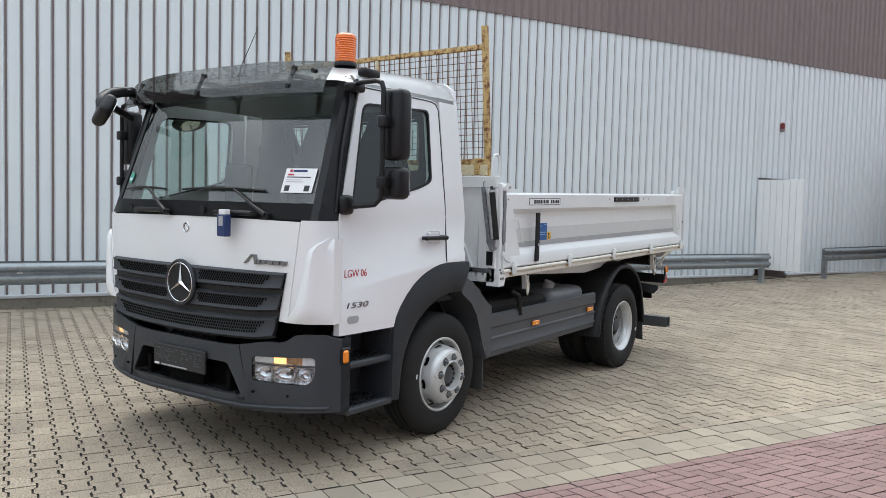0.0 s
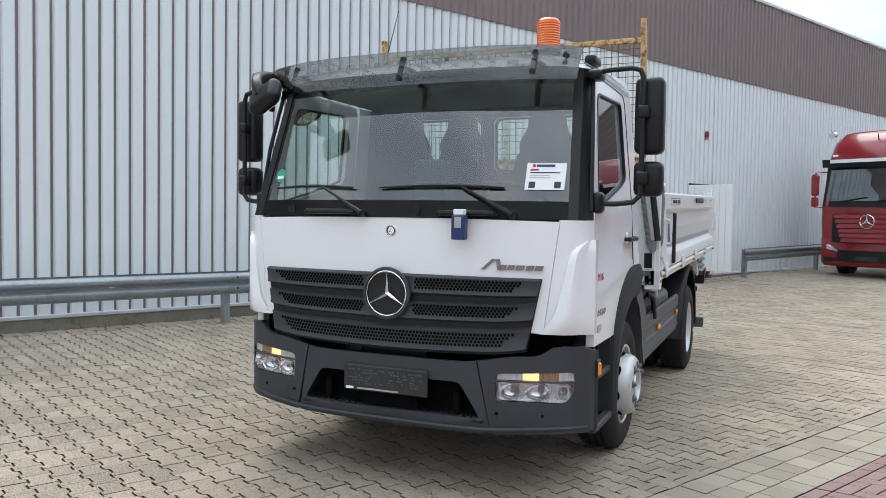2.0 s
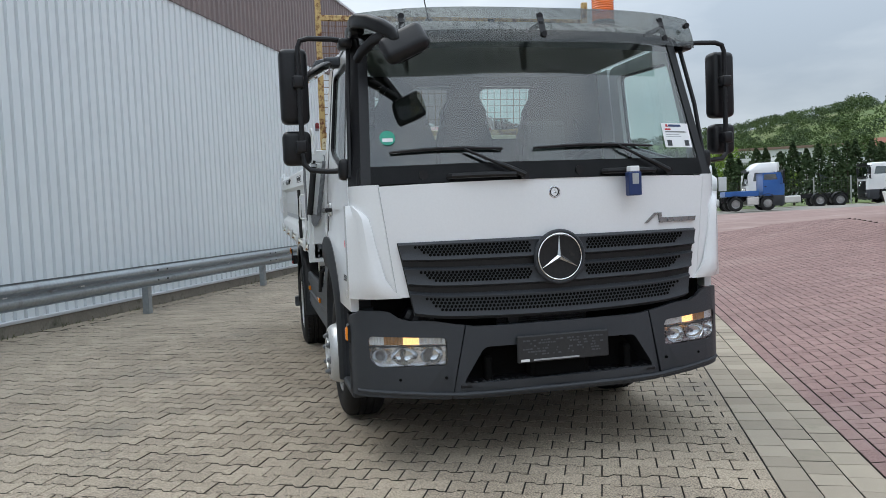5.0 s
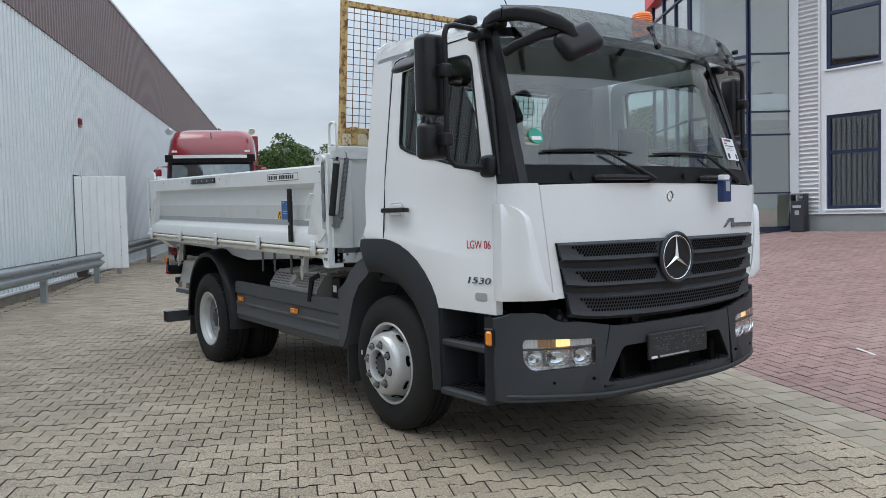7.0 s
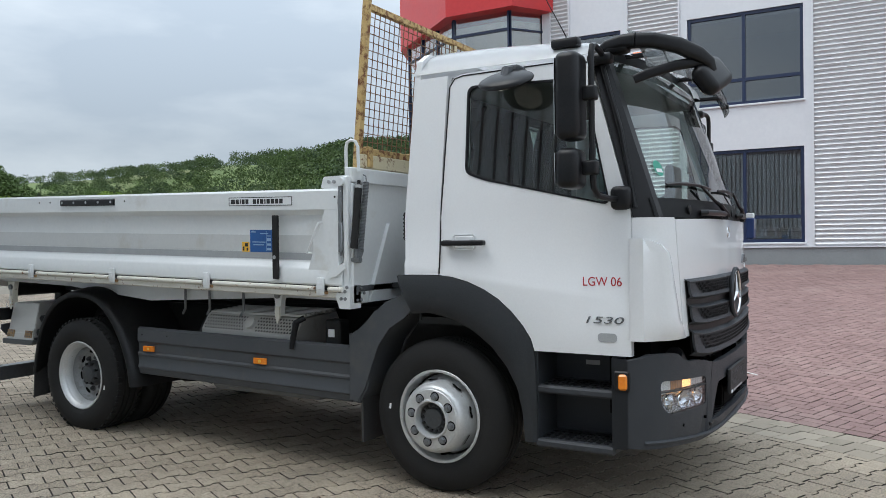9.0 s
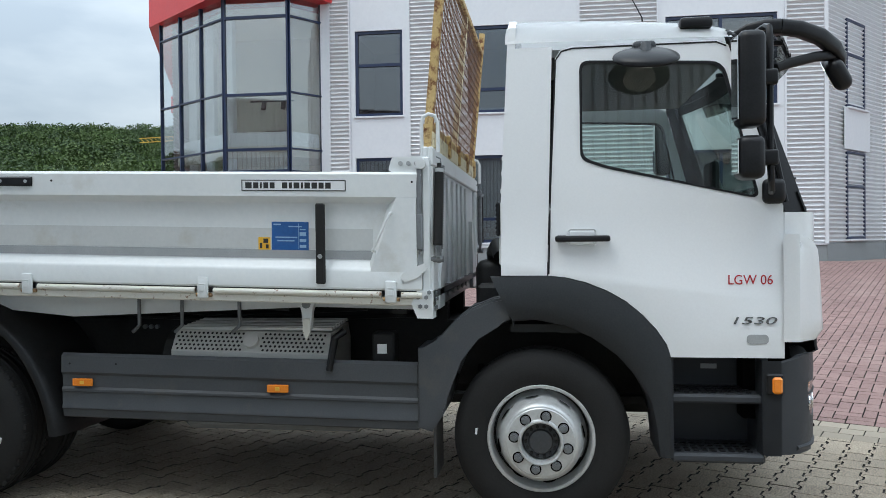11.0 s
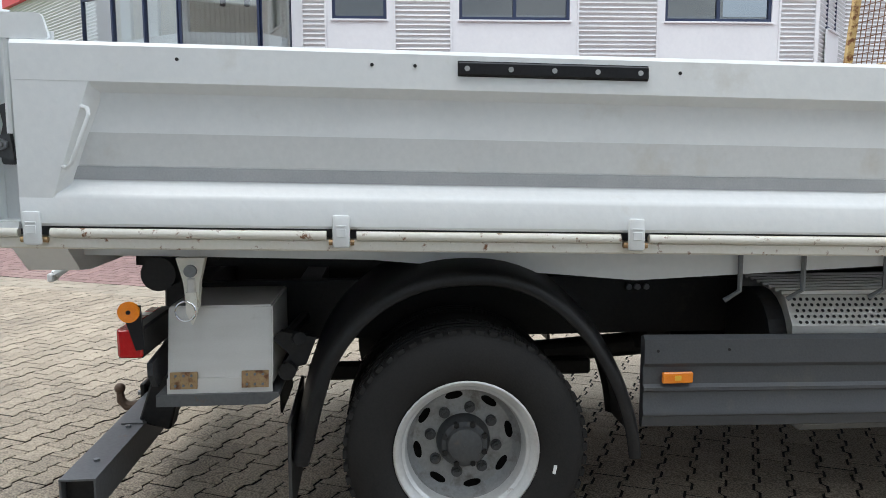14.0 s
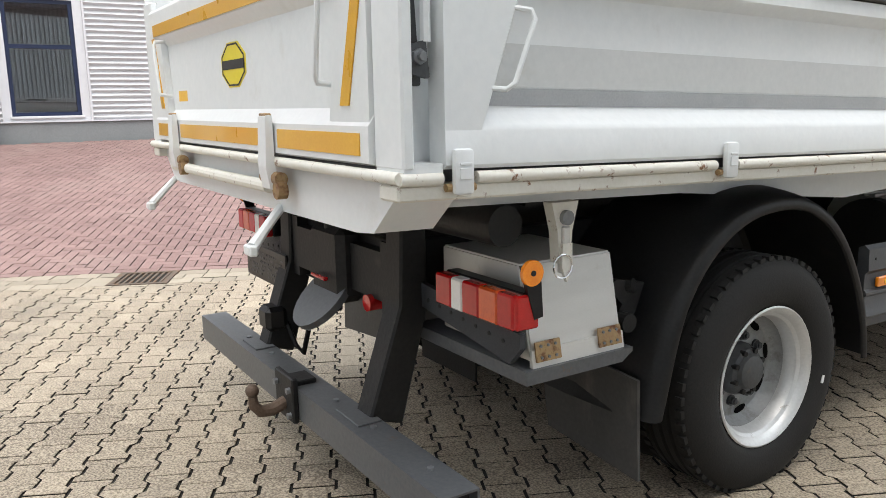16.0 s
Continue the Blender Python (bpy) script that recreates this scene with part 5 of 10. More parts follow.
for s in (-1, 1):
    door = new("door")
    door.parent = truck
    # the skin is cut along the slanting crease so that it holds
    levels = [0.5, 1.31, 1.334, 2.5]

    def clip(poly, lo, hi):
        for lim, keep in ((lo, 1), (hi, -1)):
            res = []
            for i, p in enumerate(poly):
                q = poly[(i + 1) % len(poly)]
                a, b = keep * (p[1] - lim), keep * (q[1] - lim)
                if a >= -1e-9:
                    res.append(p)
                if (a > 1e-9 and b < -1e-9) or (a < -1e-9 and b > 1e-9):
                    t = a / (a - b)
                    res.append((p[0] + (q[0] - p[0]) * t, lim))
            poly = res
        return poly

    def creased(poly):
        leaning = [(y, z - CREASE * y) for y, z in poly]
        for lo, hi in zip(levels, levels[1:]):
            pl = clip(leaning, lo, hi)
            if len(pl) > 2:
                yield [(y, z + CREASE * y) for y, z in pl]

    bm = bmesh.new()
    for pl in creased(clip(DOOR, 0.8, 1.6)):
        bm.faces.new([bm.verts.new(on_side(s)(*p)) for p in pl])
    up = clip(DOOR, 1.6, 2.5)
    tmp = plate(up, [WIN], on_side(s), None)
    me = bpy.data.meshes.new("tmp")
    tmp.to_mesh(me)
    tmp.free()
    bm.from_mesh(me)
    bpy.data.meshes.remove(me)
    bmesh.ops.remove_doubles(bm, verts=bm.verts[:], dist=0.0005)
    bmesh.ops.triangulate(bm, faces=bm.faces[:])
    r = bmesh.ops.extrude_face_region(bm, geom=bm.faces[:])
    bmesh.ops.translate(bm, verts=[v for v in r["geom"] if isinstance(v, bmesh.types.BMVert)], vec=(-s * 0.045, 0, 0))
    part("door_skin", bm, WHITE, door, smooth=True)
    inner = [(y + (0.012 if y < -0.6 else -0.012), z + (0.012 if z < 2.0 else -0.012)) for y, z in WIN]
    part("window_seal", plate([(y * 1.0, z) for y, z in WIN], [inner], on_side(s, 0.004), (-s * 0.02, 0, 0)), BLACKP, door, "black rubber window seal")
    part("window_pane", plate(WIN, [], on_side(s, -0.012), None), SIDEGLASS, door)
    # black tube stands in for the dark, shaded groove round the door
    rim_line = [on_side(s, 0.0005)(y, z) for y, z in [(-0.046, 1.278), (-0.058, 1.70), (-0.088, 2.352), (-0.118, 2.396), (-0.172, 2.409), (-0.50, 2.411), (-0.868, 2.411), (-0.915, 2.390)]]
    part("door_groove_line", tube(bmesh.new(), rim_line, 0.0042, 6), BLACKP, door, "thin black line drawn for the groove round the door")
    # recessed grip and handle
    bm = bmesh.new()
    box(bm, s * 1.134 - 0.006, s * 1.134 + 0.006, -0.28, -0.14, 1.415, 1.50, 0.012)
    part("handle_recess", bm, WHITE, door)
    bm = bmesh.new()
    box(bm, s * 1.165 - 0.012, s * 1.165 + 0.012, -0.345, -0.078, 1.438, 1.468, 0.009, seg=2)
    box(bm, s * 1.15 - 0.02, s * 1.15 + 0.02, -0.135, -0.085, 1.436, 1.470, 0.006)
    box(bm, s * 1.15 - 0.02, s * 1.15 + 0.02, -0.345, -0.315, 1.440, 1.466, 0.006)
    part("handle", bm, BLACKP, door, "black pull handle")
    # dark inner lining under the window
    part("door_lining", boxed(min(s * 1.07, s * 1.05), max(s * 1.07, s * 1.05), -1.1, -0.1, 0.98, 1.66), INTERIOR, door)
    # rear quarter
    side = [(-0.037, 1.272), (0.19, 1.272), (0.19, 1.60), (0.150, 2.42), (-0.07, 2.42), (-0.048, 1.60)]
    bm = bmesh.new()
    for pl in [*creased(clip(side, 1.2, 1.6)), clip(side, 1.6, 2.5)]:
        bm.faces.new([bm.verts.new(on_side(s)(*p)) for p in pl])
    bmesh.ops.remove_doubles(bm, verts=bm.verts[:], dist=0.0005)
    r = bmesh.ops.extrude_face_region(bm, geom=bm.faces[:])
    bmesh.ops.translate(bm, verts=[v for v in r["geom"] if isinstance(v, bmesh.types.BMVert)], vec=(-s * 0.05, 0, 0))
    part("quarter_panel", bm, WHITE, truck, smooth=True)
    # small markings low on the door
    turn = pose(s * 1.1262, -1.005, 1.245, 90, 0, 90 if s > 0 else -90)
    words("lettering", "LGW 06", 0.066, turn, RED_INK, door, 0.0008, 0.205)
    words("lettering", "1530", 0.050, pose(s * 1.1405, -1.01, 1.05, 90, 0, 90 if s > 0 else -90), DARKCHROME, door, 0.002, 0.20, 0.2)
    badge = bmesh.new()
    prism(badge, rounded(-1.085, -0.985, 0.94, 0.985, 0.018), "x", s * 1.1365, s * 1.1405)
    part("sticker", badge, TAPE_GREY, door, "small rounded grey sticker")

# back wall with two windows
REAR_WINS = [rounded(0.05, 0.93, 1.93, 2.33, 0.05), rounded(-0.93, -0.05, 1.93, 2.33, 0.05)]
outer = [(-1.11, 1.272), (-0.88, 1.272), (-0.83, 1.40), (-0.72, 1.47), (0.72, 1.47), (0.83, 1.40), (0.88, 1.272), (1.11, 1.272), (1.115, 1.6), (1.05, 2.42), (1.03, 2.53), (0.95, 2.585), (0.6, 2.61), (0, 2.63), (-0.6, 2.61), (-0.95, 2.585), (-1.03, 2.53), (-1.05, 2.42), (-1.115, 1.6)]
part("back_wall", plate(outer, REAR_WINS, lambda x, z: (x, 0.192 - max(0, z - 1.6) * 0.045, z), (0, -0.04, 0)), WHITE, truck)
for w in REAR_WINS:
    part("rear_window", plate(w, [], lambda x, z: (x, 0.175 - (z - 1.6) * 0.045, z), None), SIDEGLASS, truck)
for s in (-1, 1):
    # pressed lines across the back and a black seal round each window
    for z, x0, x1 in ((1.87, 0.10, 1.0), (1.79, 0.10, 1.02), (1.70, 0.10, 1.03), (1.60, 0.12, 0.86), (1.52, 0.12, 0.80)):
        y = 0.192 - max(0, z - 1.6) * 0.045
        part("back_rib", boxed(min(s * x0, s * x1), max(s * x0, s * x1), y - 0.004, y + 0.011, z - 0.014, z + 0.014, 0.006), WHITE, truck)
    part("pressed_panel", boxed(min(s * 0.88, s * 1.06), max(s * 0.88, s * 1.06), 0.185, 0.204, 1.32, 1.64, 0.008), WHITE, truck)
for w in REAR_WINS:
    cx, cz = sum(p[0] for p in w) / len(w), sum(p[1] for p in w) / len(w)
    inner = [(cx + (x - cx) * 0.965, cz + (z - cz) * 0.93) for x, z in w]
    part("rear_window_seal", plate(w, [inner], lambda x, z: (x, 0.195 - (z - 1.6) * 0.045, z), (0, -0.012, 0)), BLACKP, truck, "black rubber window seal")
bm = boxed(-1.108, -1.05, 0.196, 0.214, 1.47, 1.64, 0.006)
for k in range(7):
    box(bm, -1.104, -1.055, 0.212, 0.218, 1.485 + k * 0.022, 1.494 + k * 0.022)
part("side_vent", bm, BLACKP, truck, "black slatted air vent")
# intake gear under the notch in the back wall
part("air_filter", boxed(-0.72, -0.20, 0.16, 0.36, 0.98, 1.34, 0.05, seg=3), FRAME, truck, smooth=True)
part("intake_duct", tube(bmesh.new(), [(-0.60, 0.25, 1.30), (-0.63, 0.25, 1.38), (-0.70, 0.23, 1.41), (-0.76, 0.21, 1.36)], [0.05, 0.055, 0.055, 0.045], 12), BLACKP, truck, smooth=True)
part("corrugated_hose", tube(bmesh.new(), [(-0.30 + 0.018 * k, 0.26, 1.38 - 0.0016 * k * k) for k in range(16)], [0.055 if k % 2 else 0.047 for k in range(16)], 12), BLACKP, truck, smooth=True)
part("cab_mount", boxed(-0.98, -0.82, 0.20, 0.33, 1.02, 1.22, 0.02), FRAME, truck)

# roof
def roof_z(x, y):
    prof = [(-1.16, 2.452), (-1.08, 2.50), (-0.95, 2.548), (-0.75, 2.592), (-0.4, 2.628), (0.0, 2.645), (0.12, 2.645), (0.15, 2.63), (0.16, 2.61)]
    zc = prof[0][1]
    for (y0, z0), (y1, z1) in zip(prof, prof[1:]):
        if y0 <= y <= y1:
            zc = z0 + (z1 - z0) * (y - y0) / (y1 - y0)
    if y > 0.16:
        zc = prof[-1][1]
    edge = 2.42
    f = abs(x) / 1.055
    return edge + (zc - edge) * max(0.0, 1 - f ** 6.0) ** 0.6


bm = bmesh.new()
ys = [-1.16, -1.12, -1.08, -1.0, -0.9, -0.75, -0.55, -0.3, 0.0, 0.08, 0.12, 0.15, 0.165]
fr = [-1, -0.985, -0.95, -0.9, -0.82, -0.7, -0.45, -0.2, 0, 0.2, 0.45, 0.7, 0.82, 0.9, 0.95, 0.985, 1]
rows = []
for y in ys:
    row = []
    for f in fr:
        lim = 1.05
        x = f * lim
        yy = y
        if y < -0.9:      # the front edge curves back towards the corners
            yy = y + 0.13 * abs(f) ** 2.4 * (-0.9 - y) / 0.26
        row.append(bm.verts.new((x, yy, roof_z(x, y))))
    rows.append(row)
for a, b in zip(rows, rows[1:]):
    for j in range(len(fr) - 1):
        bm.faces.new((a[j], a[j + 1], b[j + 1], b[j]))
bmesh.ops.solidify(bm, geom=bm.faces[:], thickness=0.02)
part("roof", bm, WHITE, truck, smooth=True)
for s in (-1, 1):
    bm = boxed(s * 1.005 - 0.035, s * 1.005 + 0.035, -0.86, -0.70, 2.49, 2.545, 0.018, seg=2)
    part("marker_lamp", bm, BLACKP, truck, "small dark roof marker lamp", smooth=True)
    # rain gutter trim from the roof down the pillar
    bm = tube(bmesh.new(), [(s * 0.99, -0.93, 2.475), (s * 1.04, -0.955, 2.44), (s * 1.062, -1.0, 2.36), (s * 1.09, -1.10, 2.02), (s * 1.108, -1.175, 1.62)], 0.013, 8)
    part("gutter_trim", bm, BLACKP, truck)

# smoked sun visor with its bolts and brackets
visor = new("sun_visor")
visor.parent = truck
bm = bmesh.new()
rows = []
for k in range(8):
    t = k / 7
    row = []
    for i in range(33):
        f = -1 + 2 * i / 32
        x = f * (1.035 - 0.01 * t)
        y = -1.255 - 0.10 * math.sin(t * 1.35) + 0.135 * abs(f) ** 3.0
        z = 2.555 - 0.215 * t - 0.020 * (1 - t) * abs(f) ** 4
        row.append(bm.verts.new((x, y, z)))
    rows.append(row)
for a, b in zip(rows, rows[1:]):
    for j in range(32):
        bm.faces.new((a[j], a[j + 1], b[j + 1], b[j]))
bmesh.ops.solidify(bm, geom=bm.faces[:], thickness=0.005)
part("shield", bm, SMOKE, visor, "smoky translucent acrylic shield", smooth=True)
for x in (-0.79, 0.0, 0.79):
    for z, y in ((2.500, -1.290), (2.385, -1.3445)):
        f = abs(x) / 1.0
        yy = y + 0.135 * f ** 3
        bm = cyl(bmesh.new(), (x, yy - 0.012, z), (x, yy + 0.006, z), 0.016, 12)
        part("bolt", bm, BLACKP, visor)
    yy = 0.135 * abs(x) ** 3
    bm = prism(bmesh.new(), [(-1.286 + yy, 2.512), (-1.345 + yy, 2.372), (-1.351 + yy, 2.372), (-1.292 + yy, 2.512)], "x", x - 0.018, x + 0.018)
    box(bm, x - 0.014, x + 0.014, -1.32 + yy, -1.08 + yy, 2.44, 2.465, 0.004)
    part("bracket", bm, BLACKP, visor)
for s in (-1, 1):
    bm = cyl(bmesh.new(), (s * 0.965, -1.245, 2.47), (s * 0.965, -1.215, 2.47), 0.016, 12)
    part("bolt", bm, BLACKP, visor)

# bumper: three sections with an intake, lamps let in
def bump_y(x, lift=0.0):
    x = abs(x)
    pts = [(0, -1.455), (0.4, -1.445), (0.65, -1.42), (0.85, -1.378), (1.0, -1.325), (1.08, -1.275), (1.125, -1.215), (1.148, -1.14), (1.15, -1.08)]
    for (x0, y0), (x1, y1) in zip(pts, pts[1:]):
        if x0 <= x <= x1:
            return y0 + (y1 - y0) * (x - x0) / (x1 - x0) - lift
    return pts[-1][1] - lift


def bumper_top(x):
    return 0.775 + 0.05 * smooth01((abs(x) - 0.45) / 0.35) + 0.06 * smooth01((abs(x) - 0.86) / 0.12)


def bumper_bot(x):
    return 0.375 + 0.035 * smooth01((abs(x) - 0.5) / 0.6)


def bumper_skin(poly, holes, lift=0.0, thick=0.03, sub=0.07):
    """A panel of the bumper drawn in x and z, bent round the nose."""
    bm = plate(poly, holes, lambda x, z: (x, 0, z), None)
    bmesh.ops.triangulate(bm, faces=bm.faces[:])
    # cut along upright lines so that it can bend
    x = -1.12
    while x < 1.13:
        bmesh.ops.bisect_plane(bm, geom=bm.verts[:] + bm.edges[:] + bm.faces[:], plane_co=(x, 0, 0), plane_no=(1, 0, 0))
        x += sub
    for v in bm.verts:
        tuck = 0.030 * max(0.0, (0.45 - v.co.z) / 0.08) ** 2 if v.co.z < 0.45 else 0.0
        v.co.y = bump_y(v.co.x, lift) + tuck
    r = bmesh.ops.extrude_face_region(bm, geom=bm.faces[:])
    bmesh.ops.translate(bm, verts=[v for v in r["geom"] if isinstance(v, bmesh.types.BMVert)], vec=(0, thick, 0))
    return bm


bumper = new("bumper")
bumper.parent = truck
xs_mid = [-0.60 + 0.1 * i for i in range(13)]
poly = [(x * 0.985, bumper_bot(x)) for x in xs_mid] + [(0.630, 0.383), (0.546, 0.787)] + [(x, bumper_top(x)) for x in reversed(xs_mid) if abs(x) < 0.53] + [(-0.546, 0.787), (-0.630, 0.383)]
INTAKE = soften([(-0.575, 0.466), (0.575, 0.466), (0.45, 0.662), (-0.45, 0.662)], 0.03, 3)
part("centre_section", bumper_skin(poly, [INTAKE]), PLASTIC, bumper, smooth=True)
bm = bmesh.new()
fr_ = [bm.verts.new((x, bump_y(x) + 0.012, z)) for x, z in INTAKE]
bk_ = [bm.verts.new((x * 0.94, -1.325, 0.56 + (z - 0.56) * 0.9)) for x, z in INTAKE]
for i in range(len(INTAKE)):
    j = (i + 1) % len(INTAKE)
    bm.faces.new((fr_[i], fr_[j], bk_[j], bk_[i]))
part("intake_duct", bm, BLACKP, bumper)
# back and fins in near black, the shade of the intake put into their colour
bm = boxed(-0.62, 0.62, -1.33, -1.30, 0.42, 0.70)
for x in (-0.42, -0.16, 0.16, 0.42):
    box(bm, x - 0.02, x + 0.02, -1.41, -1.33, 0.45, 0.60, 0.008)
box(bm, -0.16, 0.16, -1.415, -1.36, 0.455, 0.56, 0.015)
part("intake_back", bm, HOLE, bumper)
bm = boxed(-0.59, 0.59, -1.43, -1.33, 0.44, 0.462, 0.006)
for i in range(26):
    if abs(-0.54 + i * 0.0432) > 0.17:
        box(bm, -0.555 + i * 0.0432, -0.53 + i * 0.0432, -1.42, -1.35, 0.462, 0.472, 0.003)
part("tread_plate", bm, BLACKP, bumper, "ribbed black step in the intake")
LAMP = [(0.655, 0.575), (1.02, 0.575), (1.062, 0.62), (1.068, 0.748), (0.655, 0.725)]
for s in (-1, 1):
    xs_c = [0.60 + 0.05 * i for i in range(11)] + [1.148]
    poly = [(0.692, 0.60)] + [(x, bumper_bot(x)) for x in xs_c] + [(1.148, 0.84)] + [(x, bumper_top(x)) for x in reversed(xs_c) if x > 0.62] + [(0.612, 0.815)]
    poly = [(0.638, 0.384)] + [(x, bumper_bot(x)) for x in xs_c[1:]] + [(1.148, 0.85)] + [(x, bumper_top(x)) for x in reversed(xs_c[:-1])] + [(0.554, 0.788)]
    lampc = soften([(s * x, z) for x, z in LAMP], 0.03, 3)
    part("corner_section", bumper_skin([(s * x, z) for x, z in poly], [lampc]), PLASTIC, bumper, smooth=True)
    # the side of the bumper runs back to the wheel step
    bm = bmesh.new()
    rows = [[bm.verts.new((s * x, y, z)) for x, y in ((1.148, -1.14), (1.152, -1.09), (1.140, -1.055), (1.07, -1.045))] for z in (0.405, 0.43, 0.55, 0.70, 0.80, 0.86)]
    for a, b in zip(rows, rows[1:]):
        for j in range(3):
            bm.faces.new((a[j], a[j + 1], b[j + 1], b[j]))
    bmesh.ops.solidify(bm, geom=bm.faces[:], thickness=0.02)
    part("bumper_side", bm, PLASTIC, bumper, smooth=True)
    # headlamp
    lamp = new("headlamp")
    lamp.parent = truck
    skin = bumper_skin(lampc, [], lift=-0.062, thick=0.006, sub=0.05)
    part("reflector", skin, REFLECTOR, lamp, smooth=True)
    low_edge = [(s * x, z) for x, z in LAMP]
    bm = bmesh.new()
    pts = soften(low_edge, 0.03, 3)
    fr_ = [bm.verts.new((x, bump_y(x) + 0.004, z)) for x, z in pts]
    bk_ = [bm.verts.new((x, bump_y(x) + 0.066, z)) for x, z in pts]
    for i in range(len(pts)):
        bm.faces.new((fr_[i], fr_[(i + 1) % len(pts)], bk_[(i + 1) % len(pts)], bk_[i]))
    part("housing", bm, REFLECTOR, lamp)
    for x, r, zc, wide in ((0.738, 0.050, 0.632, 1.18), (0.885, 0.048, 0.634, 1.45), (1.008, 0.040, 0.637, 1.0)):
        bowl = pose(s * x, bump_y(x) + 0.010, zc, 0, 0, 90 + s * 0.6 * math.degrees(math.atan2(bump_y(x + 0.03) - bump_y(x - 0.03), 0.06))) @ Matrix.Diagonal((1, wide, 1, 1))
        bm = lathe(bmesh.new(), [(0.0, r), (0.014, r * 0.95), (0.028, r * 0.80), (0.038, r * 0.55), (0.042, r * 0.22), (0.042, 0.001)], n=20)
        bmesh.ops.transform(bm, matrix=bowl, verts=bm.verts[:])
        for v in bm.verts:
            v.co.y = min(v.co.y, bump_y(abs(v.co.x)) + 0.058)
        part("reflector_bowl", bm, CHROME, lamp, smooth=True)
        ringb = lathe(bmesh.new(), [(0.002, r * 1.04), (-0.003, r * 1.01), (0.001, r * 0.97)], n=24)
        bmesh.ops.transform(ringb, matrix=bowl, verts=ringb.verts[:])
        part("bowl_rim", ringb, CHROME, lamp, smooth=True)
        part("bulb", ball(bmesh.new(), (s * x, bump_y(x) + 0.036, zc), r * 0.26, 10), DARKCHROME, lamp)
    bm = bmesh.new()
    n = 10
    for x0, x1, m_, nm in ((0.662, 0.80, WHITE_LENS, "clear_lens"), (0.80, 0.885, LAMP_GLOW, "position_lamp"), (0.885, 0.985, AMBER_DULL, "indicator"), (0.985, 1.058, WHITE_LENS, "clear_lens")):
        bm = bmesh.new()
        cols = []
        for i in range(n + 1):
            x = x0 + (x1 - x0) * i / n
            top, bot = 0.7235 + (x - 0.66) * 0.055, 0.690 + (x - 0.66) * 0.018
            rib = 0.004 * (i % 2)
            cols.append([bm.verts.new((s * x, bump_y(x) + 0.020 + rib, z)) for z in (bot, (bot + top) / 2, top)])
        for a, b in zip(cols, cols[1:]):
            for j in range(2):
                bm.faces.new((a[j], b[j], b[j + 1], a[j + 1]))
        part(nm, bm, m_, lamp, "warm lit position lamp" if m_ is LAMP_GLOW else "")
    g = bumper_skin(lampc, [], lift=-0.004, thick=0.004, sub=0.05)
    ob = part("lamp_glass", g, LAMPGLASS, lamp, smooth=True)
    ob.visible_shadow = False
    bm = bmesh.new()
    cols = []
    for i in range(13):
        x = 0.657 + 0.409 * i / 12
        z = 0.680 + (x - 0.66) * 0.018
        cols.append([bm.verts.new((s * x, bump_y(x, 0.002), z)), bm.verts.new((s * x, bump_y(x, 0.002), z + 0.006)), bm.verts.new((s * x, bump_y(x) + 0.02, z + 0.006)), bm.verts.new((s * x, bump_y(x) + 0.02, z))])
    for a, b in zip(cols, cols[1:]):
        for j in range(4):
            bm.faces.new((a[j], b[j], b[(j + 1) % 4], a[(j + 1) % 4]))
    part("lamp_divider", bm, PLASTIC, lamp)
    # side indicator
    bm = boxed(min(s * 1.14, s * 1.172), max(s * 1.14, s * 1.172), -1.142, -1.095, 0.705, 0.785, 0.010)
    part("side_indicator", bm, ORANGE_LENS, truck, "orange side indicator")
    bm = boxed(min(s * 1.11, s * 1.160), max(s * 1.11, s * 1.160), -1.15, -1.07, 0.698, 0.80, 0.008)
    part("indicator_base", bm, BLACKP, truck)
lip = [(x, bump_y(x, 0.002) + 0.010, bumper_bot(x) + 0.030) for x in [-1.12 + 0.07 * i for i in range(33)]]
part("lower_lip", tube(bmesh.new(), lip, 0.013, 8), PLASTIC, bumper, smooth=True)
for x in (-0.91, -0.665, 0.665, 0.91):
    part("sensor", cyl(bmesh.new(), (x, bump_y(x, 0.004), 0.505), (x, bump_y(x) + 0.01, 0.505), 0.008, 10), HOLE, bumper)
# gap under the grille: radiator and hoses
bm = bmesh.new()
for i in range(14):
    box(bm, -0.34, 0.20, -1.34, -1.32, 0.70 + i * 0.012, 0.707 + i * 0.012)
tagged(part("radiator", bm, BLACKP, truck), kind="stuff")
bm = tube(bmesh.new(), [(-0.86 + 0.02 * i, -1.30, 0.86 - 0.012 * i) for i in range(9)], [0.05 if i % 2 else 0.042 for i in range(9)], 12)
part("air_hose", bm, BLACKP, truck)
bm = cyl(bmesh.new(), (-0.25, -1.36, 0.80), (-0.25, -1.32, 0.80), 0.035, 14)
part("tow_eye_cap", bm, BLACKP, truck)

# number plate holder with its unreadable contents
plate_f = new("number_plate")
plate_f.parent = truck
part("holder", boxed(-0.272, 0.272, -1.475, -1.455, 0.558, 0.708, 0.006), INK, plate_f)
bm = bmesh.new()
rngp = random.Random(5)
for r in range(6):
    x = -0.24
    while x < 0.225:
        w = rngp.uniform(0.006, 0.022)
        if rngp.random() < 0.55 and not (-0.02 < x < 0.02):
            box(bm, x, x + w, -1.4768, -1.4750, 0.598 + r * 0.0155, 0.606 + r * 0.0155)
        x += w + 0.006
tagged(part("plate_marks", bm, PALERP, plate_f, "dull grey unreadable marks"), kind="stuff")
part("holder_bar", boxed(-0.18, 0.09, -1.4775, -1.475, 0.567, 0.576), TAPE_GREY, plate_f, "thin pale line of tiny print")
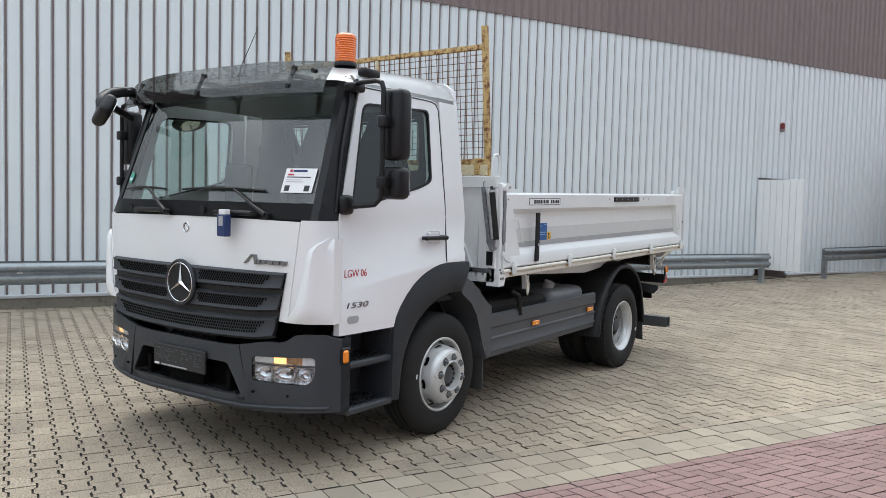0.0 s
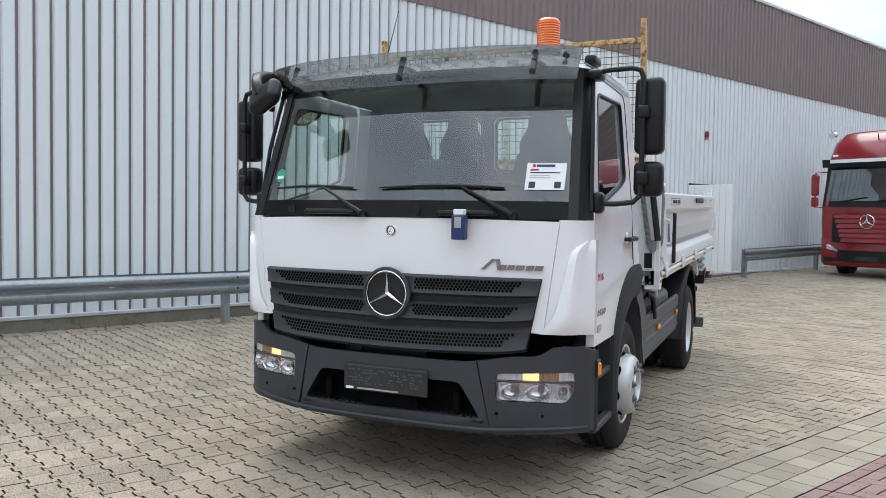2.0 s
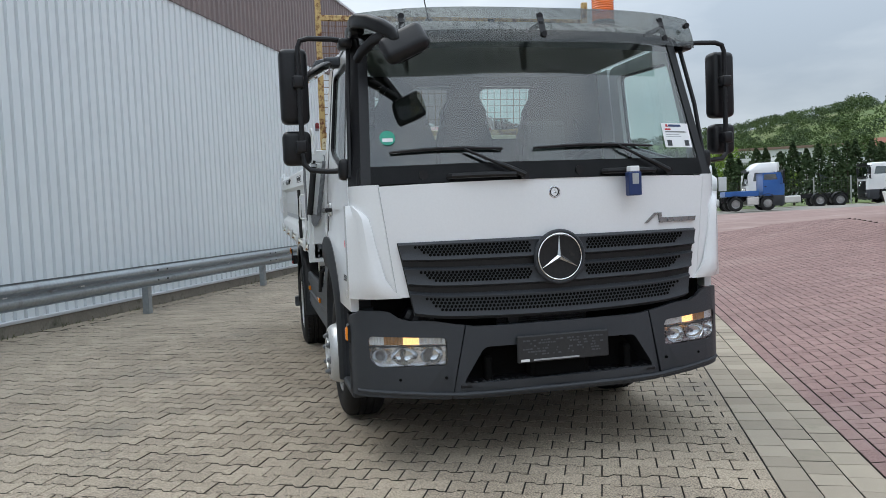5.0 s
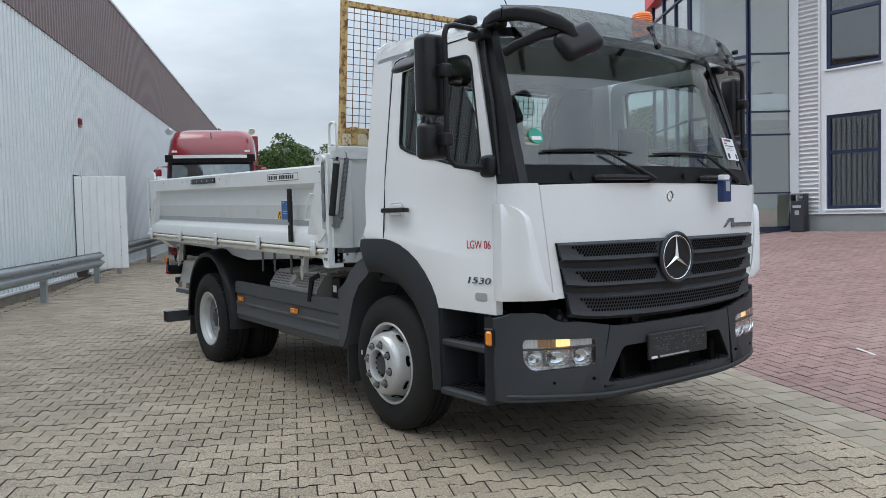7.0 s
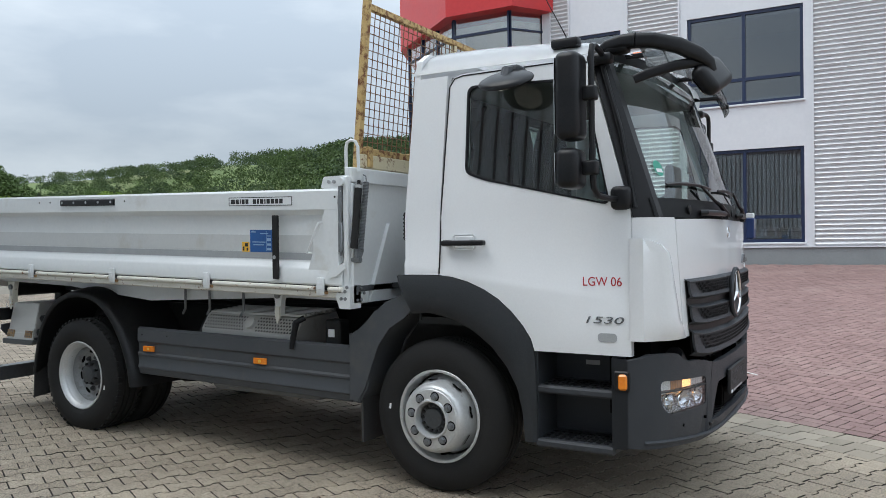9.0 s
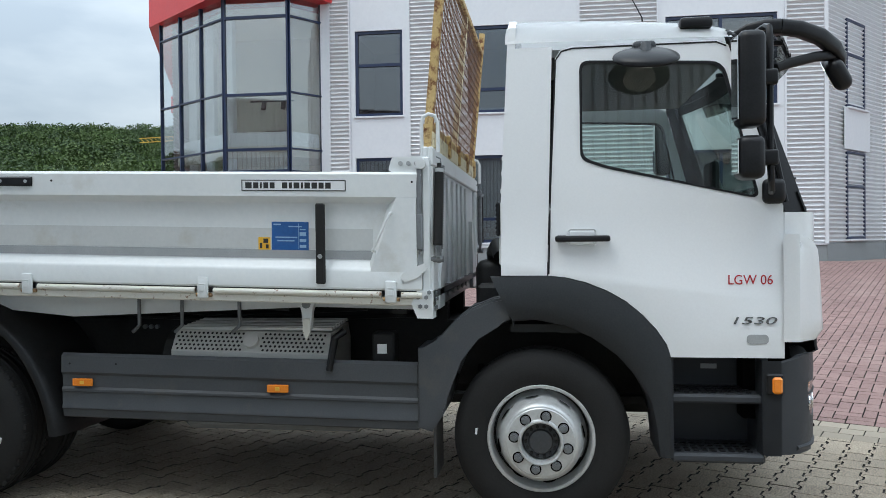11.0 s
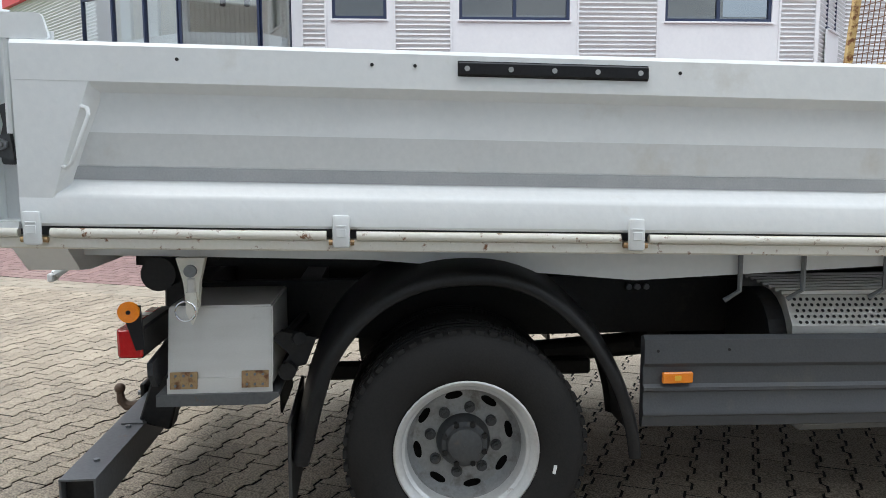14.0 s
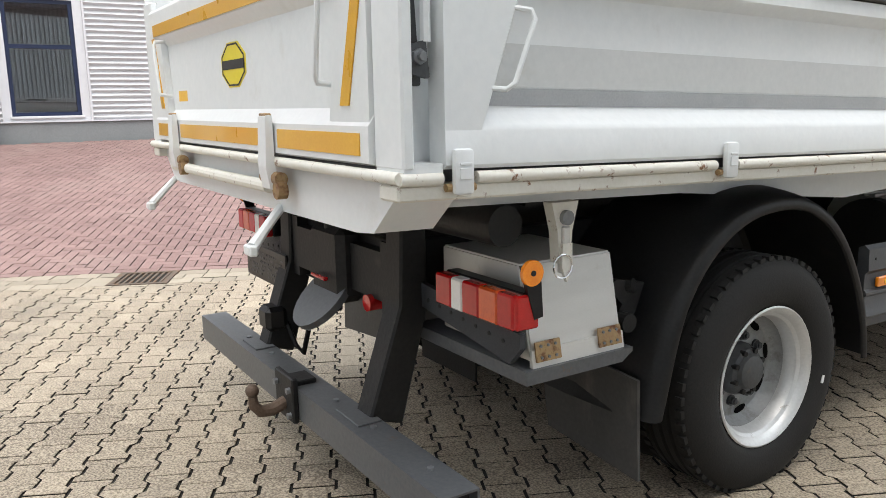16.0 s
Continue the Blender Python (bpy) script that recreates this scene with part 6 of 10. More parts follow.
part("holder_mark", boxed(-0.255, -0.205, -1.4775, -1.475, 0.565, 0.579), PAPER, plate_f)

# ---- steps, wheel arches ----
ARCH_IN = [(0.135, 1.045), (0.02, 1.052), (-0.13, 1.022), (-0.26, 0.962), (-0.38, 0.875), (-0.465, 0.775), (-0.53, 0.655), (-0.560, 0.52), (-0.572, 0.385)]
ARCH_OUT = [(0.245, 1.268), (0.10, 1.272)] + [(y, z) for y, z in reversed(ARCH_D)] + [(-0.638, 0.80), (-0.642, 0.60), (-0.645, 0.385)]
REAR_ARCH = [(0.13, 1.172), (0.235, 1.150), (0.345, 1.105), (0.42, 1.045), (0.48, 0.982), (0.53, 0.925), (0.565, 0.908), (0.62, 0.902), (0.622, 0.495), (0.55, 0.475), (0.485, 0.575), (0.455, 0.727), (0.405, 0.85), (0.31, 0.952), (0.22, 1.02), (0.14, 1.055)]
for s in (-1, 1):
    arch = new("front_wheel_arch")
    arch.parent = truck
    # face of the arch, bulging a little
    n = 30

    def along(line, t):
        d = [0.0]
        for p, q in zip(line, line[1:]):
            d.append(d[-1] + math.dist(p, q))
        v = t * d[-1]
        for i in range(len(line) - 1):
            if v <= d[i + 1] + 1e-9:
                f = (v - d[i]) / max(1e-9, d[i + 1] - d[i])
                return (line[i][0] + f * (line[i + 1][0] - line[i][0]), line[i][1] + f * (line[i + 1][1] - line[i][1]))
        return line[-1]

    bm = bmesh.new()
    rows = []
    for i in range(n + 1):
        o, q = along(ARCH_OUT, i / n), along(ARCH_IN, i / n)
        row = [bm.verts.new((s * 1.118, o[0], o[1]))]
        for f, x in ((0.02, 1.140), (0.25, 1.160), (0.62, 1.163), (0.93, 1.150), (1.0, 1.135)):
            row.append(bm.verts.new((s * x, o[0] + (q[0] - o[0]) * f, o[1] + (q[1] - o[1]) * f)))
        row.append(bm.verts.new((s * 0.80, q[0], q[1])))
        rows.append(row)
    for a, b in zip(rows, rows[1:]):
        for j in range(len(a) - 1):
            bm.faces.new((a[j], a[j + 1], b[j + 1], b[j]))
    bmesh.ops.solidify(bm, geom=bm.faces[:], thickness=0.008)
    part("arch_panel", bm, PALERP, arch, smooth=True)
    bm = prism(bmesh.new(), REAR_ARCH, "x", s * 0.80, s * 1.125)
    bmesh.ops.bevel(bm, geom=[e for e in bm.edges if abs(e.verts[0].co.x - e.verts[1].co.x) < 0.001], offset=0.012, segments=2, affect="EDGES")
    part("rear_guard", bm, PALERP, arch, smooth=True)
    for x in (0.90, 0.97, 1.04):
        part("guard_rib", tube(bmesh.new(), [(s * x, y, z + 0.002) for y, z in REAR_ARCH[:6]], 0.007, 6), PALERP, arch)
    # rubber flap behind the wheel
    part("flap", boxed(min(s * 0.85, s * 1.10), max(s * 0.85, s * 1.10), 0.53, 0.545, 0.235, 0.56), FLAPRUB, arch, "worn rubber spray flap")
    steps = new("entry_steps")
    steps.parent = truck
    bm = boxed(min(s * 0.80, s * 0.86), max(s * 0.80, s * 0.86), -1.06, -0.60, 0.40, 0.90)
    box(bm, min(s * 0.82, s * 1.12), max(s * 0.82, s * 1.12), -1.085, -1.055, 0.40, 0.88)
    box(bm, min(s * 0.82, s * 1.12), max(s * 0.82, s * 1.12), -0.645, -0.615, 0.40, 0.875)
    part("step_well", bm, PLASTIC, steps)
    for z, x1 in ((0.69, 1.125), (0.405, 1.140)):
        bm = boxed(min(s * 0.84, s * x1), max(s * 0.84, s * x1), -1.07, -0.63, z - 0.045, z, 0.012)
        part("tread", bm, PLASTIC, steps)
        bm = bmesh.new()
        for i in range(9):
            for j in range(4):
                x = x1 - 0.045 - 0.05 * j
                y = -1.02 + 0.042 * i
                box(bm, min(s * x, s * (x - 0.03)), max(s * x, s * (x - 0.03)), y, y + 0.026, z, z + 0.006)
        tagged(part("tread_studs", bm, BLACKP, steps, "black non-slip studs"), kind="stuff")
    part("step_label", boxed(min(s * 0.862, s * 0.864), max(s * 0.862, s * 0.864), -0.90, -0.82, 0.775, 0.80), TAPE_GREY, steps, "small pale print")

# ---- mirrors ----
def rounded_box(x0, x1, y0, y1, z0, z1, r=0.03):
    return boxed(x0, x1, y0, y1, z0, z1, r, seg=3)


for s in (-1, 1):
    mir = new("door_mirror")
    mir.parent = truck
    bm = tube(bmesh.new(), [(s * 1.05, -1.00, 2.405), (s * 1.16, -1.02, 2.415), (s * 1.29, -1.035, 2.415), (s * 1.335, -1.04, 2.40), (s * 1.35, -1.04, 2.36), (s * 1.35, -1.04, 2.16), (s * 1.35, -1.04, 1.80), (s * 1.345, -1.045, 1.71), (s * 1.31, -1.055, 1.675), (s * 1.22, -1.08, 1.665), (s * 1.12, -1.105, 1.665)], 0.0155, 10)
    part("arm", bm, BLACKP, mir, smooth=True)
    bm = rounded_box(min(s * 1.04, s * 1.12), max(s * 1.04, s * 1.12), -1.06, -0.93, 2.365, 2.42, 0.02)
    part("upper_mount", bm, BLACKP, mir, smooth=True)
    bm = rounded_box(min(s * 1.10, s * 1.165), max(s * 1.10, s * 1.165), -1.165, -1.06, 1.61, 1.73, 0.028)
    part("lower_mount", bm, BLACKP, mir, smooth=True)
    bm = rounded_box(min(s * 1.295, s * 1.455), max(s * 1.295, s * 1.455), -1.005, -0.885, 1.945, 2.37, 0.035)
    housing = part("housing", bm, BLACKP, mir, "dark mirror housing", smooth=True)
    part("mirror_glass", boxed(min(s * 1.315, s * 1.438), max(s * 1.315, s * 1.438), -0.884, -0.880, 1.975, 2.345, 0.001), MIRRORGLASS, mir)
    bm = rounded_box(min(s * 1.295, s * 1.455), max(s * 1.295, s * 1.455), -1.0, -0.885, 1.71, 1.905, 0.035)
    part("wide_angle_housing", bm, BLACKP, mir, smooth=True)
    part("wide_angle_glass", boxed(min(s * 1.315, s * 1.438), max(s * 1.315, s * 1.438), -0.884, -0.880, 1.735, 1.885, 0.001), MIRRORGLASS, mir)
    for z in (2.17, 1.81):
        bm = rounded_box(min(s * 1.325, s * 1.385), max(s * 1.325, s * 1.385), -1.07, -0.99, z - 0.035, z + 0.035, 0.012)
        part("clamp", bm, BLACKP, mir, smooth=True)
# kerb mirror over the passenger window and front mirror on its arms
kerb = new("kerb_mirror")
kerb.parent = truck
bm = ball(bmesh.new(), (0, 0, 0), 0.115, 24, (1.0, 1.38, 0.32))
for v in bm.verts:
    if v.co.z < -0.012:
        v.co.z = -0.012 + (v.co.z + 0.012) * 0.35
bmesh.ops.transform(bm, matrix=pose(-1.205, -0.515, 2.315, 0, -32, 0), verts=bm.verts[:])
part("hood", bm, BLACKP, kerb, smooth=True)
bm = rounded_box(-1.16, -1.05, -0.57, -0.46, 2.35, 2.41, 0.02)
tube(bm, [(-1.12, -0.515, 2.385), (-1.19, -0.515, 2.37), (-1.225, -0.515, 2.30)], 0.03, 8)
part("mount", bm, PLASTIC, kerb, smooth=True)
bm = cyl(bmesh.new(), (0, 0, -0.018), (0, 0, -0.022), 0.082, 20)
bmesh.ops.transform(bm, matrix=pose(-1.205, -0.515, 2.315, 0, -32, 0), verts=bm.verts[:])
part("mirror_glass", bm, MIRRORGLASS, kerb)
front_m = new("front_mirror")
front_m.parent = truck


def blade(pts, sizes):
    """A moulded arm of flat, rounded section swept along pts; sizes: width and height at each."""
    bm = bmesh.new()
    rings = []
    for k, p in enumerate(pts):
        d = (Vector(pts[min(k + 1, len(pts) - 1)]) - Vector(pts[max(k - 1, 0)])).normalized()
        side = d.cross(Vector((0, 0, 1))).normalized()
        up = side.cross(d)
        w, h = sizes[k]
        ring = []
        for j in range(16):
            t = 2 * math.pi * (j + 0.5) / 16
            c, q = math.cos(t), math.sin(t)
            ring.append(bm.verts.new(Vector(p) + side * (math.copysign(abs(c) ** 0.55, c) * w / 2) + up * (math.copysign(abs(q) ** 0.55, q) * h / 2)))
        rings.append(ring)
    for r0, r1 in zip(rings, rings[1:]):
        for j in range(16):
            bm.faces.new((r0[j], r0[(j + 1) % 16], r1[(j + 1) % 16], r1[j]))
    bm.faces.new(rings[0][::-1])
    bm.faces.new(rings[-1])
    return bm


bm = blade([(-1.005, -0.96, 2.445), (-1.025, -1.02, 2.466), (-1.035, -1.10, 2.476), (-1.035, -1.17, 2.474)], [(0.05, 0.03), (0.07, 0.06), (0.075, 0.072), (0.074, 0.076)])
part("arm_root", bm, BLACKP, front_m, smooth=True)
bm = blade([(-1.035, -1.173, 2.474), (-1.028, -1.26, 2.462), (-0.99, -1.37, 2.430), (-0.935, -1.455, 2.385), (-0.895, -1.495, 2.345), (-0.875, -1.505, 2.305)], [(0.072, 0.074), (0.07, 0.076), (0.066, 0.078), (0.062, 0.076), (0.06, 0.066), (0.05, 0.05)])
part("upper_arm", bm, BLACKP, front_m, smooth=True)
bm = blade([(-1.035, -1.155, 2.275), (-1.02, -1.22, 2.300), (-0.975, -1.35, 2.335), (-0.905, -1.475, 2.355)], [(0.04, 0.046), (0.042, 0.05), (0.044, 0.05), (0.046, 0.05)])
part("lower_arm", bm, BLACKP, front_m, smooth=True)
HEAD = pose(-0.835, -1.500, 2.290, -28, -24, -12)
bm = boxed(-0.125, 0.125, -0.045, 0.045, -0.085, 0.085, 0.044, seg=5)
bmesh.ops.transform(bm, matrix=HEAD, verts=bm.verts[:])
part("head", bm, BLACKP, front_m, smooth=True)
bm = prism(bmesh.new(), rounded(-0.105, 0.105, -0.068, 0.068, 0.045), "y", 0.044, 0.047)
bmesh.ops.transform(bm, matrix=HEAD, verts=bm.verts[:])
part("mirror_glass", bm, MIRRORGLASS, front_m)
bm = rounded_box(-1.06, -0.98, -1.13, -1.01, 2.42, 2.49, 0.02)
part("mount", bm, BLACKP, front_m, smooth=True)

# ---- wipers, grab bars, beacon, aerial ----
def wiper(xp, xa, x0, x1, z_blade):
    w = new("wiper")
    w.parent = truck
    px = screen_pt(xp, 1.592, 0.012)
    bm = cyl(bmesh.new(), px, (px[0], px[1] - 0.03, px[2]), 0.022, 14)
    part("pivot", bm, BLACKP, w, smooth=True)
    a, b = Vector(screen_pt(xp, 1.595, 0.038)), Vector(screen_pt(xa, z_blade + 0.005, 0.030))
    bm = tube(bmesh.new(), [a, a.lerp(b, 0.35) - Vector((0, 0.01, 0)), a.lerp(b, 0.5), b], [0.017, 0.014, 0.009, 0.007], 8)
    part("arm", bm, BLACKP, w)
    bm = tube(bmesh.new(), [screen_pt(x0 + (x1 - x0) * i / 10, z_blade + 0.012 * math.sin(math.pi * i / 10), 0.014) for i in range(11)], [0.006 + 0.004 * math.sin(math.pi * i / 10) for i in range(11)], 6)
    part("blade", bm, BLACKP, w)


wiper(-0.18, -0.50, -0.90, -0.28, 1.745)
wiper(0.73, 0.42, -0.10, 0.66, 1.745)
for x0, x1 in ((-0.60, -0.22), (0.30, 0.64)):
    pts = [screen_pt(x0, 1.60, 0.008), screen_pt(x0 + 0.015, 1.602, 0.035), screen_pt((x0 + x1) / 2, 1.603, 0.038), screen_pt(x1 - 0.015, 1.602, 0.035), screen_pt(x1, 1.60, 0.008)]
    part("grab_bar", tube(bmesh.new(), pts, 0.016, 8), BLACKP, truck, smooth=True)
for x in (-0.73, 0.16):
    p = screen_pt(x, 1.615, 0.004)
    part("cowl_cap", cyl(bmesh.new(), p, (p[0], p[1] - 0.008, p[2]), 0.026, 16), BLACKP, truck)

beacon = new("beacon")
beacon.parent = truck


def upright_lathe(prof, c, n=28):
    bm = bmesh.new()
    rings = [[bm.verts.new((c[0] + r * math.cos(2 * math.pi * k / n), c[1] + r * math.sin(2 * math.pi * k / n), c[2] + h)) for k in range(n)] for h, r in prof]
    for a, b in zip(rings, rings[1:]):
        for k in range(n):
            bm.faces.new((a[k], a[(k + 1) % n], b[(k + 1) % n], b[k]))
    return bm


part("base", upright_lathe([(0.0, 0.078), (0.02, 0.078), (0.03, 0.072), (0.03, 0.001)], (0.695, -0.67, 2.60)), BLACKP, beacon, smooth=True)
prof = [(0.0, 0.073)]
for k in range(11):
    prof += [(0.006 + k * 0.015, 0.0735), (0.0135 + k * 0.015, 0.070)]
prof += [(0.172, 0.070), (0.186, 0.058), (0.194, 0.03), (0.196, 0.001)]
part("lens", upright_lathe(prof, (0.695, -0.67, 2.632)), BEACON_LENS, beacon, "ribbed orange beacon lens", smooth=True)
aerial = new("aerial")
aerial.parent = truck
bm = tube(bmesh.new(), [(-0.48, -0.59, 2.62), (-0.49, -0.58, 2.70), (-0.50, -0.40, 3.05)], [0.010, 0.004, 0.0022], 6)
part("rod", bm, BLACKP, aerial)
part("foot", ball(bmesh.new(), (-0.48, -0.59, 2.63), 0.025, 10), BLACKP, aerial)
bm = cyl(bmesh.new(), (-0.05, -0.55, 2.62), (-0.05, -0.55, 2.66), 0.018, 10)
part("stub_aerial", bm, BLACKP, truck)

# ---- cab interior ----
bm = boxed(-1.05, 1.05, -1.25, 0.15, 0.98, 1.02)
part("cab_floor", bm, INTERIOR, truck)
bm = bmesh.new()
pts = spline([(-1.25, 1.60), (-1.19, 1.655), (-1.05, 1.655), (-0.92, 1.58), (-0.88, 1.40), (-0.90, 1.05), (-1.22, 1.05)], 4)
prism(bm, pts, "x", -0.98, 0.98)
part("dashboard", bm, INTERIOR, truck, smooth=True)
bm = boxed(-0.03, 0.22, -1.10, -1.04, 1.60, 1.93, 0.03, seg=2)
part("centre_console", bm, INTERIOR, truck)
bm = boxed(-0.9, 0.9, -1.0, 0.10, 2.40, 2.44)
part("headliner", bm, HEADLINER, truck)
part("back_trim", plate([(-1.06, 1.0), (1.06, 1.0), (1.06, 1.6), (1.0, 2.42), (-1.0, 2.42), (-1.06, 1.6)], [rounded(0.05, 0.74, 1.93, 2.33, 0.05), rounded(-0.74, -0.05, 1.93, 2.33, 0.05)], lambda x, z: (x, 0.130 - max(0, z - 1.6) * 0.045, z), (0, 0.01, 0)), INTERIOR, truck)
for x, k in ((-0.60, 1.0), (-0.13, 0.82), (0.52, 1.0)):
    seat = new("seat")
    seat.parent = truck
    part("cushion", boxed(x - 0.24 * k, x + 0.24 * k, -0.62, -0.10, 1.30, 1.46, 0.06, seg=3), SEATCLOTH, seat, smooth=True)
    half = [(0.24, 1.42), (0.25, 1.70), (0.245, 1.92), (0.21, 2.03), (0.15, 2.10), (0.135, 2.20), (0.13, 2.28), (0.09, 2.325)]
    bm = prism(bmesh.new(), [(x + a * k, z) for a, z in half] + [(x - a * k, z) for a, z in reversed(half)], "y", -0.13, 0.01)
    bmesh.ops.bevel(bm, geom=[e for e in bm.edges if abs(e.verts[0].co.y - e.verts[1].co.y) < 0.001], offset=0.035, segments=2, affect="EDGES")
    part("backrest", bm, SEATCLOTH, seat, "dark cloth backrest with a moulded headrest", smooth=True)
    part("pedestal", boxed(x - 0.2 * k, x + 0.2 * k, -0.55, -0.12, 1.02, 1.30), INTERIOR, seat)
steer = new("steering_wheel")
steer.parent = truck
steer.matrix_basis = pose(0.55, -0.83, 1.66, -38, 0, 0)
ringpts = [(0.21 * math.cos(2 * math.pi * k / 28), 0.21 * math.sin(2 * math.pi * k / 28), 0) for k in range(29)]
part("rim", tube(bmesh.new(), ringpts, 0.016, 8), BLACKP, steer, smooth=True)
bm = boxed(-0.20, 0.20, -0.02, 0.02, -0.015, 0.005, 0.004)
cyl(bm, (0, 0, -0.03), (0, 0, 0.012), 0.07, 16)
cyl(bm, (0, 0, -0.03), (0, -0.02, -0.35), 0.035, 10)
part("hub", bm, INTERIOR, steer)

# ---- things stuck on the cab ----
tag = new("key_box")
tag.parent = truck
part("box", boxed(0.415, 0.495, -1.505, -1.455, 1.455, 1.590, 0.006), BLUE_BOX, tag, "dark blue plastic key box")
part("hook", boxed(0.425, 0.485, -1.50, -1.455, 1.590, 1.622, 0.004), PAPER, tag, "white hanging clip")
part("window", boxed(0.436, 0.475, -1.5065, -1.504, 1.52, 1.58, 0.0005), TAPE_GREY, tag)
sheet = new("price_sheet")
sheet.parent = truck


def on_screen(x0, x1, z0, z1, lift):
    bm = bmesh.new()
    n = 6
    cols = [[bm.verts.new(screen_pt(x0 + (x1 - x0) * i / n, z, lift)) for z in (z0, (z0 + z1) / 2, z1)] for i in range(n + 1)]
    for a, b in zip(cols, cols[1:]):
        for j in range(2):
            bm.faces.new((a[j], b[j], b[j + 1], a[j + 1]))
    return bm


part("paper", on_screen(0.765, 0.975, 1.735, 1.885, 0.003), PAPER, sheet, "white printed sheet in the windscreen")
part("red_mark", on_screen(0.795, 0.812, 1.862, 1.878, 0.0045), RED_INK, sheet)
part("blue_bar", on_screen(0.817, 0.915, 1.863, 1.877, 0.0045), BLUE_BOX, sheet)
part("red_bar", on_screen(0.785, 0.83, 1.842, 1.852, 0.0045), RED_INK, sheet)
part("text_bar", on_screen(0.785, 0.945, 1.828, 1.834, 0.0045), INK, sheet)
part("text_bar", on_screen(0.785, 0.89, 1.812, 1.816, 0.0045), TAPE_GREY, sheet)
part("text_bar", on_screen(0.785, 0.90, 1.800, 1.804, 0.0045), TAPE_GREY, sheet)
part("corner_square", on_screen(0.785, 0.82, 1.745, 1.78, 0.0045), PLASTIC, sheet)
part("corner_square", on_screen(0.92, 0.955, 1.745, 1.78, 0.0045), PLASTIC, sheet)
p = screen_pt(-0.90, 1.83, 0.003)
bm = bmesh.new()
bm.faces.new([bm.verts.new(screen_pt(-0.90 + 0.042 * math.cos(a), 1.83 + 0.042 * math.sin(a), 0.003)) for a in [2 * math.pi * k / 20 for k in range(20)]])
stick = part("emission_sticker", bm, GREEN_STICKER, truck, "round green sticker in the windscreen")
part("sticker_bar", on_screen(-0.928, -0.872, 1.808, 1.828, 0.0045), PAPER, stick)

# ---- tipper body: rises slightly towards the rear ----
body = new("tipper_body")
body.parent = truck


def tip(bm):
    for v in bm.verts:
        v.co.z += 0.024 * (v.co.y - 2.0)
    return bm


def bpart(name, bm, material, label="", smooth=False, parent=None):
    return part(name, tip(bm), material, parent or body, label, smooth)


Y0, Y1 = 0.575, 4.715
PROFILE = [(1.228, 1.235), (1.2375, 1.245), (1.2375, 1.325), (1.228, 1.342), (1.196, 1.368), (1.190, 1.385), (1.190, 1.645), (1.196, 1.668), (1.228, 1.690), (1.2375, 1.700), (1.2375, 1.812), (1.228, 1.825), (1.180, 1.825), (1.165, 1.80), (1.165, 1.235)]
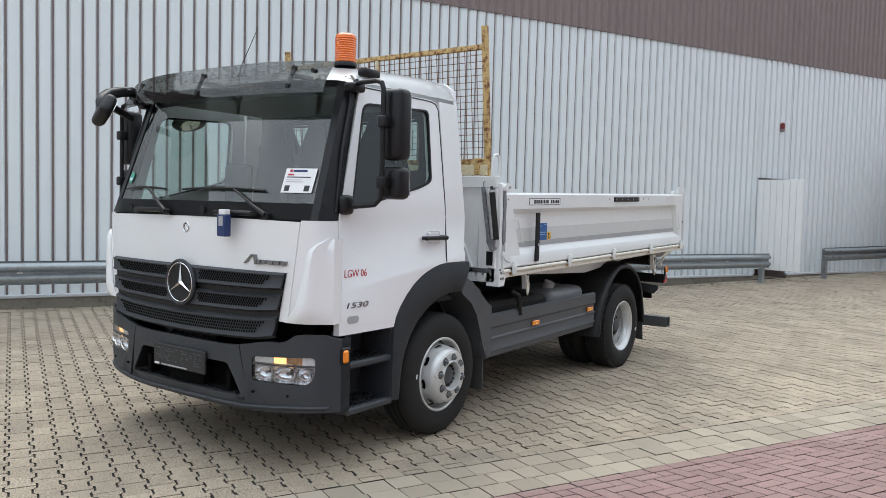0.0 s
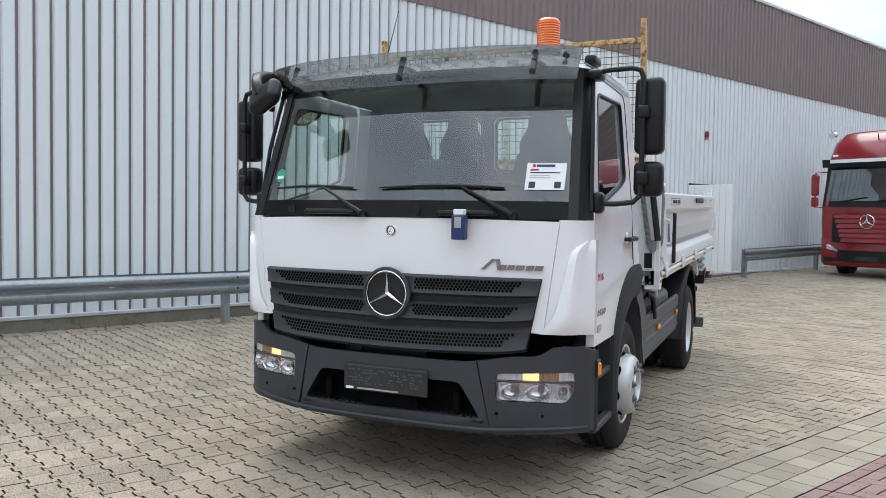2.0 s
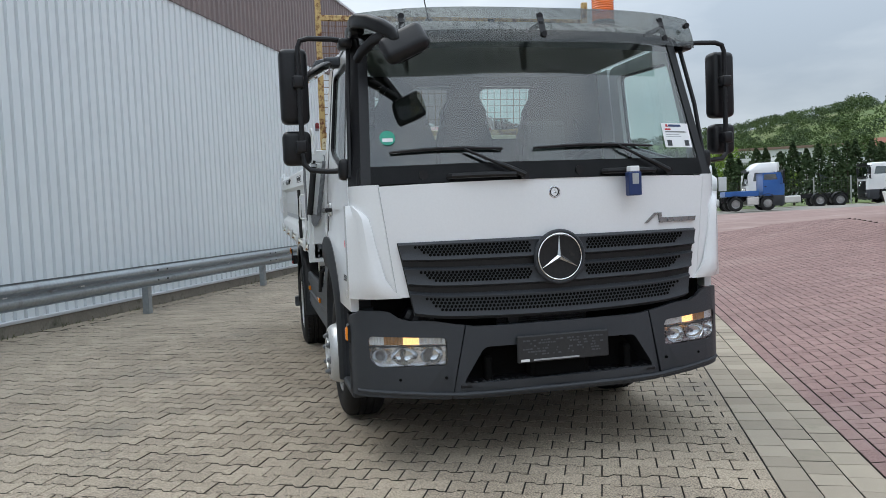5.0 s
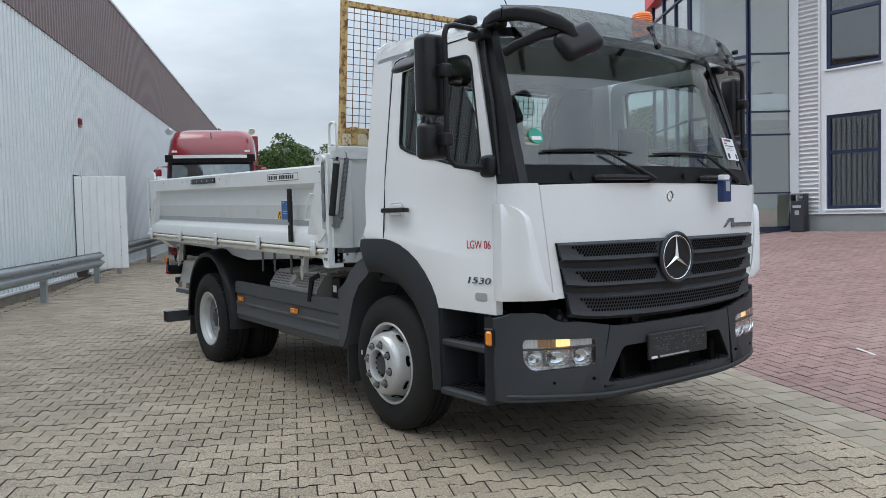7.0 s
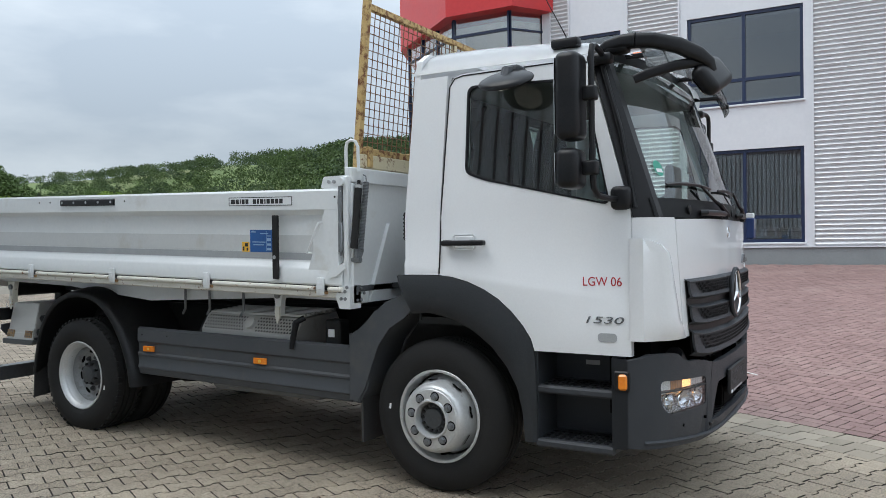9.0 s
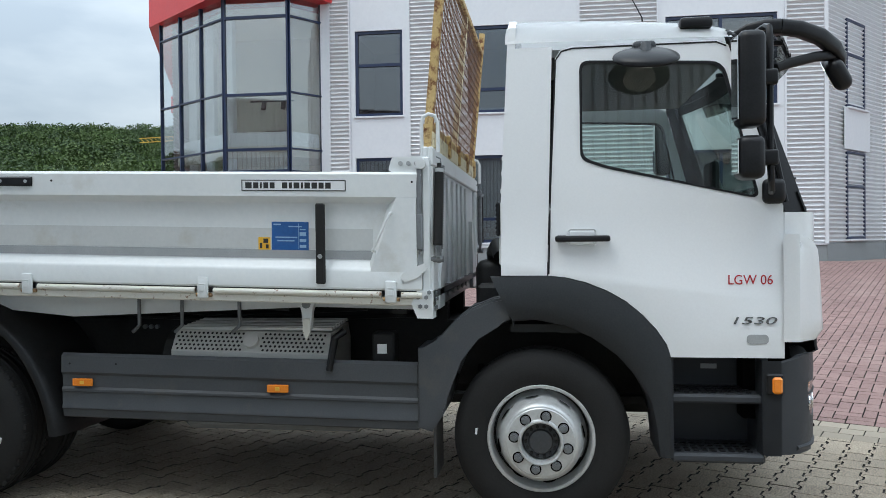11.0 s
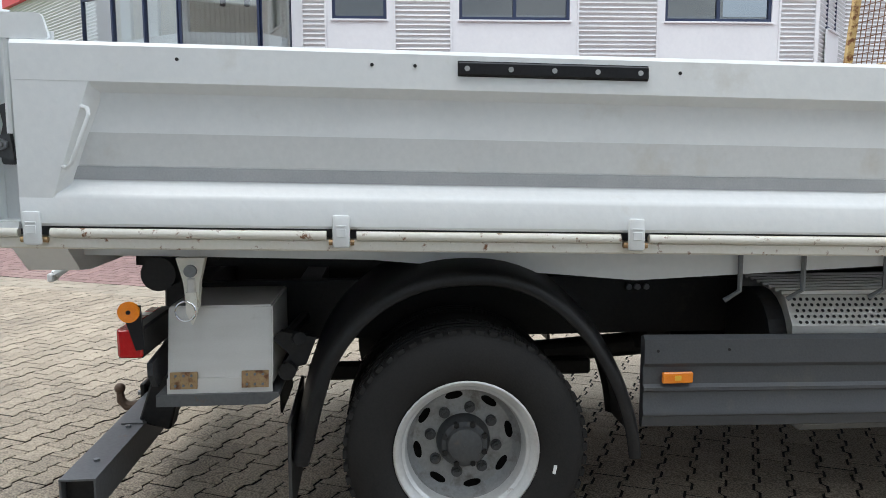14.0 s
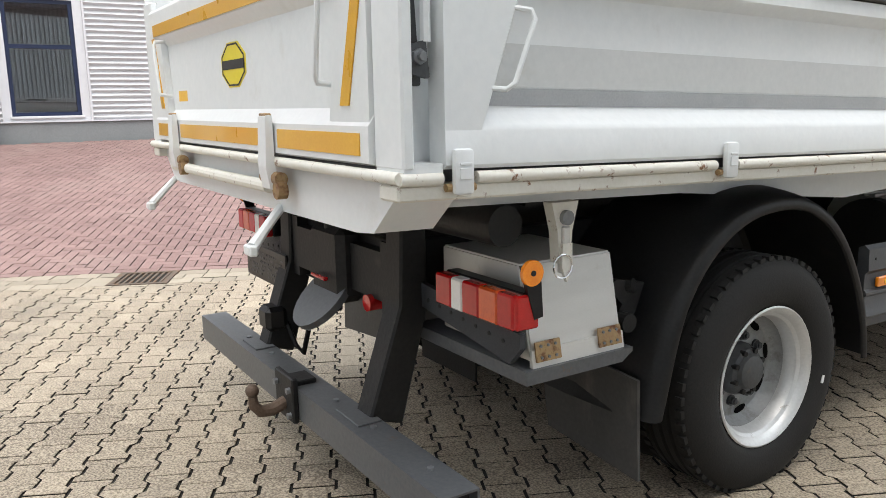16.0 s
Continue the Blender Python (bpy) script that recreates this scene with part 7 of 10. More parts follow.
for s in (-1, 1):
    side = new("drop_side")
    side.parent = body
    bm = bmesh.new()
    prism(bm, [(s * x, z) for x, z in PROFILE], "y", Y0, Y1)
    bpart("board", bm, BODYW, smooth=True, parent=side)
    # stripes on the sunken panel
    xs = s * 1.1915
    bpart("pale_stripe", boxed(min(xs, s * 1.19), max(xs, s * 1.19), 0.83, 4.56, 1.432, 1.540), STRIPE_PALE, "wide pale grey stripe", parent=side)
    xs = s * 1.1925
    bpart("reflective_stripe", boxed(min(xs, s * 1.19), max(xs, s * 1.19), 0.83, 4.56, 1.386, 1.430), TAPE_GREY, "grey reflective tape", parent=side)
    # slanted gussets at both ends
    for a, b, wt_, wb_ in ((0.60, 1, 0.10, 0.235), (4.7149, -1, 0.235, 0.105)):
        bm = bmesh.new()
        low, top = 1.326, 1.699
        outer = [(a, low), (a + b * wb_, low), (a + b * wt_, top), (a, top)]
        inner = [(a, low), (a + b * (wb_ + 0.035), low), (a + b * (wt_ + 0.045), top), (a, top)]
        vo = [bm.verts.new((s * 1.2365, y, z)) for y, z in outer]
        vi = [bm.verts.new((s * 1.180, y, z)) for y, z in inner]
        bm.faces.new(vo)
        bm.faces.new(vi[::-1])
        for i in range(4):
            bm.faces.new((vo[i], vo[(i + 1) % 4], vi[(i + 1) % 4], vi[i]))
        bpart("gusset", bm, BODYW, parent=side)
        if b > 0:
            ya, yb = a + b * (wb_ - 0.02), a + b * (wt_ + 0.03)
            line = [(1.222, ya, 1.43), (1.262, ya + b * 0.004, 1.432), (1.268, ya - b * 0.008, 1.45), (1.268, yb + b * 0.006, 1.60), (1.262, yb, 1.618), (1.222, yb - b * 0.01, 1.622)]
        else:
            line = [(1.225, 4.58, 1.428), (1.262, 4.553, 1.424), (1.270, 4.533, 1.440), (1.270, 4.472, 1.592), (1.262, 4.478, 1.613), (1.225, 4.512, 1.622)]
        bm = tube(bmesh.new(), [(s * x, y, z) for x, y, z in line], 0.007, 8)
        bpart("grab_handle", bm, BODYW, parent=side, smooth=True)
    # clasps over the lower rail
    for y in (0.73, 1.71, 2.69, 3.69, 4.675):
        bm = boxed(min(s * 1.24, s * 1.262), max(s * 1.24, s * 1.262), y - 0.029, y + 0.029, 1.175, 1.285, 0.010, seg=2)
        box(bm, min(s * 1.262, s * 1.266), max(s * 1.262, s * 1.266), y - 0.017, y + 0.017, 1.212, 1.24, 0.0015)
        box(bm, min(s * 1.262, s * 1.2655), max(s * 1.262, s * 1.2655), y - 0.017, y + 0.017, 1.246, 1.252, 0.001)
        bpart("clasp", bm, BODYW, parent=side, smooth=True)
        bm = cyl(bmesh.new(), (s * 1.238, y - 0.042, 1.192), (s * 1.238, y + 0.042, 1.192), 0.010, 10)
        bpart("clasp_pin", bm, COPPERHINGE, parent=side)
    bm = boxed(min(s * 1.2385, s * 1.2405), max(s * 1.2385, s * 1.2405), 2.66, 3.30, 1.745, 1.795, 0.002)
    box(bm, min(s * 1.24, s * 1.252), max(s * 1.24, s * 1.252), 2.66, 3.30, 1.748, 1.792, 0.005)
    bar = bpart("rubbing_bar", bm, BLACKP, "black rubbing bar with bolts", parent=side)
    for k in range(5):
        bpart("bolt", cyl(bmesh.new(), (s * 1.25, 2.69 + k * 0.145, 1.77), (s * 1.256, 2.69 + k * 0.145, 1.77), 0.009, 8), TAPE_GREY, parent=side)
    # maker's plate: a framed row of plain strokes
    bm = bmesh.new()
    x = s * 1.2395
    y_a, y_b, z_a, z_b = 0.955, 1.50, 1.727, 1.783
    xa, xb = min(x, s * 1.237), max(x, s * 1.237)
    bpart("makers_plate", boxed(xa, xb, y_a, y_b, z_a, z_b), PAPER, parent=side)
    x2 = s * 1.2405
    xa, xb = min(x2, s * 1.2385), max(x2, s * 1.2385)
    bm = boxed(xa, xb, y_a, y_b, z_a, z_a + 0.0045)
    box(bm, xa, xb, y_a, y_b, z_b - 0.0045, z_b)
    box(bm, xa, xb, y_a, y_a + 0.005, z_a, z_b)
    box(bm, xa, xb, y_b - 0.005, y_b, z_a, z_b)
    widths = [0.034, 0.027, 0.010, 0.025, 0.025, 0, 0.028, 0.016, 0.030, 0.010, 0.028, 0.028, 0.026, 0.028]
    y = y_b - 0.02
    for w in widths:
        if w:
            box(bm, xa, xb, y - w, y, z_a + 0.013, z_b - 0.013)
        y -= (w or 0.022) + 0.0085
    tagged(bpart("plate_strokes", bm, INK, "black frame and lettering as plain strokes", parent=side), kind="stuff")
    bpart("strap", boxed(min(s * 1.24, s * 1.265), max(s * 1.24, s * 1.265), 1.062, 1.108, 1.262, 1.665, 0.006), RUBBER, "black rubber strap on a bracket", parent=side)
    bpart("strap_bolt", cyl(bmesh.new(), (s * 1.262, 1.085, 1.40), (s * 1.270, 1.085, 1.40), 0.012, 8), TAPE_GREY, parent=side)
    xs = s * 1.1935
    bpart("blue_sticker", boxed(min(xs, s * 1.1905), max(xs, s * 1.1905), 1.165, 1.360, 1.428, 1.572), BLUE_STICKER, "blue instruction sticker", parent=side)
    xq = s * 1.1945
    for k, (ya, yb, za, zb) in enumerate([(1.31, 1.35, 1.555, 1.562), (1.20, 1.27, 1.545, 1.551), (1.225, 1.34, 1.490, 1.496), (1.24, 1.33, 1.472, 1.478), (1.18, 1.21, 1.53, 1.536), (1.178, 1.212, 1.50, 1.52), (1.178, 1.212, 1.47, 1.485), (1.178, 1.212, 1.44, 1.455), (1.216, 1.218, 1.435, 1.565)]):
        bpart("sticker_line", boxed(min(xq, s * 1.193), max(xq, s * 1.193), ya, yb, za, zb), PALE_BLUE, parent=side)
    bpart("yellow_sticker", boxed(min(xs, s * 1.1905), max(xs, s * 1.1905), 1.368, 1.432, 1.428, 1.492), YELLOW_STICKER, "yellow warning sticker", parent=side)
    for ya, yb, za, zb in ((1.38, 1.405, 1.462, 1.485), (1.412, 1.424, 1.435, 1.462), (1.378, 1.392, 1.435, 1.455)):
        bpart("sticker_mark", boxed(min(xq, s * 1.193), max(xq, s * 1.193), ya, yb, za, zb), INK, parent=side)
    # small bolt heads along the top rail
    for y in (0.62, 2.55, 3.44, 3.58, 4.2):
        bpart("rivet", cyl(bmesh.new(), (s * 1.236, y, 1.775), (s * 1.241, y, 1.775), 0.006, 8), FRAME, parent=side)
    # lower rail in the sections between the clasps
    stops = [0.575, 0.73, 1.71, 2.69, 3.69, 4.675, 4.84]
    for a, b in zip(stops, stops[1:]):
        ya, yb = a + (0.05 if a > 0.6 else 0), b - (0.05 if b < 4.8 else 0)
        bm = cyl(bmesh.new(), (s * 1.232, ya, 1.214), (s * 1.232, yb, 1.214), 0.0155, 12)
        bpart("hinge_rail", bm, CREAM, "cream rail with chipped rusty paint", parent=body, smooth=True)
    bpart("sill_beam", boxed(min(s * 1.13, s * 1.226), max(s * 1.13, s * 1.226), 0.575, 4.84, 1.160, 1.2, 0.006), CREAM)

# floor, underframe and headboard
bpart("load_floor", boxed(-1.165, 1.165, 0.52, 4.80, 1.20, 1.235), STEELGREY)
bm = bmesh.new()
for s in (-1, 1):
    prism(bm, [(0.6, 1.16), (4.75, 1.16), (4.75, 1.11), (3.6, 1.10), (2.6, 1.03), (1.2, 1.12), (0.6, 1.12)], "x", s * 0.86 - 0.12, s * 0.86 + 0.12)
bpart("under_wedge", bm, BODYW, "white underframe plates")
for y in (0.75, 1.4, 2.1, 2.8, 3.5, 4.2, 4.7):
    bpart("cross_member", boxed(-0.94, 0.94, y - 0.04, y + 0.04, 1.09, 1.20), FRAME)
for s in (-1, 1):
    bpart("long_member", boxed(s * 0.42 - 0.05, s * 0.42 + 0.05, 0.55, 4.6, 1.0, 1.2), FRAME)
bpart("headboard", boxed(-1.195, 1.195, 0.546, 0.574, 1.125, 1.955, 0.006), BODYW)
for s in (-1, 1):
    bpart("headboard_post", boxed(min(s * 1.03, s * 1.195), max(s * 1.03, s * 1.195), 0.522, 0.548, 1.127, 1.86, 0.006), BODYW)
    bpart("headboard_gusset", prism(bmesh.new(), [(s * 1.03, 1.13), (s * 0.80, 1.13), (s * 0.72, 1.62), (s * 0.80, 1.62)], "y", 0.520, 0.547), BODYW)
for k in range(5):
    bpart("headboard_rib", boxed(-0.48 + 0.24 * k - 0.03, -0.48 + 0.24 * k + 0.03, 0.530, 0.547, 1.16, 1.85, 0.006), BODYW)
bpart("headboard_beam", boxed(-1.195, 1.195, 0.520, 0.548, 1.862, 1.955, 0.006), BODYW)
for s in (-1, 1):
    # front corner post with hinge gear
    bm = boxed(min(s * 1.15, s * 1.225), max(s * 1.15, s * 1.225), 0.535, 0.572, 1.12, 1.90, 0.006)
    prism(bm, [(0.522, 1.10), (0.60, 1.10), (0.63, 1.17), (0.60, 1.24), (0.522, 1.24)], "x", s * 1.12, s * 1.232)
    bpart("front_post", bm, BODYW)
    bm = prism(bmesh.new(), soften([(0.545, 1.80), (0.745, 1.83), (0.725, 1.90), (0.545, 1.905)], 0.015, 3), "x", s * 1.20, s * 1.214)
    bpart("top_bracket", bm, BODYW)
    for y in (0.60, 0.64, 0.68):
        bpart("bracket_bolt", cyl(bmesh.new(), (s * 1.214, y, 1.868), (s * 1.222, y, 1.868), 0.012, 8), TAPE_GREY)
    bm = tube(bmesh.new(), [(s * 1.155, 0.50, 1.93), (s * 1.16, 0.50, 2.08), (s * 1.165, 0.515, 2.112), (s * 1.17, 0.545, 2.12), (s * 1.172, 0.572, 2.105), (s * 1.172, 0.58, 2.07), (s * 1.172, 0.58, 1.90)], 0.010, 8)
    bpart("loop_handle", bm, BODYW, smooth=True)
    # spring and damper that help lift the side
    lift = new("side_lifter")
    lift.parent = body
    bm = tube(bmesh.new(), [(s * 1.160, 0.494, 1.875), (s * 1.164, 0.494, 1.855), (s * 1.165, 0.494, 1.85), (s * 1.215, 0.498, 1.465)], [0.010, 0.010, 0.0225, 0.0225], 14)
    bpart("spring_sleeve", bm, RUBBER, parent=lift, smooth=True)
    bpart("sleeve_band", tube(bmesh.new(), [(s * 1.1655, 0.494, 1.847), (s * 1.168, 0.494, 1.828)], 0.024, 14), TAPE_GREY, parent=lift, smooth=True)
    top, low = Vector((s * 1.085, 0.494, 1.87)), Vector((s * 1.150, 0.498, 1.445))
    bpart("coil_spring", tube(bmesh.new(), [top.lerp(low, k / 96) for k in range(97)], [0.0195 if k % 2 else 0.0155 for k in range(97)], 10), RIMDARK, parent=lift, smooth=True)
    bpart("spring_hook", tube(bmesh.new(), [top + Vector((0, 0, -0.005)), top + Vector((s * -0.002, 0.005, 0.035)), top + Vector((0, 0.025, 0.045))], 0.004, 6), RIMDARK, parent=lift)
    bm = prism(bmesh.new(), [(s * 1.125, 1.455), (s * 1.205, 1.475), (s * 1.205, 1.405), (s * 1.185, 1.375), (s * 1.165, 1.385)], "y", 0.488, 0.506)
    cyl(bm, (s * 1.182, 0.474, 1.395), (s * 1.182, 0.535, 1.395), 0.017, 12)
    bpart("lifter_pivot", bm, RIMDARK, parent=lift)
    bm = prism(bmesh.new(), [(0.545, 1.345), (0.56, 1.375), (0.66, 1.335), (0.685, 1.30), (0.66, 1.28), (0.60, 1.30)], "x", s * 1.236, s * 1.246)
    bpart("lifter_lever", bm, BODYW, parent=lift)
    bm = tube(bmesh.new(), [(s * 1.225, 0.585, 1.84), (s * 1.23, 0.586, 1.74), (s * 1.23, 0.587, 1.60), (s * 1.228, 0.585, 1.42)], [0.014, 0.016, 0.009, 0.006], 8)
    box(bm, min(s * 1.222, s * 1.24), max(s * 1.222, s * 1.24), 0.57, 0.602, 1.44, 1.62, 0.006)
    bpart("latch_rod", bm, RIMDARK, smooth=True)
    bm = cyl(bmesh.new(), (s * 1.20, 0.575, 1.865), (s * 1.25, 0.575, 1.865), 0.026, 14)
    bpart("top_pin", bm, BODYW)
    for k, (y, z) in enumerate(((0.555, 1.16), (0.585, 1.16), (0.555, 1.205), (0.595, 1.205), (0.54, 1.23))):
        bpart("bolt", cyl(bmesh.new(), (s * 1.228, y, z), (s * 1.238, y, z), 0.011, 6), RIMDARK)
    for x, z in ((1.16, 1.15), (1.12, 1.15), (1.16, 1.19), (1.09, 1.19), (1.12, 1.22)):
        bpart("bolt", cyl(bmesh.new(), (s * x, 0.524, z), (s * x, 0.515, z), 0.010, 6), RIMDARK)
    bm = boxed(min(s * 1.115, s * 1.172), max(s * 1.115, s * 1.172), 0.518, 0.5225, 1.26, 1.37)
    if s > 0:
        bpart("data_label", bm, BLACKP, "small black data label")
    else:
        bm.free()
    # rear corner post
    bm = bmesh.new()
    box(bm, min(s * 1.10, s * 1.24), max(s * 1.10, s * 1.24), 4.80, 4.832, 1.235, 1.87, 0.006)
    box(bm, min(s * 1.10, s * 1.14), max(s * 1.10, s * 1.14), 4.722, 4.80, 1.235, 1.87)
    box(bm, min(s * 1.098, s * 1.122), max(s * 1.098, s * 1.122), 4.63, 4.724, 1.237, 1.868)
    box(bm, min(s * 1.103, s * 1.236), max(s * 1.103, s * 1.236), 4.722, 4.829, 1.225, 1.25)
    bpart("rear_post", bm, BODYW)
    bm = tube(bmesh.new(), [(s * 1.20, 4.742, 1.87), (s * 1.20, 4.742, 1.53)], 0.013, 8)
    bpart("lock_rod", bm, BODYW, smooth=True)
    latch = bpart("rear_latch", prism(bmesh.new(), soften([(4.745, 1.43), (4.785, 1.43), (4.793, 1.50), (4.775, 1.56), (4.787, 1.62), (4.758, 1.63), (4.752, 1.52)], 0.008, 3), "x", min(s * 1.165, s * 1.18), max(s * 1.165, s * 1.18)), HUBGREY, "dark worn latch gear")
    bm = prism(bmesh.new(), soften([(4.735, 1.445), (4.79, 1.455), (4.79, 1.52), (4.745, 1.535)], 0.01, 3), "x", min(s * 1.195, s * 1.207), max(s * 1.195, s * 1.207))
    bpart("latch_plate", bm, HUBGREY, parent=latch)
    bm = cyl(bmesh.new(), (s * 1.150, 4.768, 1.495), (s * 1.235, 4.768, 1.495), 0.010, 10)
    cyl(bm, (s * 1.207, 4.768, 1.495), (s * 1.221, 4.768, 1.495), 0.019, 6)
    bpart("latch_bolt", bm, RIMDARK, parent=latch)
    bm = prism(bmesh.new(), soften([(4.60, 1.83), (4.83, 1.83), (4.83, 1.91), (4.62, 1.91)], 0.015, 3), "x", s * 1.20, s * 1.216)
    bpart("rear_top_bracket", bm, BODYW)

# tailgate
gate = new("tailgate")
gate.parent = body
TG = [(4.805, 1.235), (4.845, 1.245), (4.845, 1.335), (4.812, 1.38), (4.808, 1.66), (4.842, 1.70), (4.845, 1.72), (4.845, 1.81), (4.835, 1.825), (4.79, 1.825), (4.78, 1.235)]
bpart("board", prism(bmesh.new(), TG, "x", -1.095, 1.095), BODYW, parent=gate)
for s in (-1, 1):
    bm = prism(bmesh.new(), [(s * 1.09, 1.34), (s * 0.86, 1.345), (s * 0.93, 1.68), (s * 1.09, 1.70)], "y", 4.805, 4.838)
    bpart("gusset", bm, BODYW, parent=gate)
    bm = prism(bmesh.new(), [(s * 0.985, 1.385), (s * 0.935, 1.385), (s * 1.035, 1.70), (s * 1.08, 1.70)], "y", 4.838, 4.842)
    bpart("amber_strip", bm, YELLOW_TAPE, "amber reflective strip", parent=gate)
    bm = tube(bmesh.new(), [(s * 0.86, 4.82, 1.44), (s * 0.86, 4.87, 1.445), (s * 0.865, 4.875, 1.46), (s * 0.90, 4.875, 1.66), (s * 0.905, 4.868, 1.675), (s * 0.91, 4.82, 1.68)], 0.008, 8)
    bpart("grab_handle", bm, BODYW, parent=gate, smooth=True)
bpart("amber_strip", boxed(-1.05, -0.49, 4.845, 4.848, 1.262, 1.318), YELLOW_TAPE, parent=gate)
bpart("amber_strip", boxed(-0.37, 0.66, 4.845, 4.848, 1.262, 1.318), YELLOW_TAPE, parent=gate)
bpart("amber_strip", boxed(0.78, 1.05, 4.845, 4.848, 1.262, 1.318), YELLOW_TAPE, parent=gate)
bpart("amber_strip", boxed(-1.02, 1.02, 4.845, 4.848, 1.705, 1.755), YELLOW_TAPE, parent=gate)
bm = bmesh.new()
prism(bm, [(0.145 * math.cos(2 * math.pi * k / 8 + math.pi / 8), 1.535 + 0.085 * math.sin(2 * math.pi * k / 8 + math.pi / 8)) for k in range(8)], "y", 4.808, 4.8125)
emb = bpart("maker_emblem", bm, LOGO_YELLOW, "yellow eight-sided emblem with dark bar", parent=gate)
bm = boxed(-0.12, 0.12, 4.812, 4.8145, 1.520, 1.552)
bpart("emblem_bar", bm, INK, parent=gate)
bm = bmesh.new()
for k in range(8):
    a, b = 2 * math.pi * k / 8 + math.pi / 8, 2 * math.pi * (k + 1) / 8 + math.pi / 8
    vs = [bm.verts.new((1.7 * r * math.cos(t), 4.8135, 1.535 + r * math.sin(t))) for r, t in ((0.08, a), (0.08, b), (0.073, b), (0.073, a))]
    bm.faces.new(vs)
bpart("emblem_border", bm, INK, parent=gate)
bpart("yellow_sticker", boxed(0.64, 0.78, 4.808, 4.8115, 1.385, 1.46), YELLOW_STICKER, parent=gate)
for x in (-0.43, 0.72):
    bm = prism(bmesh.new(), soften([(4.852, 1.36), (4.872, 1.36), (4.880, 1.20), (4.868, 1.13), (4.845, 1.13), (4.850, 1.22)], 0.006, 2), "x", x - 0.035, x + 0.035)
    bpart("tail_clasp", bm, BODYW, "white tailgate clasp with rusty top", parent=gate)
    bpart("clasp_rust", boxed(x - 0.03, x + 0.03, 4.851, 4.871, 1.355, 1.366, 0.003), COPPERHINGE, parent=gate)
    bm = cyl(bmesh.new(), (x - 0.07, 4.845, 1.165), (x + 0.07, 4.845, 1.165), 0.022, 12)
    cyl(bm, (x - 0.06, 4.83, 1.13), (x - 0.06, 4.862, 1.13), 0.028, 12)
    bpart("clasp_pin", bm, COPPERHINGE, parent=gate)
bm = cyl(bmesh.new(), (-1.235, 4.838, 1.217), (1.235, 4.838, 1.217), 0.0155, 12)
bpart("rear_rail", bm, CREAM, "cream rear rail with rusty chips", smooth=True)
bm = prism(bmesh.new(), [(-1.18, 1.195), (1.18, 1.195), (1.02, 1.06), (0.92, 1.05), (-0.92, 1.05), (-1.02, 1.06)], "y", 4.62, 4.80)
bpart("rear_beam", bm, BODYW, "white rear cross beam")
bpart("beam_tube", cyl(bmesh.new(), (0.85, 4.83, 1.13), (-0.35, 4.83, 1.13), 0.022, 12), CREAM)
bm = bmesh.new()
for k in range(9):
    box(bm, 0.02 + k * 0.045, 0.05 + k * 0.045, 4.80, 4.803, 1.10, 1.135)
bpart("beam_strokes", bm, STEELGREY, "dull lettering as plain strokes")
for x in (-0.42, 0.95):
    bm = tube(bmesh.new(), [(x + 0.06, 4.80, 1.06), (x, 4.88, 1.00), (x - 0.05, 4.94, 0.955)], [0.016, 0.016, 0.02], 8)
    box(bm, x - 0.08, x - 0.02, 4.93, 4.96, 0.93, 0.965, 0.006)
    bpart("release_lever", bm, BODYW, "white release lever")
# locking bolts that hold the body on the frame
for s in (-1, 1):
    for y in (1.21, 4.22):
        lock = new("body_lock")
        lock.parent = truck
        part("bracket", prism(bmesh.new(), [(y - 0.05, 1.17), (y + 0.05, 1.17), (y + 0.028, 1.085), (y + 0.02, 0.99), (y - 0.02, 0.99), (y - 0.028, 1.085)], "x", s * 1.06, s * 1.10), BODYW if y < 2 else CREAM, lock)
        part("bolt", cyl(bmesh.new(), (s * 1.05, y, 1.125), (s * 1.115, y, 1.125), 0.022, 12), RIMDARK, lock)
        bm = prism(bmesh.new(), [(y - 0.018, 1.05), (y + 0.018, 1.05), (y + 0.02, 0.98), (y, 0.935), (y - 0.02, 0.98)], "x", s * 1.10, s * 1.112)
        part("hook", bm, CREAM, lock)
        if y > 2:
            pts = [(s * 1.115, y + 0.02 + 0.035 * math.cos(2 * math.pi * k / 14), 0.985 + 0.035 * math.sin(2 * math.pi * k / 14)) for k in range(15)]
            part("ring_pin", tube(bmesh.new(), pts, 0.003, 5), CHROME, lock)
            part("lock_bar", boxed(min(s * 1.08, s * 1.11), max(s * 1.08, s * 1.11), y - 0.014, y + 0.014, 0.96, 1.10, 0.004), ALU, lock)
    # heavy ball pivots of the tipper behind the locks
    part("tip_pivot", cyl(bmesh.new(), (s * 1.0, 4.36, 1.10), (s * 0.55, 4.36, 1.10), 0.062, 18), FRAME, truck, smooth=True)
    part("lever", tube(bmesh.new(), [(s * 1.06, 1.02, 0.98), (s * 1.10, 1.06, 0.95), (s * 1.115, 1.09, 0.78)], [0.02, 0.022, 0.018], 8), BLACKP, truck)

# ---- safety rack behind the cab ----
rack = thing("load_rack", "rusty yellow steel rack with wire mesh standing on the headboard", "rack")


def rack_y(z):
    return 0.56 - 0.095 * (z - 2.0)


def bar(p, q, w, material, name, label=""):
    p, q = Vector(p), Vector(q)
    d = q - p
    bm = boxed(-w / 2, w / 2, -w / 2, w / 2, 0, d.length, 0.003, m=Matrix.Translation(p) @ d.to_track_quat("Z", "Y").to_matrix().to_4x4())
    return part(name, bm, material, rack, label)


for x in (-1.08, 1.08):
    bar((x, rack_y(1.90), 1.90), (x, rack_y(3.06), 3.06), 0.042, RUSTY, "post")
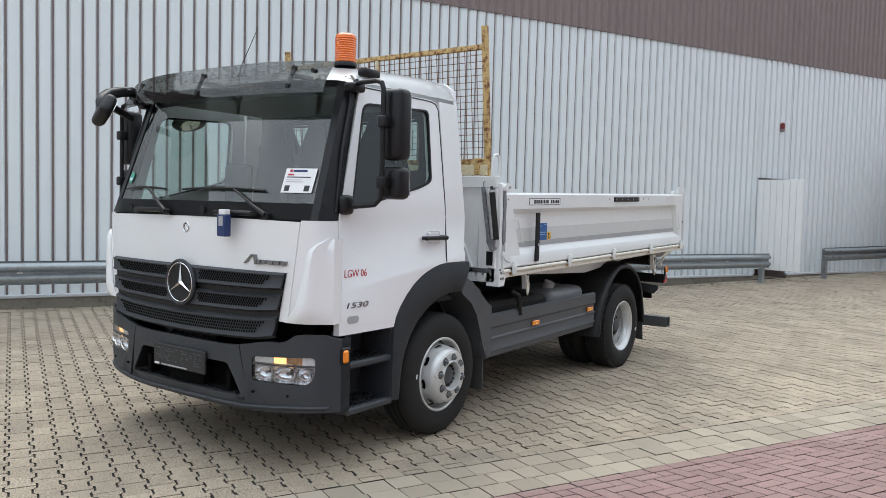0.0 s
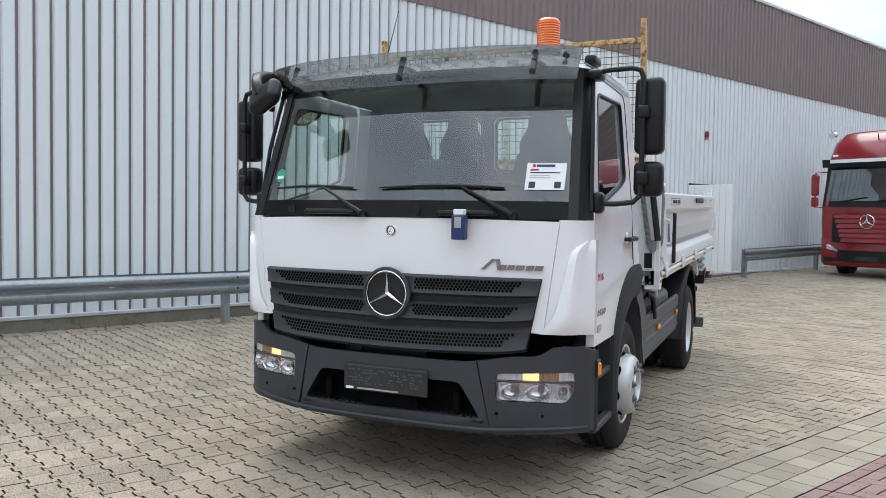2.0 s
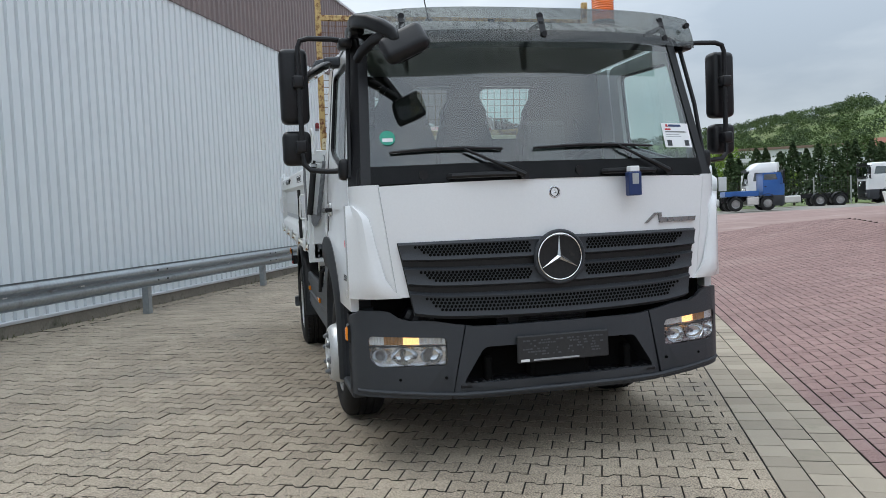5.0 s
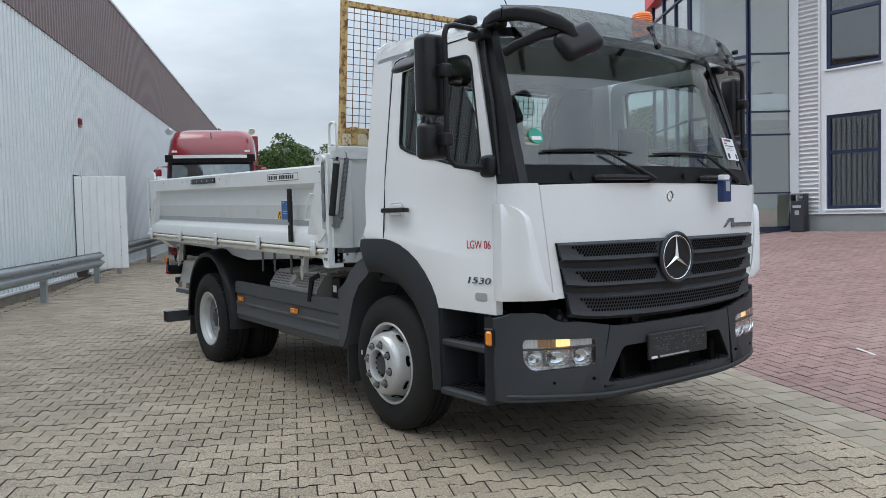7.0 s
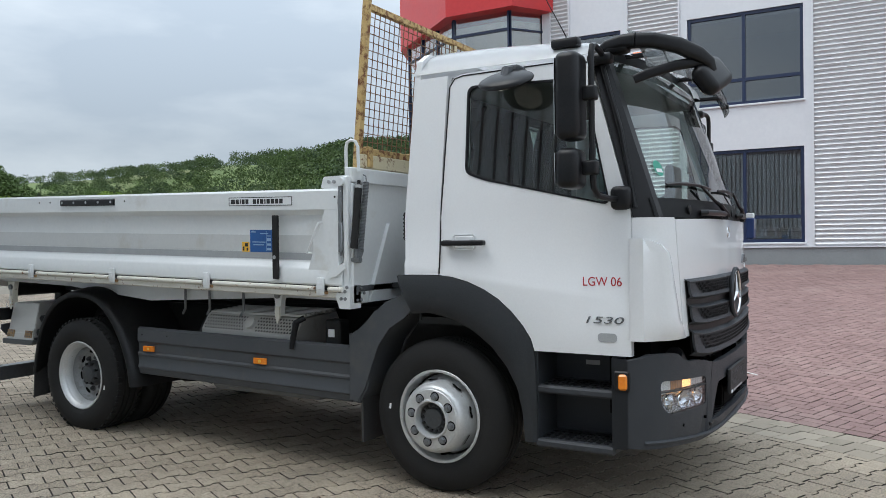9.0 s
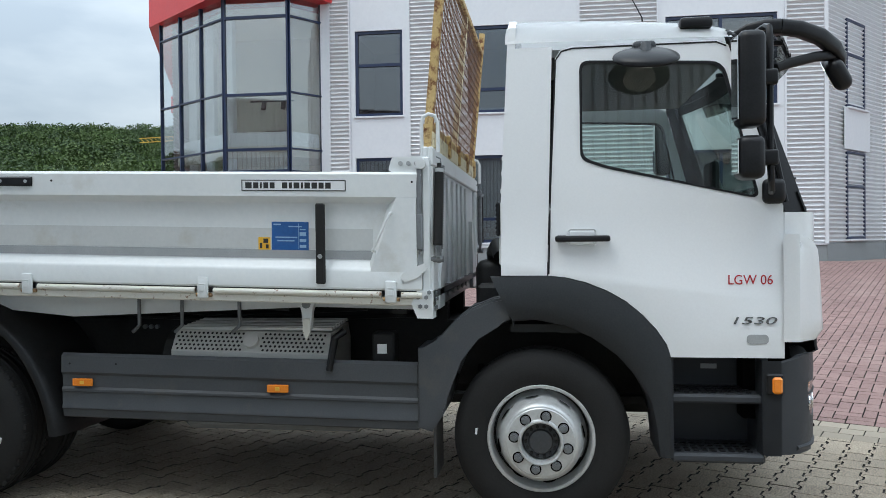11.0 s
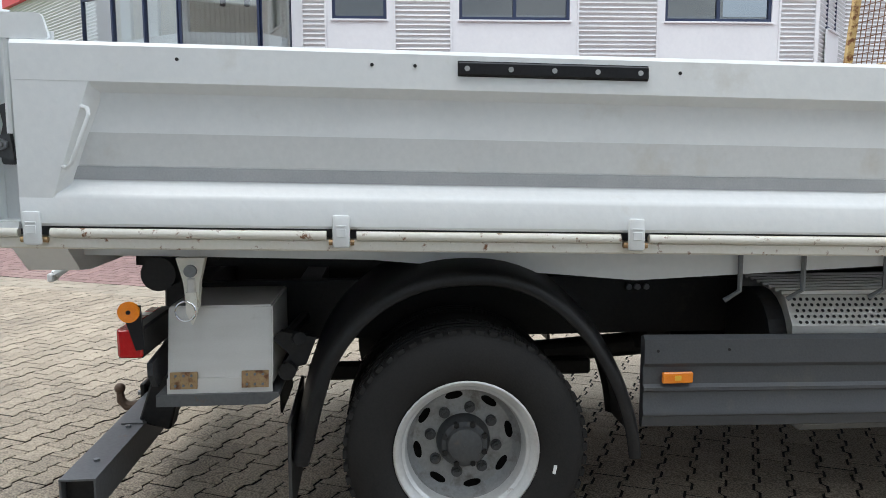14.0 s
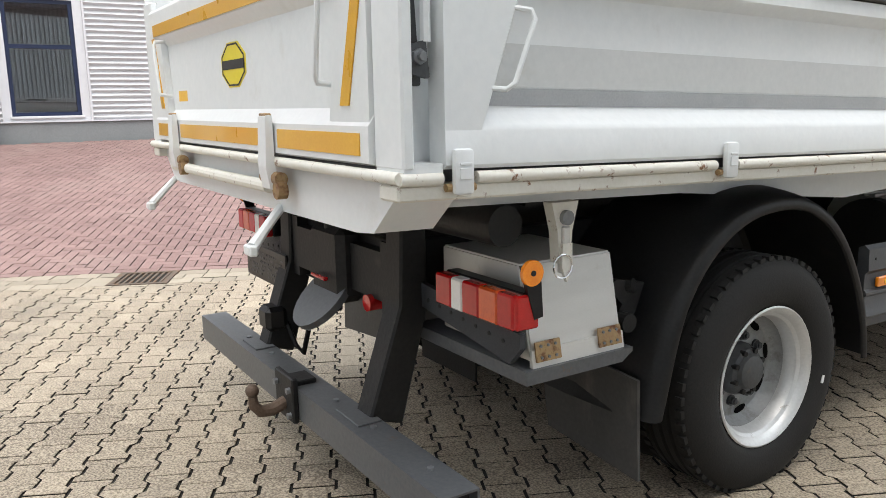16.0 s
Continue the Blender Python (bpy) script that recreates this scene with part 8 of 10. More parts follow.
bar((0.0, rack_y(1.98), 1.98), (0.0, rack_y(2.9), 2.9), 0.035, RACKPAINT, "middle_post")
bar((-1.08, rack_y(2.905), 2.905), (1.08, rack_y(2.905), 2.905), 0.038, RUSTY, "top_bar")
bar((-1.08, rack_y(2.03), 2.03), (1.08, rack_y(2.03), 2.03), 0.045, RUSTY, "bottom_bar")
part("lower_plank", boxed(-1.09, 1.09, 0.530, 0.566, 1.925, 2.01, 0.006), RACKPAINT, rack, "rust-streaked cream lower plank")
for x in (-1.0, -0.5, 0.0, 0.5, 1.0):
    part("clamp", boxed(x - 0.025, x + 0.025, 0.515, 0.60, 1.93, 2.06, 0.006), RUSTY, rack)
bm = bmesh.new()
w = 0.0030
n = 39
for i in range(1, n):
    x = -1.06 + 2.12 * i / n
    a, b = Vector((x, rack_y(2.04) - 0.012, 2.04)), Vector((x, rack_y(2.895) - 0.012, 2.895))
    tube(bm, [a, b], w, 4)
for i in range(1, 17):
    z = 2.04 + 0.855 * i / 17
    tube(bm, [(-1.06, rack_y(z) - 0.016, z), (1.06, rack_y(z) - 0.016, z)], w, 4)
tagged(part("wire_mesh", bm, RUSTWIRE, rack, "square rusty wire mesh"), kind="stuff")

# ---- side skirts, mudguards, tanks and the tail ----
for s in (-1, 1):
    skirt = new("side_skirt")
    skirt.parent = truck
    sec = [(1.060, 0.832), (1.085, 0.842), (1.105, 0.826), (1.108, 0.738), (1.094, 0.722), (1.094, 0.658), (1.106, 0.646), (1.106, 0.634), (1.099, 0.628), (1.099, 0.562), (1.106, 0.552), (1.106, 0.540), (1.097, 0.532), (1.091, 0.495), (1.07, 0.485), (1.06, 0.50)]
    bm = prism(bmesh.new(), [(s * x, z) for x, z in sec], "y", 0.625, 2.60)
    for v in bm.verts:
        v.co.z += 0.016 * (v.co.y - 1.6)
    part("panel", bm, PALERP, skirt, smooth=True)
    for y in (1.37, 2.475):
        z = 0.685 + 0.016 * (y - 1.6)
        lamp = part("side_marker", boxed(min(s * 1.10, s * 1.116), max(s * 1.10, s * 1.116), y - 0.058, y + 0.058, z - 0.021, z + 0.021, 0.004), ORANGE_LENS, skirt, "orange side marker lamp")
        part("marker_reflector", boxed(min(s * 1.114, s * 1.1175), max(s * 1.114, s * 1.1175), y - 0.012, y + 0.012, z - 0.009, z + 0.009), YELLOW_STICKER, lamp)
    for y in (2.28, 2.55):
        part("skirt_bolt", cyl(bmesh.new(), (s * 1.10, y, 0.80), (s * 1.108, y, 0.80), 0.006, 8), FRAME, skirt)
    part("bracket", boxed(min(s * 0.5, s * 1.06), max(s * 0.5, s * 1.06), 0.9, 0.96, 0.62, 0.70), FRAME, skirt)
    part("bracket", boxed(min(s * 0.5, s * 1.06), max(s * 0.5, s * 1.06), 2.3, 2.36, 0.62, 0.70), FRAME, skirt)
    # rear mudguard
    guard = new("rear_mudguard")
    guard.parent = truck
    line = [(2.615, 0.405), (2.632, 0.52), (2.675, 0.66), (2.745, 0.80), (2.84, 0.93), (2.965, 1.035), (3.11, 1.095), (3.27, 1.108), (3.43, 1.085), (3.57, 1.02), (3.68, 0.925), (3.765, 0.80), (3.815, 0.66), (3.85, 0.52), (3.875, 0.42)]
    fine = spline(line, 3)
    bm = bmesh.new()
    rows = []
    c = Vector((3.25, 0.447))
    for y, z in fine:
        d = (Vector((y, z)) - c).normalized()
        row = []
        for x, k in ((1.138, -0.046), (1.146, -0.042), (1.150, -0.032), (1.147, -0.014), (1.134, 0.000), (1.10, 0.012), (1.05, 0.022), (0.98, 0.032), (0.80, 0.042), (0.62, 0.042), (0.60, 0.02)):
            row.append(bm.verts.new((s * x, y + d.x * k, z + d.y * k)))
        rows.append(row)
    for a, b in zip(rows, rows[1:]):
        for j in range(len(a) - 1):
            bm.faces.new((a[j], a[j + 1], b[j + 1], b[j]))
    bmesh.ops.solidify(bm, geom=bm.faces[:], thickness=0.006)
    part("guard", bm, GUARD, guard, smooth=True)
    bm = prism(bmesh.new(), [(s * 0.60, 0.60), (s * 1.10, 0.56), (s * 1.115, 0.215), (s * 0.66, 0.255)], "y", 3.893, 3.905)
    part("flap", bm, FLAPRUB, guard, "scratched black rubber mud flap")
    part("stay", tube(bmesh.new(), [(s * 0.45, 3.9, 0.82), (s * 0.9, 3.92, 0.84), (s * 1.03, 3.86, 0.86)], 0.025, 8), FRAME, guard)
    bm = prism(bmesh.new(), [(3.80, 0.86), (3.93, 0.885), (3.96, 0.86), (3.90, 0.80), (3.94, 0.74), (3.84, 0.76)], "x", s * 0.98, s * 1.02)
    part("stay_plate", bm, FRAME, guard)
    part("stay_tube", cyl(bmesh.new(), (s * 0.6, 3.905, 0.745), (s * 1.06, 3.905, 0.745), 0.032, 14), FRAME, guard)
# silencer with a pierced heat shield (kerb side), battery box and tank beyond
silencer = new("silencer")
silencer.parent = truck
bm = prism(bmesh.new(), [(-1.02, 0.60), (-1.03, 0.86), (-0.96, 0.965), (-0.60, 0.985), (-0.55, 0.90), (-0.55, 0.60)], "y", 1.12, 2.0)
for v in bm.verts:
    v.co.z += 0.016 * (v.co.y - 1.6)
part("shield", bm, ALU, silencer, "grey steel heat shield with small round holes")
bm = bmesh.new()
for r in range(5):
    for i in range(34):
        y = 1.15 + i * 0.0255 + (0.0127 if r % 2 else 0)
        if y > 1.98 or 1.50 < y < 1.60:
            continue
        t = 0.10 + 0.19 * r
        x, z = -1.03 + 0.07 * t - 0.0035, 0.86 + 0.105 * t + 0.016 * (y - 1.6) + 0.002
        ring = [bm.verts.new((x + 0.0044 * math.sin(a), y + 0.0075 * math.cos(a), z + 0.0064 * math.sin(a))) for a in [math.pi / 3 * k for k in range(6)]]
        bm.faces.new(ring)
tagged(part("shield_holes", bm, FRAME, silencer, "small dark holes"), kind="stuff")
bm = bmesh.new()
for k in range(7):
    box(bm, -0.94 + 0.052 * k, -0.915 + 0.052 * k, 1.12, 2.0, 0.968 + 0.003 * k, 0.984 + 0.003 * k)
part("shield_ribs", bm, ALU, silencer)
part("shield_boss", cyl(bmesh.new(), (-1.0, 1.55, 0.912), (-1.022, 1.55, 0.926), 0.042, 18), ALU, silencer)
part("shield_end", cyl(bmesh.new(), (-0.80, 2.0, 0.78), (-0.80, 2.07, 0.78), 0.20, 24), FRAME, silencer)
bm = boxed(-1.0, -0.55, 0.95, 1.95, 0.43, 0.62, 0.03)
part("sump", bm, RIMDARK, silencer)
unit = part("valve_block", boxed(-1.03, -0.92, 0.76, 0.88, 0.80, 0.97, 0.01), FRAME, truck)
part("valve_label", boxed(-1.033, -1.03, 0.80, 0.85, 0.86, 0.91), PAPER, unit)
bm = boxed(0.50, 1.02, 0.75, 1.75, 0.52, 0.90, 0.04)
part("battery_box", bm, FRAME, truck)
part("tank", boxed(0.52, 1.03, 1.80, 2.50, 0.50, 0.93, 0.07, seg=3), RIMDARK, truck, smooth=True)
part("tank_cap", cyl(bmesh.new(), (0.9, 1.95, 0.92), (0.93, 1.95, 0.99), 0.05, 16), TAPE_GREY, truck, smooth=True)
for i, (x, y0, y1, z) in enumerate([(-0.55, 0.6, 3.0, 1.02), (-0.62, 1.0, 2.6, 1.06), (0.58, 0.6, 3.0, 1.03)]):
    part("air_line", tube(bmesh.new(), [(x, y0, z), (x - 0.02, (y0 + y1) / 2, z - 0.04), (x, y1, z + 0.01)], 0.014, 6), FRAME, truck)
for y in (1.95, 1.62, 2.2):
    part("hanger", tube(bmesh.new(), [(-1.0, y, 1.15), (-1.0, y, 1.0), (-0.98, y + 0.05, 0.96)], 0.010, 6), RIMDARK, truck)
for y in (2.38, 2.42, 2.46, 4.0, 4.05):
    part("frame_bolt", cyl(bmesh.new(), (-0.455, y, 0.93), (-0.475, y, 0.93), 0.014, 8), RIMDARK, truck)
bm = cyl(bmesh.new(), (0, 2.2, 0.55), (0, 2.2, 1.15), 0.11, 16)
part("tipping_ram", bm, FRAME, truck)
# suspension
for s in (-1, 1):
    bm = boxed(s * 0.52 - 0.035, s * 0.52 + 0.035, 2.65, 3.88, 0.56, 0.63, 0.01)
    box(bm, s * 0.52 - 0.05, s * 0.52 + 0.05, 3.14, 3.38, 0.50, 0.74)
    part("leaf_spring", bm, FRAME, truck)
    bm = boxed(s * 0.48 - 0.035, s * 0.48 + 0.035, -0.7, 0.75, 0.50, 0.56, 0.01)
    part("leaf_spring", bm, FRAME, truck)

# aluminium tool box on its tray
toolbox = thing("tool_box", "dull aluminium tool box with brass hinges on a grey tray", "tool box")
poly = [(-1.078, 0.70), (-1.018, 0.985), (-0.60, 0.985), (-0.60, 0.70)]
bm = prism(bmesh.new(), poly, "y", 3.955, 4.325)
bmesh.ops.bevel(bm, geom=bm.edges[:], offset=0.006, segments=2, affect="EDGES")
part("box_body", bm, ALU, toolbox)
part("lower_strip", prism(bmesh.new(), [(-1.086, 0.682), (-1.078, 0.735), (-1.07, 0.735), (-1.07, 0.682)], "y", 3.955, 4.325), ALU, toolbox)
for y0 in (3.968, 4.218):
    hinge = part("hinge", prism(bmesh.new(), [(-1.091, 0.700), (-1.0795, 0.758), (-1.074, 0.758), (-1.084, 0.700)], "y", y0, y0 + 0.095), COPPERHINGE, toolbox, "tarnished brass hinge")
    for a in (0.02, 0.048, 0.076):
        for z, x in ((0.712, -1.0895), (0.746, -1.083)):
            part("rivet", cyl(bmesh.new(), (x + 0.002, y0 + a, z), (x - 0.003, y0 + a, z), 0.005, 6), RIMDARK, hinge)
part("tray", prism(bmesh.new(), [(3.93, 0.682), (4.36, 0.682), (4.36, 0.640), (3.975, 0.640), (3.93, 0.668)], "x", -1.10, -0.45), STEELGREY, truck)

# tail lamps on their brackets
for s in (-1, 1):
    carrier = new("lamp_carrier")
    carrier.parent = truck
    bm = prism(bmesh.new(), [(s * 0.48, 0.86), (s * 1.10, 0.80), (s * 1.10, 0.755), (s * 1.05, 0.70), (s * 0.48, 0.78)], "y", 4.365, 4.385)
    part("carrier_plate", bm, PLASTIC, carrier)
    for k in range(7):
        part("hole", cyl(bmesh.new(), (s * (0.60 + 0.07 * k), 4.384, 0.80 - 0.006 * k), (s * (0.60 + 0.07 * k), 4.387, 0.80 - 0.006 * k), 0.007, 8), FRAME, carrier)
    tail = new("tail_lamp")
    tail.parent = truck
    part("case", boxed(min(s * 0.765, s * 1.165), max(s * 0.765, s * 1.165), 4.37, 4.425, 0.835, 0.941, 0.008), BLACKP, tail)
    segs = [(0.768, 0.855, RED_LENS), (0.855, 0.915, WHITE_LENS), (0.915, 1.0, RED_LENS), (1.0, 1.09, RED_AMBER), (1.09, 1.163, RED_LENS)]
    for a, b, m in segs:
        bm = boxed(min(s * a, s * b), max(s * a, s * b), 4.42, 4.462, 0.838, 0.938, 0.006)
        part("lens", bm, m, tail, smooth=True)
    bm = boxed(min(s * 1.155, s * 1.175), max(s * 1.155, s * 1.175), 4.375, 4.455, 0.838, 0.938, 0.006)
    part("side_lens", bm, RED_LENS, tail)
    ref = new("side_reflector")
    ref.parent = truck
    part("bracket", prism(bmesh.new(), [(4.44, 1.02), (4.375, 1.02), (4.365, 0.87), (4.395, 0.865)], "x", s * 1.165, s * 1.178), BLACKP, ref)
    bm = cyl(bmesh.new(), (s * 1.178, 4.41, 1.0), (s * 1.19, 4.41, 1.0), 0.036, 24)
    part("disc", bm, ORANGE_LENS, ref, "round orange reflector")
    part("disc_bolt", cyl(bmesh.new(), (s * 1.188, 4.41, 1.0), (s * 1.193, 4.41, 1.0), 0.008, 8), FRAME, ref)
    # legs that carry the underrun bar
    bm = bmesh.new()
    x = s * 0.50
    p = [(x - 0.055, 4.36, 1.06), (x + 0.055, 4.36, 1.06), (x + 0.055, 4.46, 1.06), (x - 0.055, 4.46, 1.06)]
    m_ = [(x - 0.055, 4.36, 0.76), (x + 0.055, 4.36, 0.76), (x + 0.055, 4.47, 0.78), (x - 0.055, 4.47, 0.78)]
    q = [(x - 0.055, 4.47, 0.36), (x + 0.055, 4.47, 0.36), (x + 0.055, 4.60, 0.40), (x - 0.055, 4.60, 0.40)]
    rings = [[bm.verts.new(v) for v in r] for r in (p, m_, q)]
    for a, b in zip(rings, rings[1:]):
        for k in range(4):
            bm.faces.new((a[k], a[(k + 1) % 4], b[(k + 1) % 4], b[k]))
    bm.faces.new(rings[0][::-1])
    bm.faces.new(rings[-1])
    bmesh.ops.bevel(bm, geom=bm.edges[:], offset=0.008, segments=1, affect="EDGES")
    leg = part("bumper_leg", bm, FRAME, truck)
    for z in (1.0, 0.93, 0.85):
        part("leg_hole", cyl(bmesh.new(), (x, 4.459, z), (x, 4.462, z), 0.010, 8), FRAME, leg)

# underrun bar: a hollow beam with open ends, ball coupling and brackets
bar_u = new("underrun_bar")
bar_u.parent = truck
bm = plate([(4.565, 0.285), (4.69, 0.285), (4.69, 0.405), (4.565, 0.405)], [[(4.572, 0.292), (4.683, 0.292), (4.683, 0.398), (4.572, 0.398)]], lambda a, b: (-1.15, a, b), (2.3, 0, 0))
part("beam", bm, STEELGREY, bar_u, "scuffed grey hollow steel beam")
part("beam_core", boxed(-1.11, 1.11, 4.574, 4.681, 0.294, 0.396), FRAME, bar_u)
for x in (-0.98, -0.62, -0.33, 0.33, 0.62):
    part("bolt", cyl(bmesh.new(), (x, 4.62, 0.405), (x, 4.62, 0.413), 0.012, 6), RIMDARK, bar_u)
for x in (-0.5, 0.5):
    part("foot_plate", boxed(x - 0.09, x + 0.09, 4.57, 4.66, 0.405, 0.412, 0.002), STEELGREY, bar_u)
tow = new("tow_coupling")
tow.parent = truck
part("coupling_plate", boxed(-0.145, 0.035, 4.69, 4.715, 0.27, 0.45, 0.006), FRAME, tow)
part("coupling_bracket", boxed(-0.11, 0.0, 4.60, 4.70, 0.405, 0.425, 0.004), FRAME, tow)
for x in (-0.12, 0.01):
    for z in (0.30, 0.40):
        part("bolt", cyl(bmesh.new(), (x, 4.714, z), (x, 4.73, z), 0.013, 6), RIMDARK, tow)
bm = tube(bmesh.new(), [(-0.055, 4.71, 0.335), (-0.055, 4.765, 0.315), (-0.055, 4.81, 0.318), (-0.055, 4.835, 0.345), (-0.055, 4.838, 0.385)], [0.026, 0.026, 0.024, 0.021, 0.017], 10)
part("neck", bm, BALLRUST, tow, smooth=True)
part("ball", ball(bmesh.new(), (-0.055, 4.838, 0.405), 0.026, 14), BALLRUST, tow, smooth=True)
# drawbar jaw and its shield plate in the middle of the tail
jaw = new("drawbar_jaw")
jaw.parent = truck
part("rear_crossmember", boxed(-0.46, 0.46, 4.34, 4.40, 0.70, 0.98, 0.01), FRAME, jaw)
bm = cyl(bmesh.new(), (0.0, 4.50, 0.70), (0.0, 4.52, 0.72), 0.15, 24)
part("guide_plate", bm, STEELGREY, jaw, "round dull steel guide plate", smooth=True)
part("jaw_body", boxed(-0.14, 0.14, 4.38, 4.50, 0.70, 1.0, 0.03), FRAME, jaw)
part("jaw_pin", cyl(bmesh.new(), (0.0, 4.46, 0.65), (0.0, 4.46, 1.02), 0.03, 12), FRAME, jaw)
part("release", boxed(-0.06, 0.07, 4.51, 4.53, 0.785, 0.80, 0.004), RED_LENS, jaw, "red safety tab")
for x in (-0.30, -0.12):
    c = cyl(bmesh.new(), (x, 4.40, 1.03), (x, 4.44, 1.03), 0.035, 14)
    part("air_coupling", c, LOGO_YELLOW, truck, "yellow air coupling cap", smooth=True)
part("air_coupling", cyl(bmesh.new(), (-0.30, 4.40, 0.74), (-0.30, 4.47, 0.74), 0.032, 12), RED_LENS, truck, "red air coupling", smooth=True)
part("socket", boxed(0.42, 0.54, 4.50, 4.60, 0.47, 0.58, 0.02), BLACKP, truck, "black trailer socket")
part("cable", tube(bmesh.new(), [(0.45, 4.50, 0.50), (0.40, 4.48, 0.40), (0.36, 4.46, 0.37), (0.34, 4.44, 0.48)], 0.012, 8), BLACKP, truck)
part("spare_flap", boxed(-0.36, 0.05, 4.02, 4.03, 0.36, 0.68), RUBBER, truck)
for x, z0, z1 in ((0.42, 0.95, 1.10), (0.62, 0.93, 1.16)):
    part("lever_rod", tube(bmesh.new(), [(x, 4.42, z0), (x + 0.02, 4.50, z1)], [0.012, 0.022], 8), BLACKP, truck)
plate_r = new("number_plate")
plate_r.parent = truck
part("holder", boxed(0.46, 0.99, 4.472, 4.485, 0.63, 0.80, 0.005), BLACKP, plate_r)
bm = bmesh.new()
for r in range(6):
    x = 0.49
    while x < 0.95:
        w = rngp.uniform(0.006, 0.022)
        if rngp.random() < 0.55:
            box(bm, x, x + w, 4.4845, 4.4865, 0.655 + r * 0.021, 0.665 + r * 0.021)
        x += w + 0.006
tagged(part("plate_marks", bm, PALERP, plate_r, "dull grey unreadable marks"), kind="stuff")

# ---- the far yard: parked lorries, fence, trees, buildings and wooded slope ----
REDPAINT = mat("red_lorry_paint", (0.225, 0.006, 0.013), (0.275, 0.009, 0.016), rough=0.20, coat=0.7, scale=2, fine=60)
SILVERPAINT = mat("silver_lorry_paint", (0.36, 0.38, 0.40), (0.44, 0.45, 0.47), rough=0.3, metal=0.4, coat=0.4, scale=2, fine=60)
LORRYWHITE = mat("lorry_white_paint", (0.72, 0.73, 0.74), (0.79, 0.80, 0.80), rough=0.3, coat=0.4, scale=1.5, fine=30)
LORRYBLUE = mat("blue_lorry_paint", (0.015, 0.085, 0.30), (0.025, 0.12, 0.38), rough=0.3, coat=0.4, scale=2, fine=40)
LORRYGLASS = mat("lorry_window", (0.15, 0.17, 0.175), (0.26, 0.285, 0.29), rough=0.04, metal=1.0, scale=0.9, fine=5, rvar=0.02)
RIMFAR = mat("lorry_rim", (0.30, 0.30, 0.30), (0.42, 0.42, 0.42), rough=0.4, metal=0.4, scale=8, fine=60)


def ring_loft(levels, bulge=0.10, n=5):
    """A closed shell from level outlines (z, half width, front y, back y, corner radius)."""
    bm = bmesh.new()
    rings = []
    for z, hw, yf, yb, r in levels:
        pts = []
        for cx, cy, a in ((hw - r, yf + r, 270), (hw - 0.05, yb - 0.05, 0), (-hw + 0.05, yb - 0.05, 90), (-hw + r, yf + r, 180)):
            q = r if cy < (yf + yb) / 2 else 0.05
            for i in range(n + 1):
                t = radians(a + 90 * i / n)
                pts.append((cx + q * math.cos(t), cy + q * math.sin(t)))
        # the front bows a little
        rings.append([bm.verts.new((x, y - (bulge * (1 - (x / hw) ** 2) if y < yf + r else 0), z)) for x, y in pts])
    for a, b in zip(rings, rings[1:]):
        k = len(a)
        for i in range(k):
            bm.faces.new((a[i], a[(i + 1) % k], b[(i + 1) % k], b[i]))
    bm.faces.new(rings[0][::-1])
    bm.faces.new(rings[-1])
    return bm


def front_panel(x0, x1, z0, z1, yf0, yf1, hw, out, thick=0.02, bulge=0.10, top_in=0.0, nx=10):
    """A bowed panel lying on the front of a cab."""
    bm = bmesh.new()
    rows = []
    for k in range(3):
        f = k / 2
        z, yf = z0 + (z1 - z0) * f, yf0 + (yf1 - yf0) * f
        row = []
        for i in range(nx + 1):
            x = (x0 + (x1 - x0) * i / nx)
            x -= top_in * f * (1 if x > 0 else -1) * abs(x) / max(abs(x0), abs(x1))
            row.append(bm.verts.new((x, yf - bulge * (1 - (x / hw) ** 2) - out, z)))
        rows.append(row)
    for a, b in zip(rows, rows[1:]):
        for i in range(nx):
            bm.faces.new((a[i], a[i + 1], b[i + 1], b[i]))
    r = bmesh.ops.extrude_face_region(bm, geom=bm.faces[:])
    bmesh.ops.translate(bm, verts=[v for v in r["geom"] if isinstance(v, bmesh.types.BMVert)], vec=(0, thick, 0))
    return bm


def lorry_wheel(parent, x, y, side, R=0.5, twin=False):
    w = new("wheel")
    w.parent = parent
    w.matrix_basis = pose(x, y, R, 0, 0, 0 if side < 0 else 180)
    wd = 0.30 if not twin else 0.62
    part("tyre", lathe(bmesh.new(), [(0.03, R * 0.58), (0.0, R * 0.66), (-0.004, R * 0.80), (0.02, R * 0.95), (0.05, R), (wd - 0.05, R), (wd - 0.02, R * 0.95), (wd, R * 0.66)], n=28), RUBBER, w, smooth=True)
    dish = [(0.03, R * 0.585), (0.02, R * 0.56), (0.09, R * 0.5), (0.16, R * 0.46), (0.16, R * 0.25), (0.10, R * 0.22), (0.09, 0.001)] if twin else [(0.03, R * 0.585), (0.02, R * 0.56), (0.06, R * 0.5), (-0.03, R * 0.36), (-0.04, R * 0.22), (-0.06, R * 0.18), (-0.06, 0.001)]
    part("rim", lathe(bmesh.new(), dish, n=24), RIMFAR, w, smooth=True)
    return w


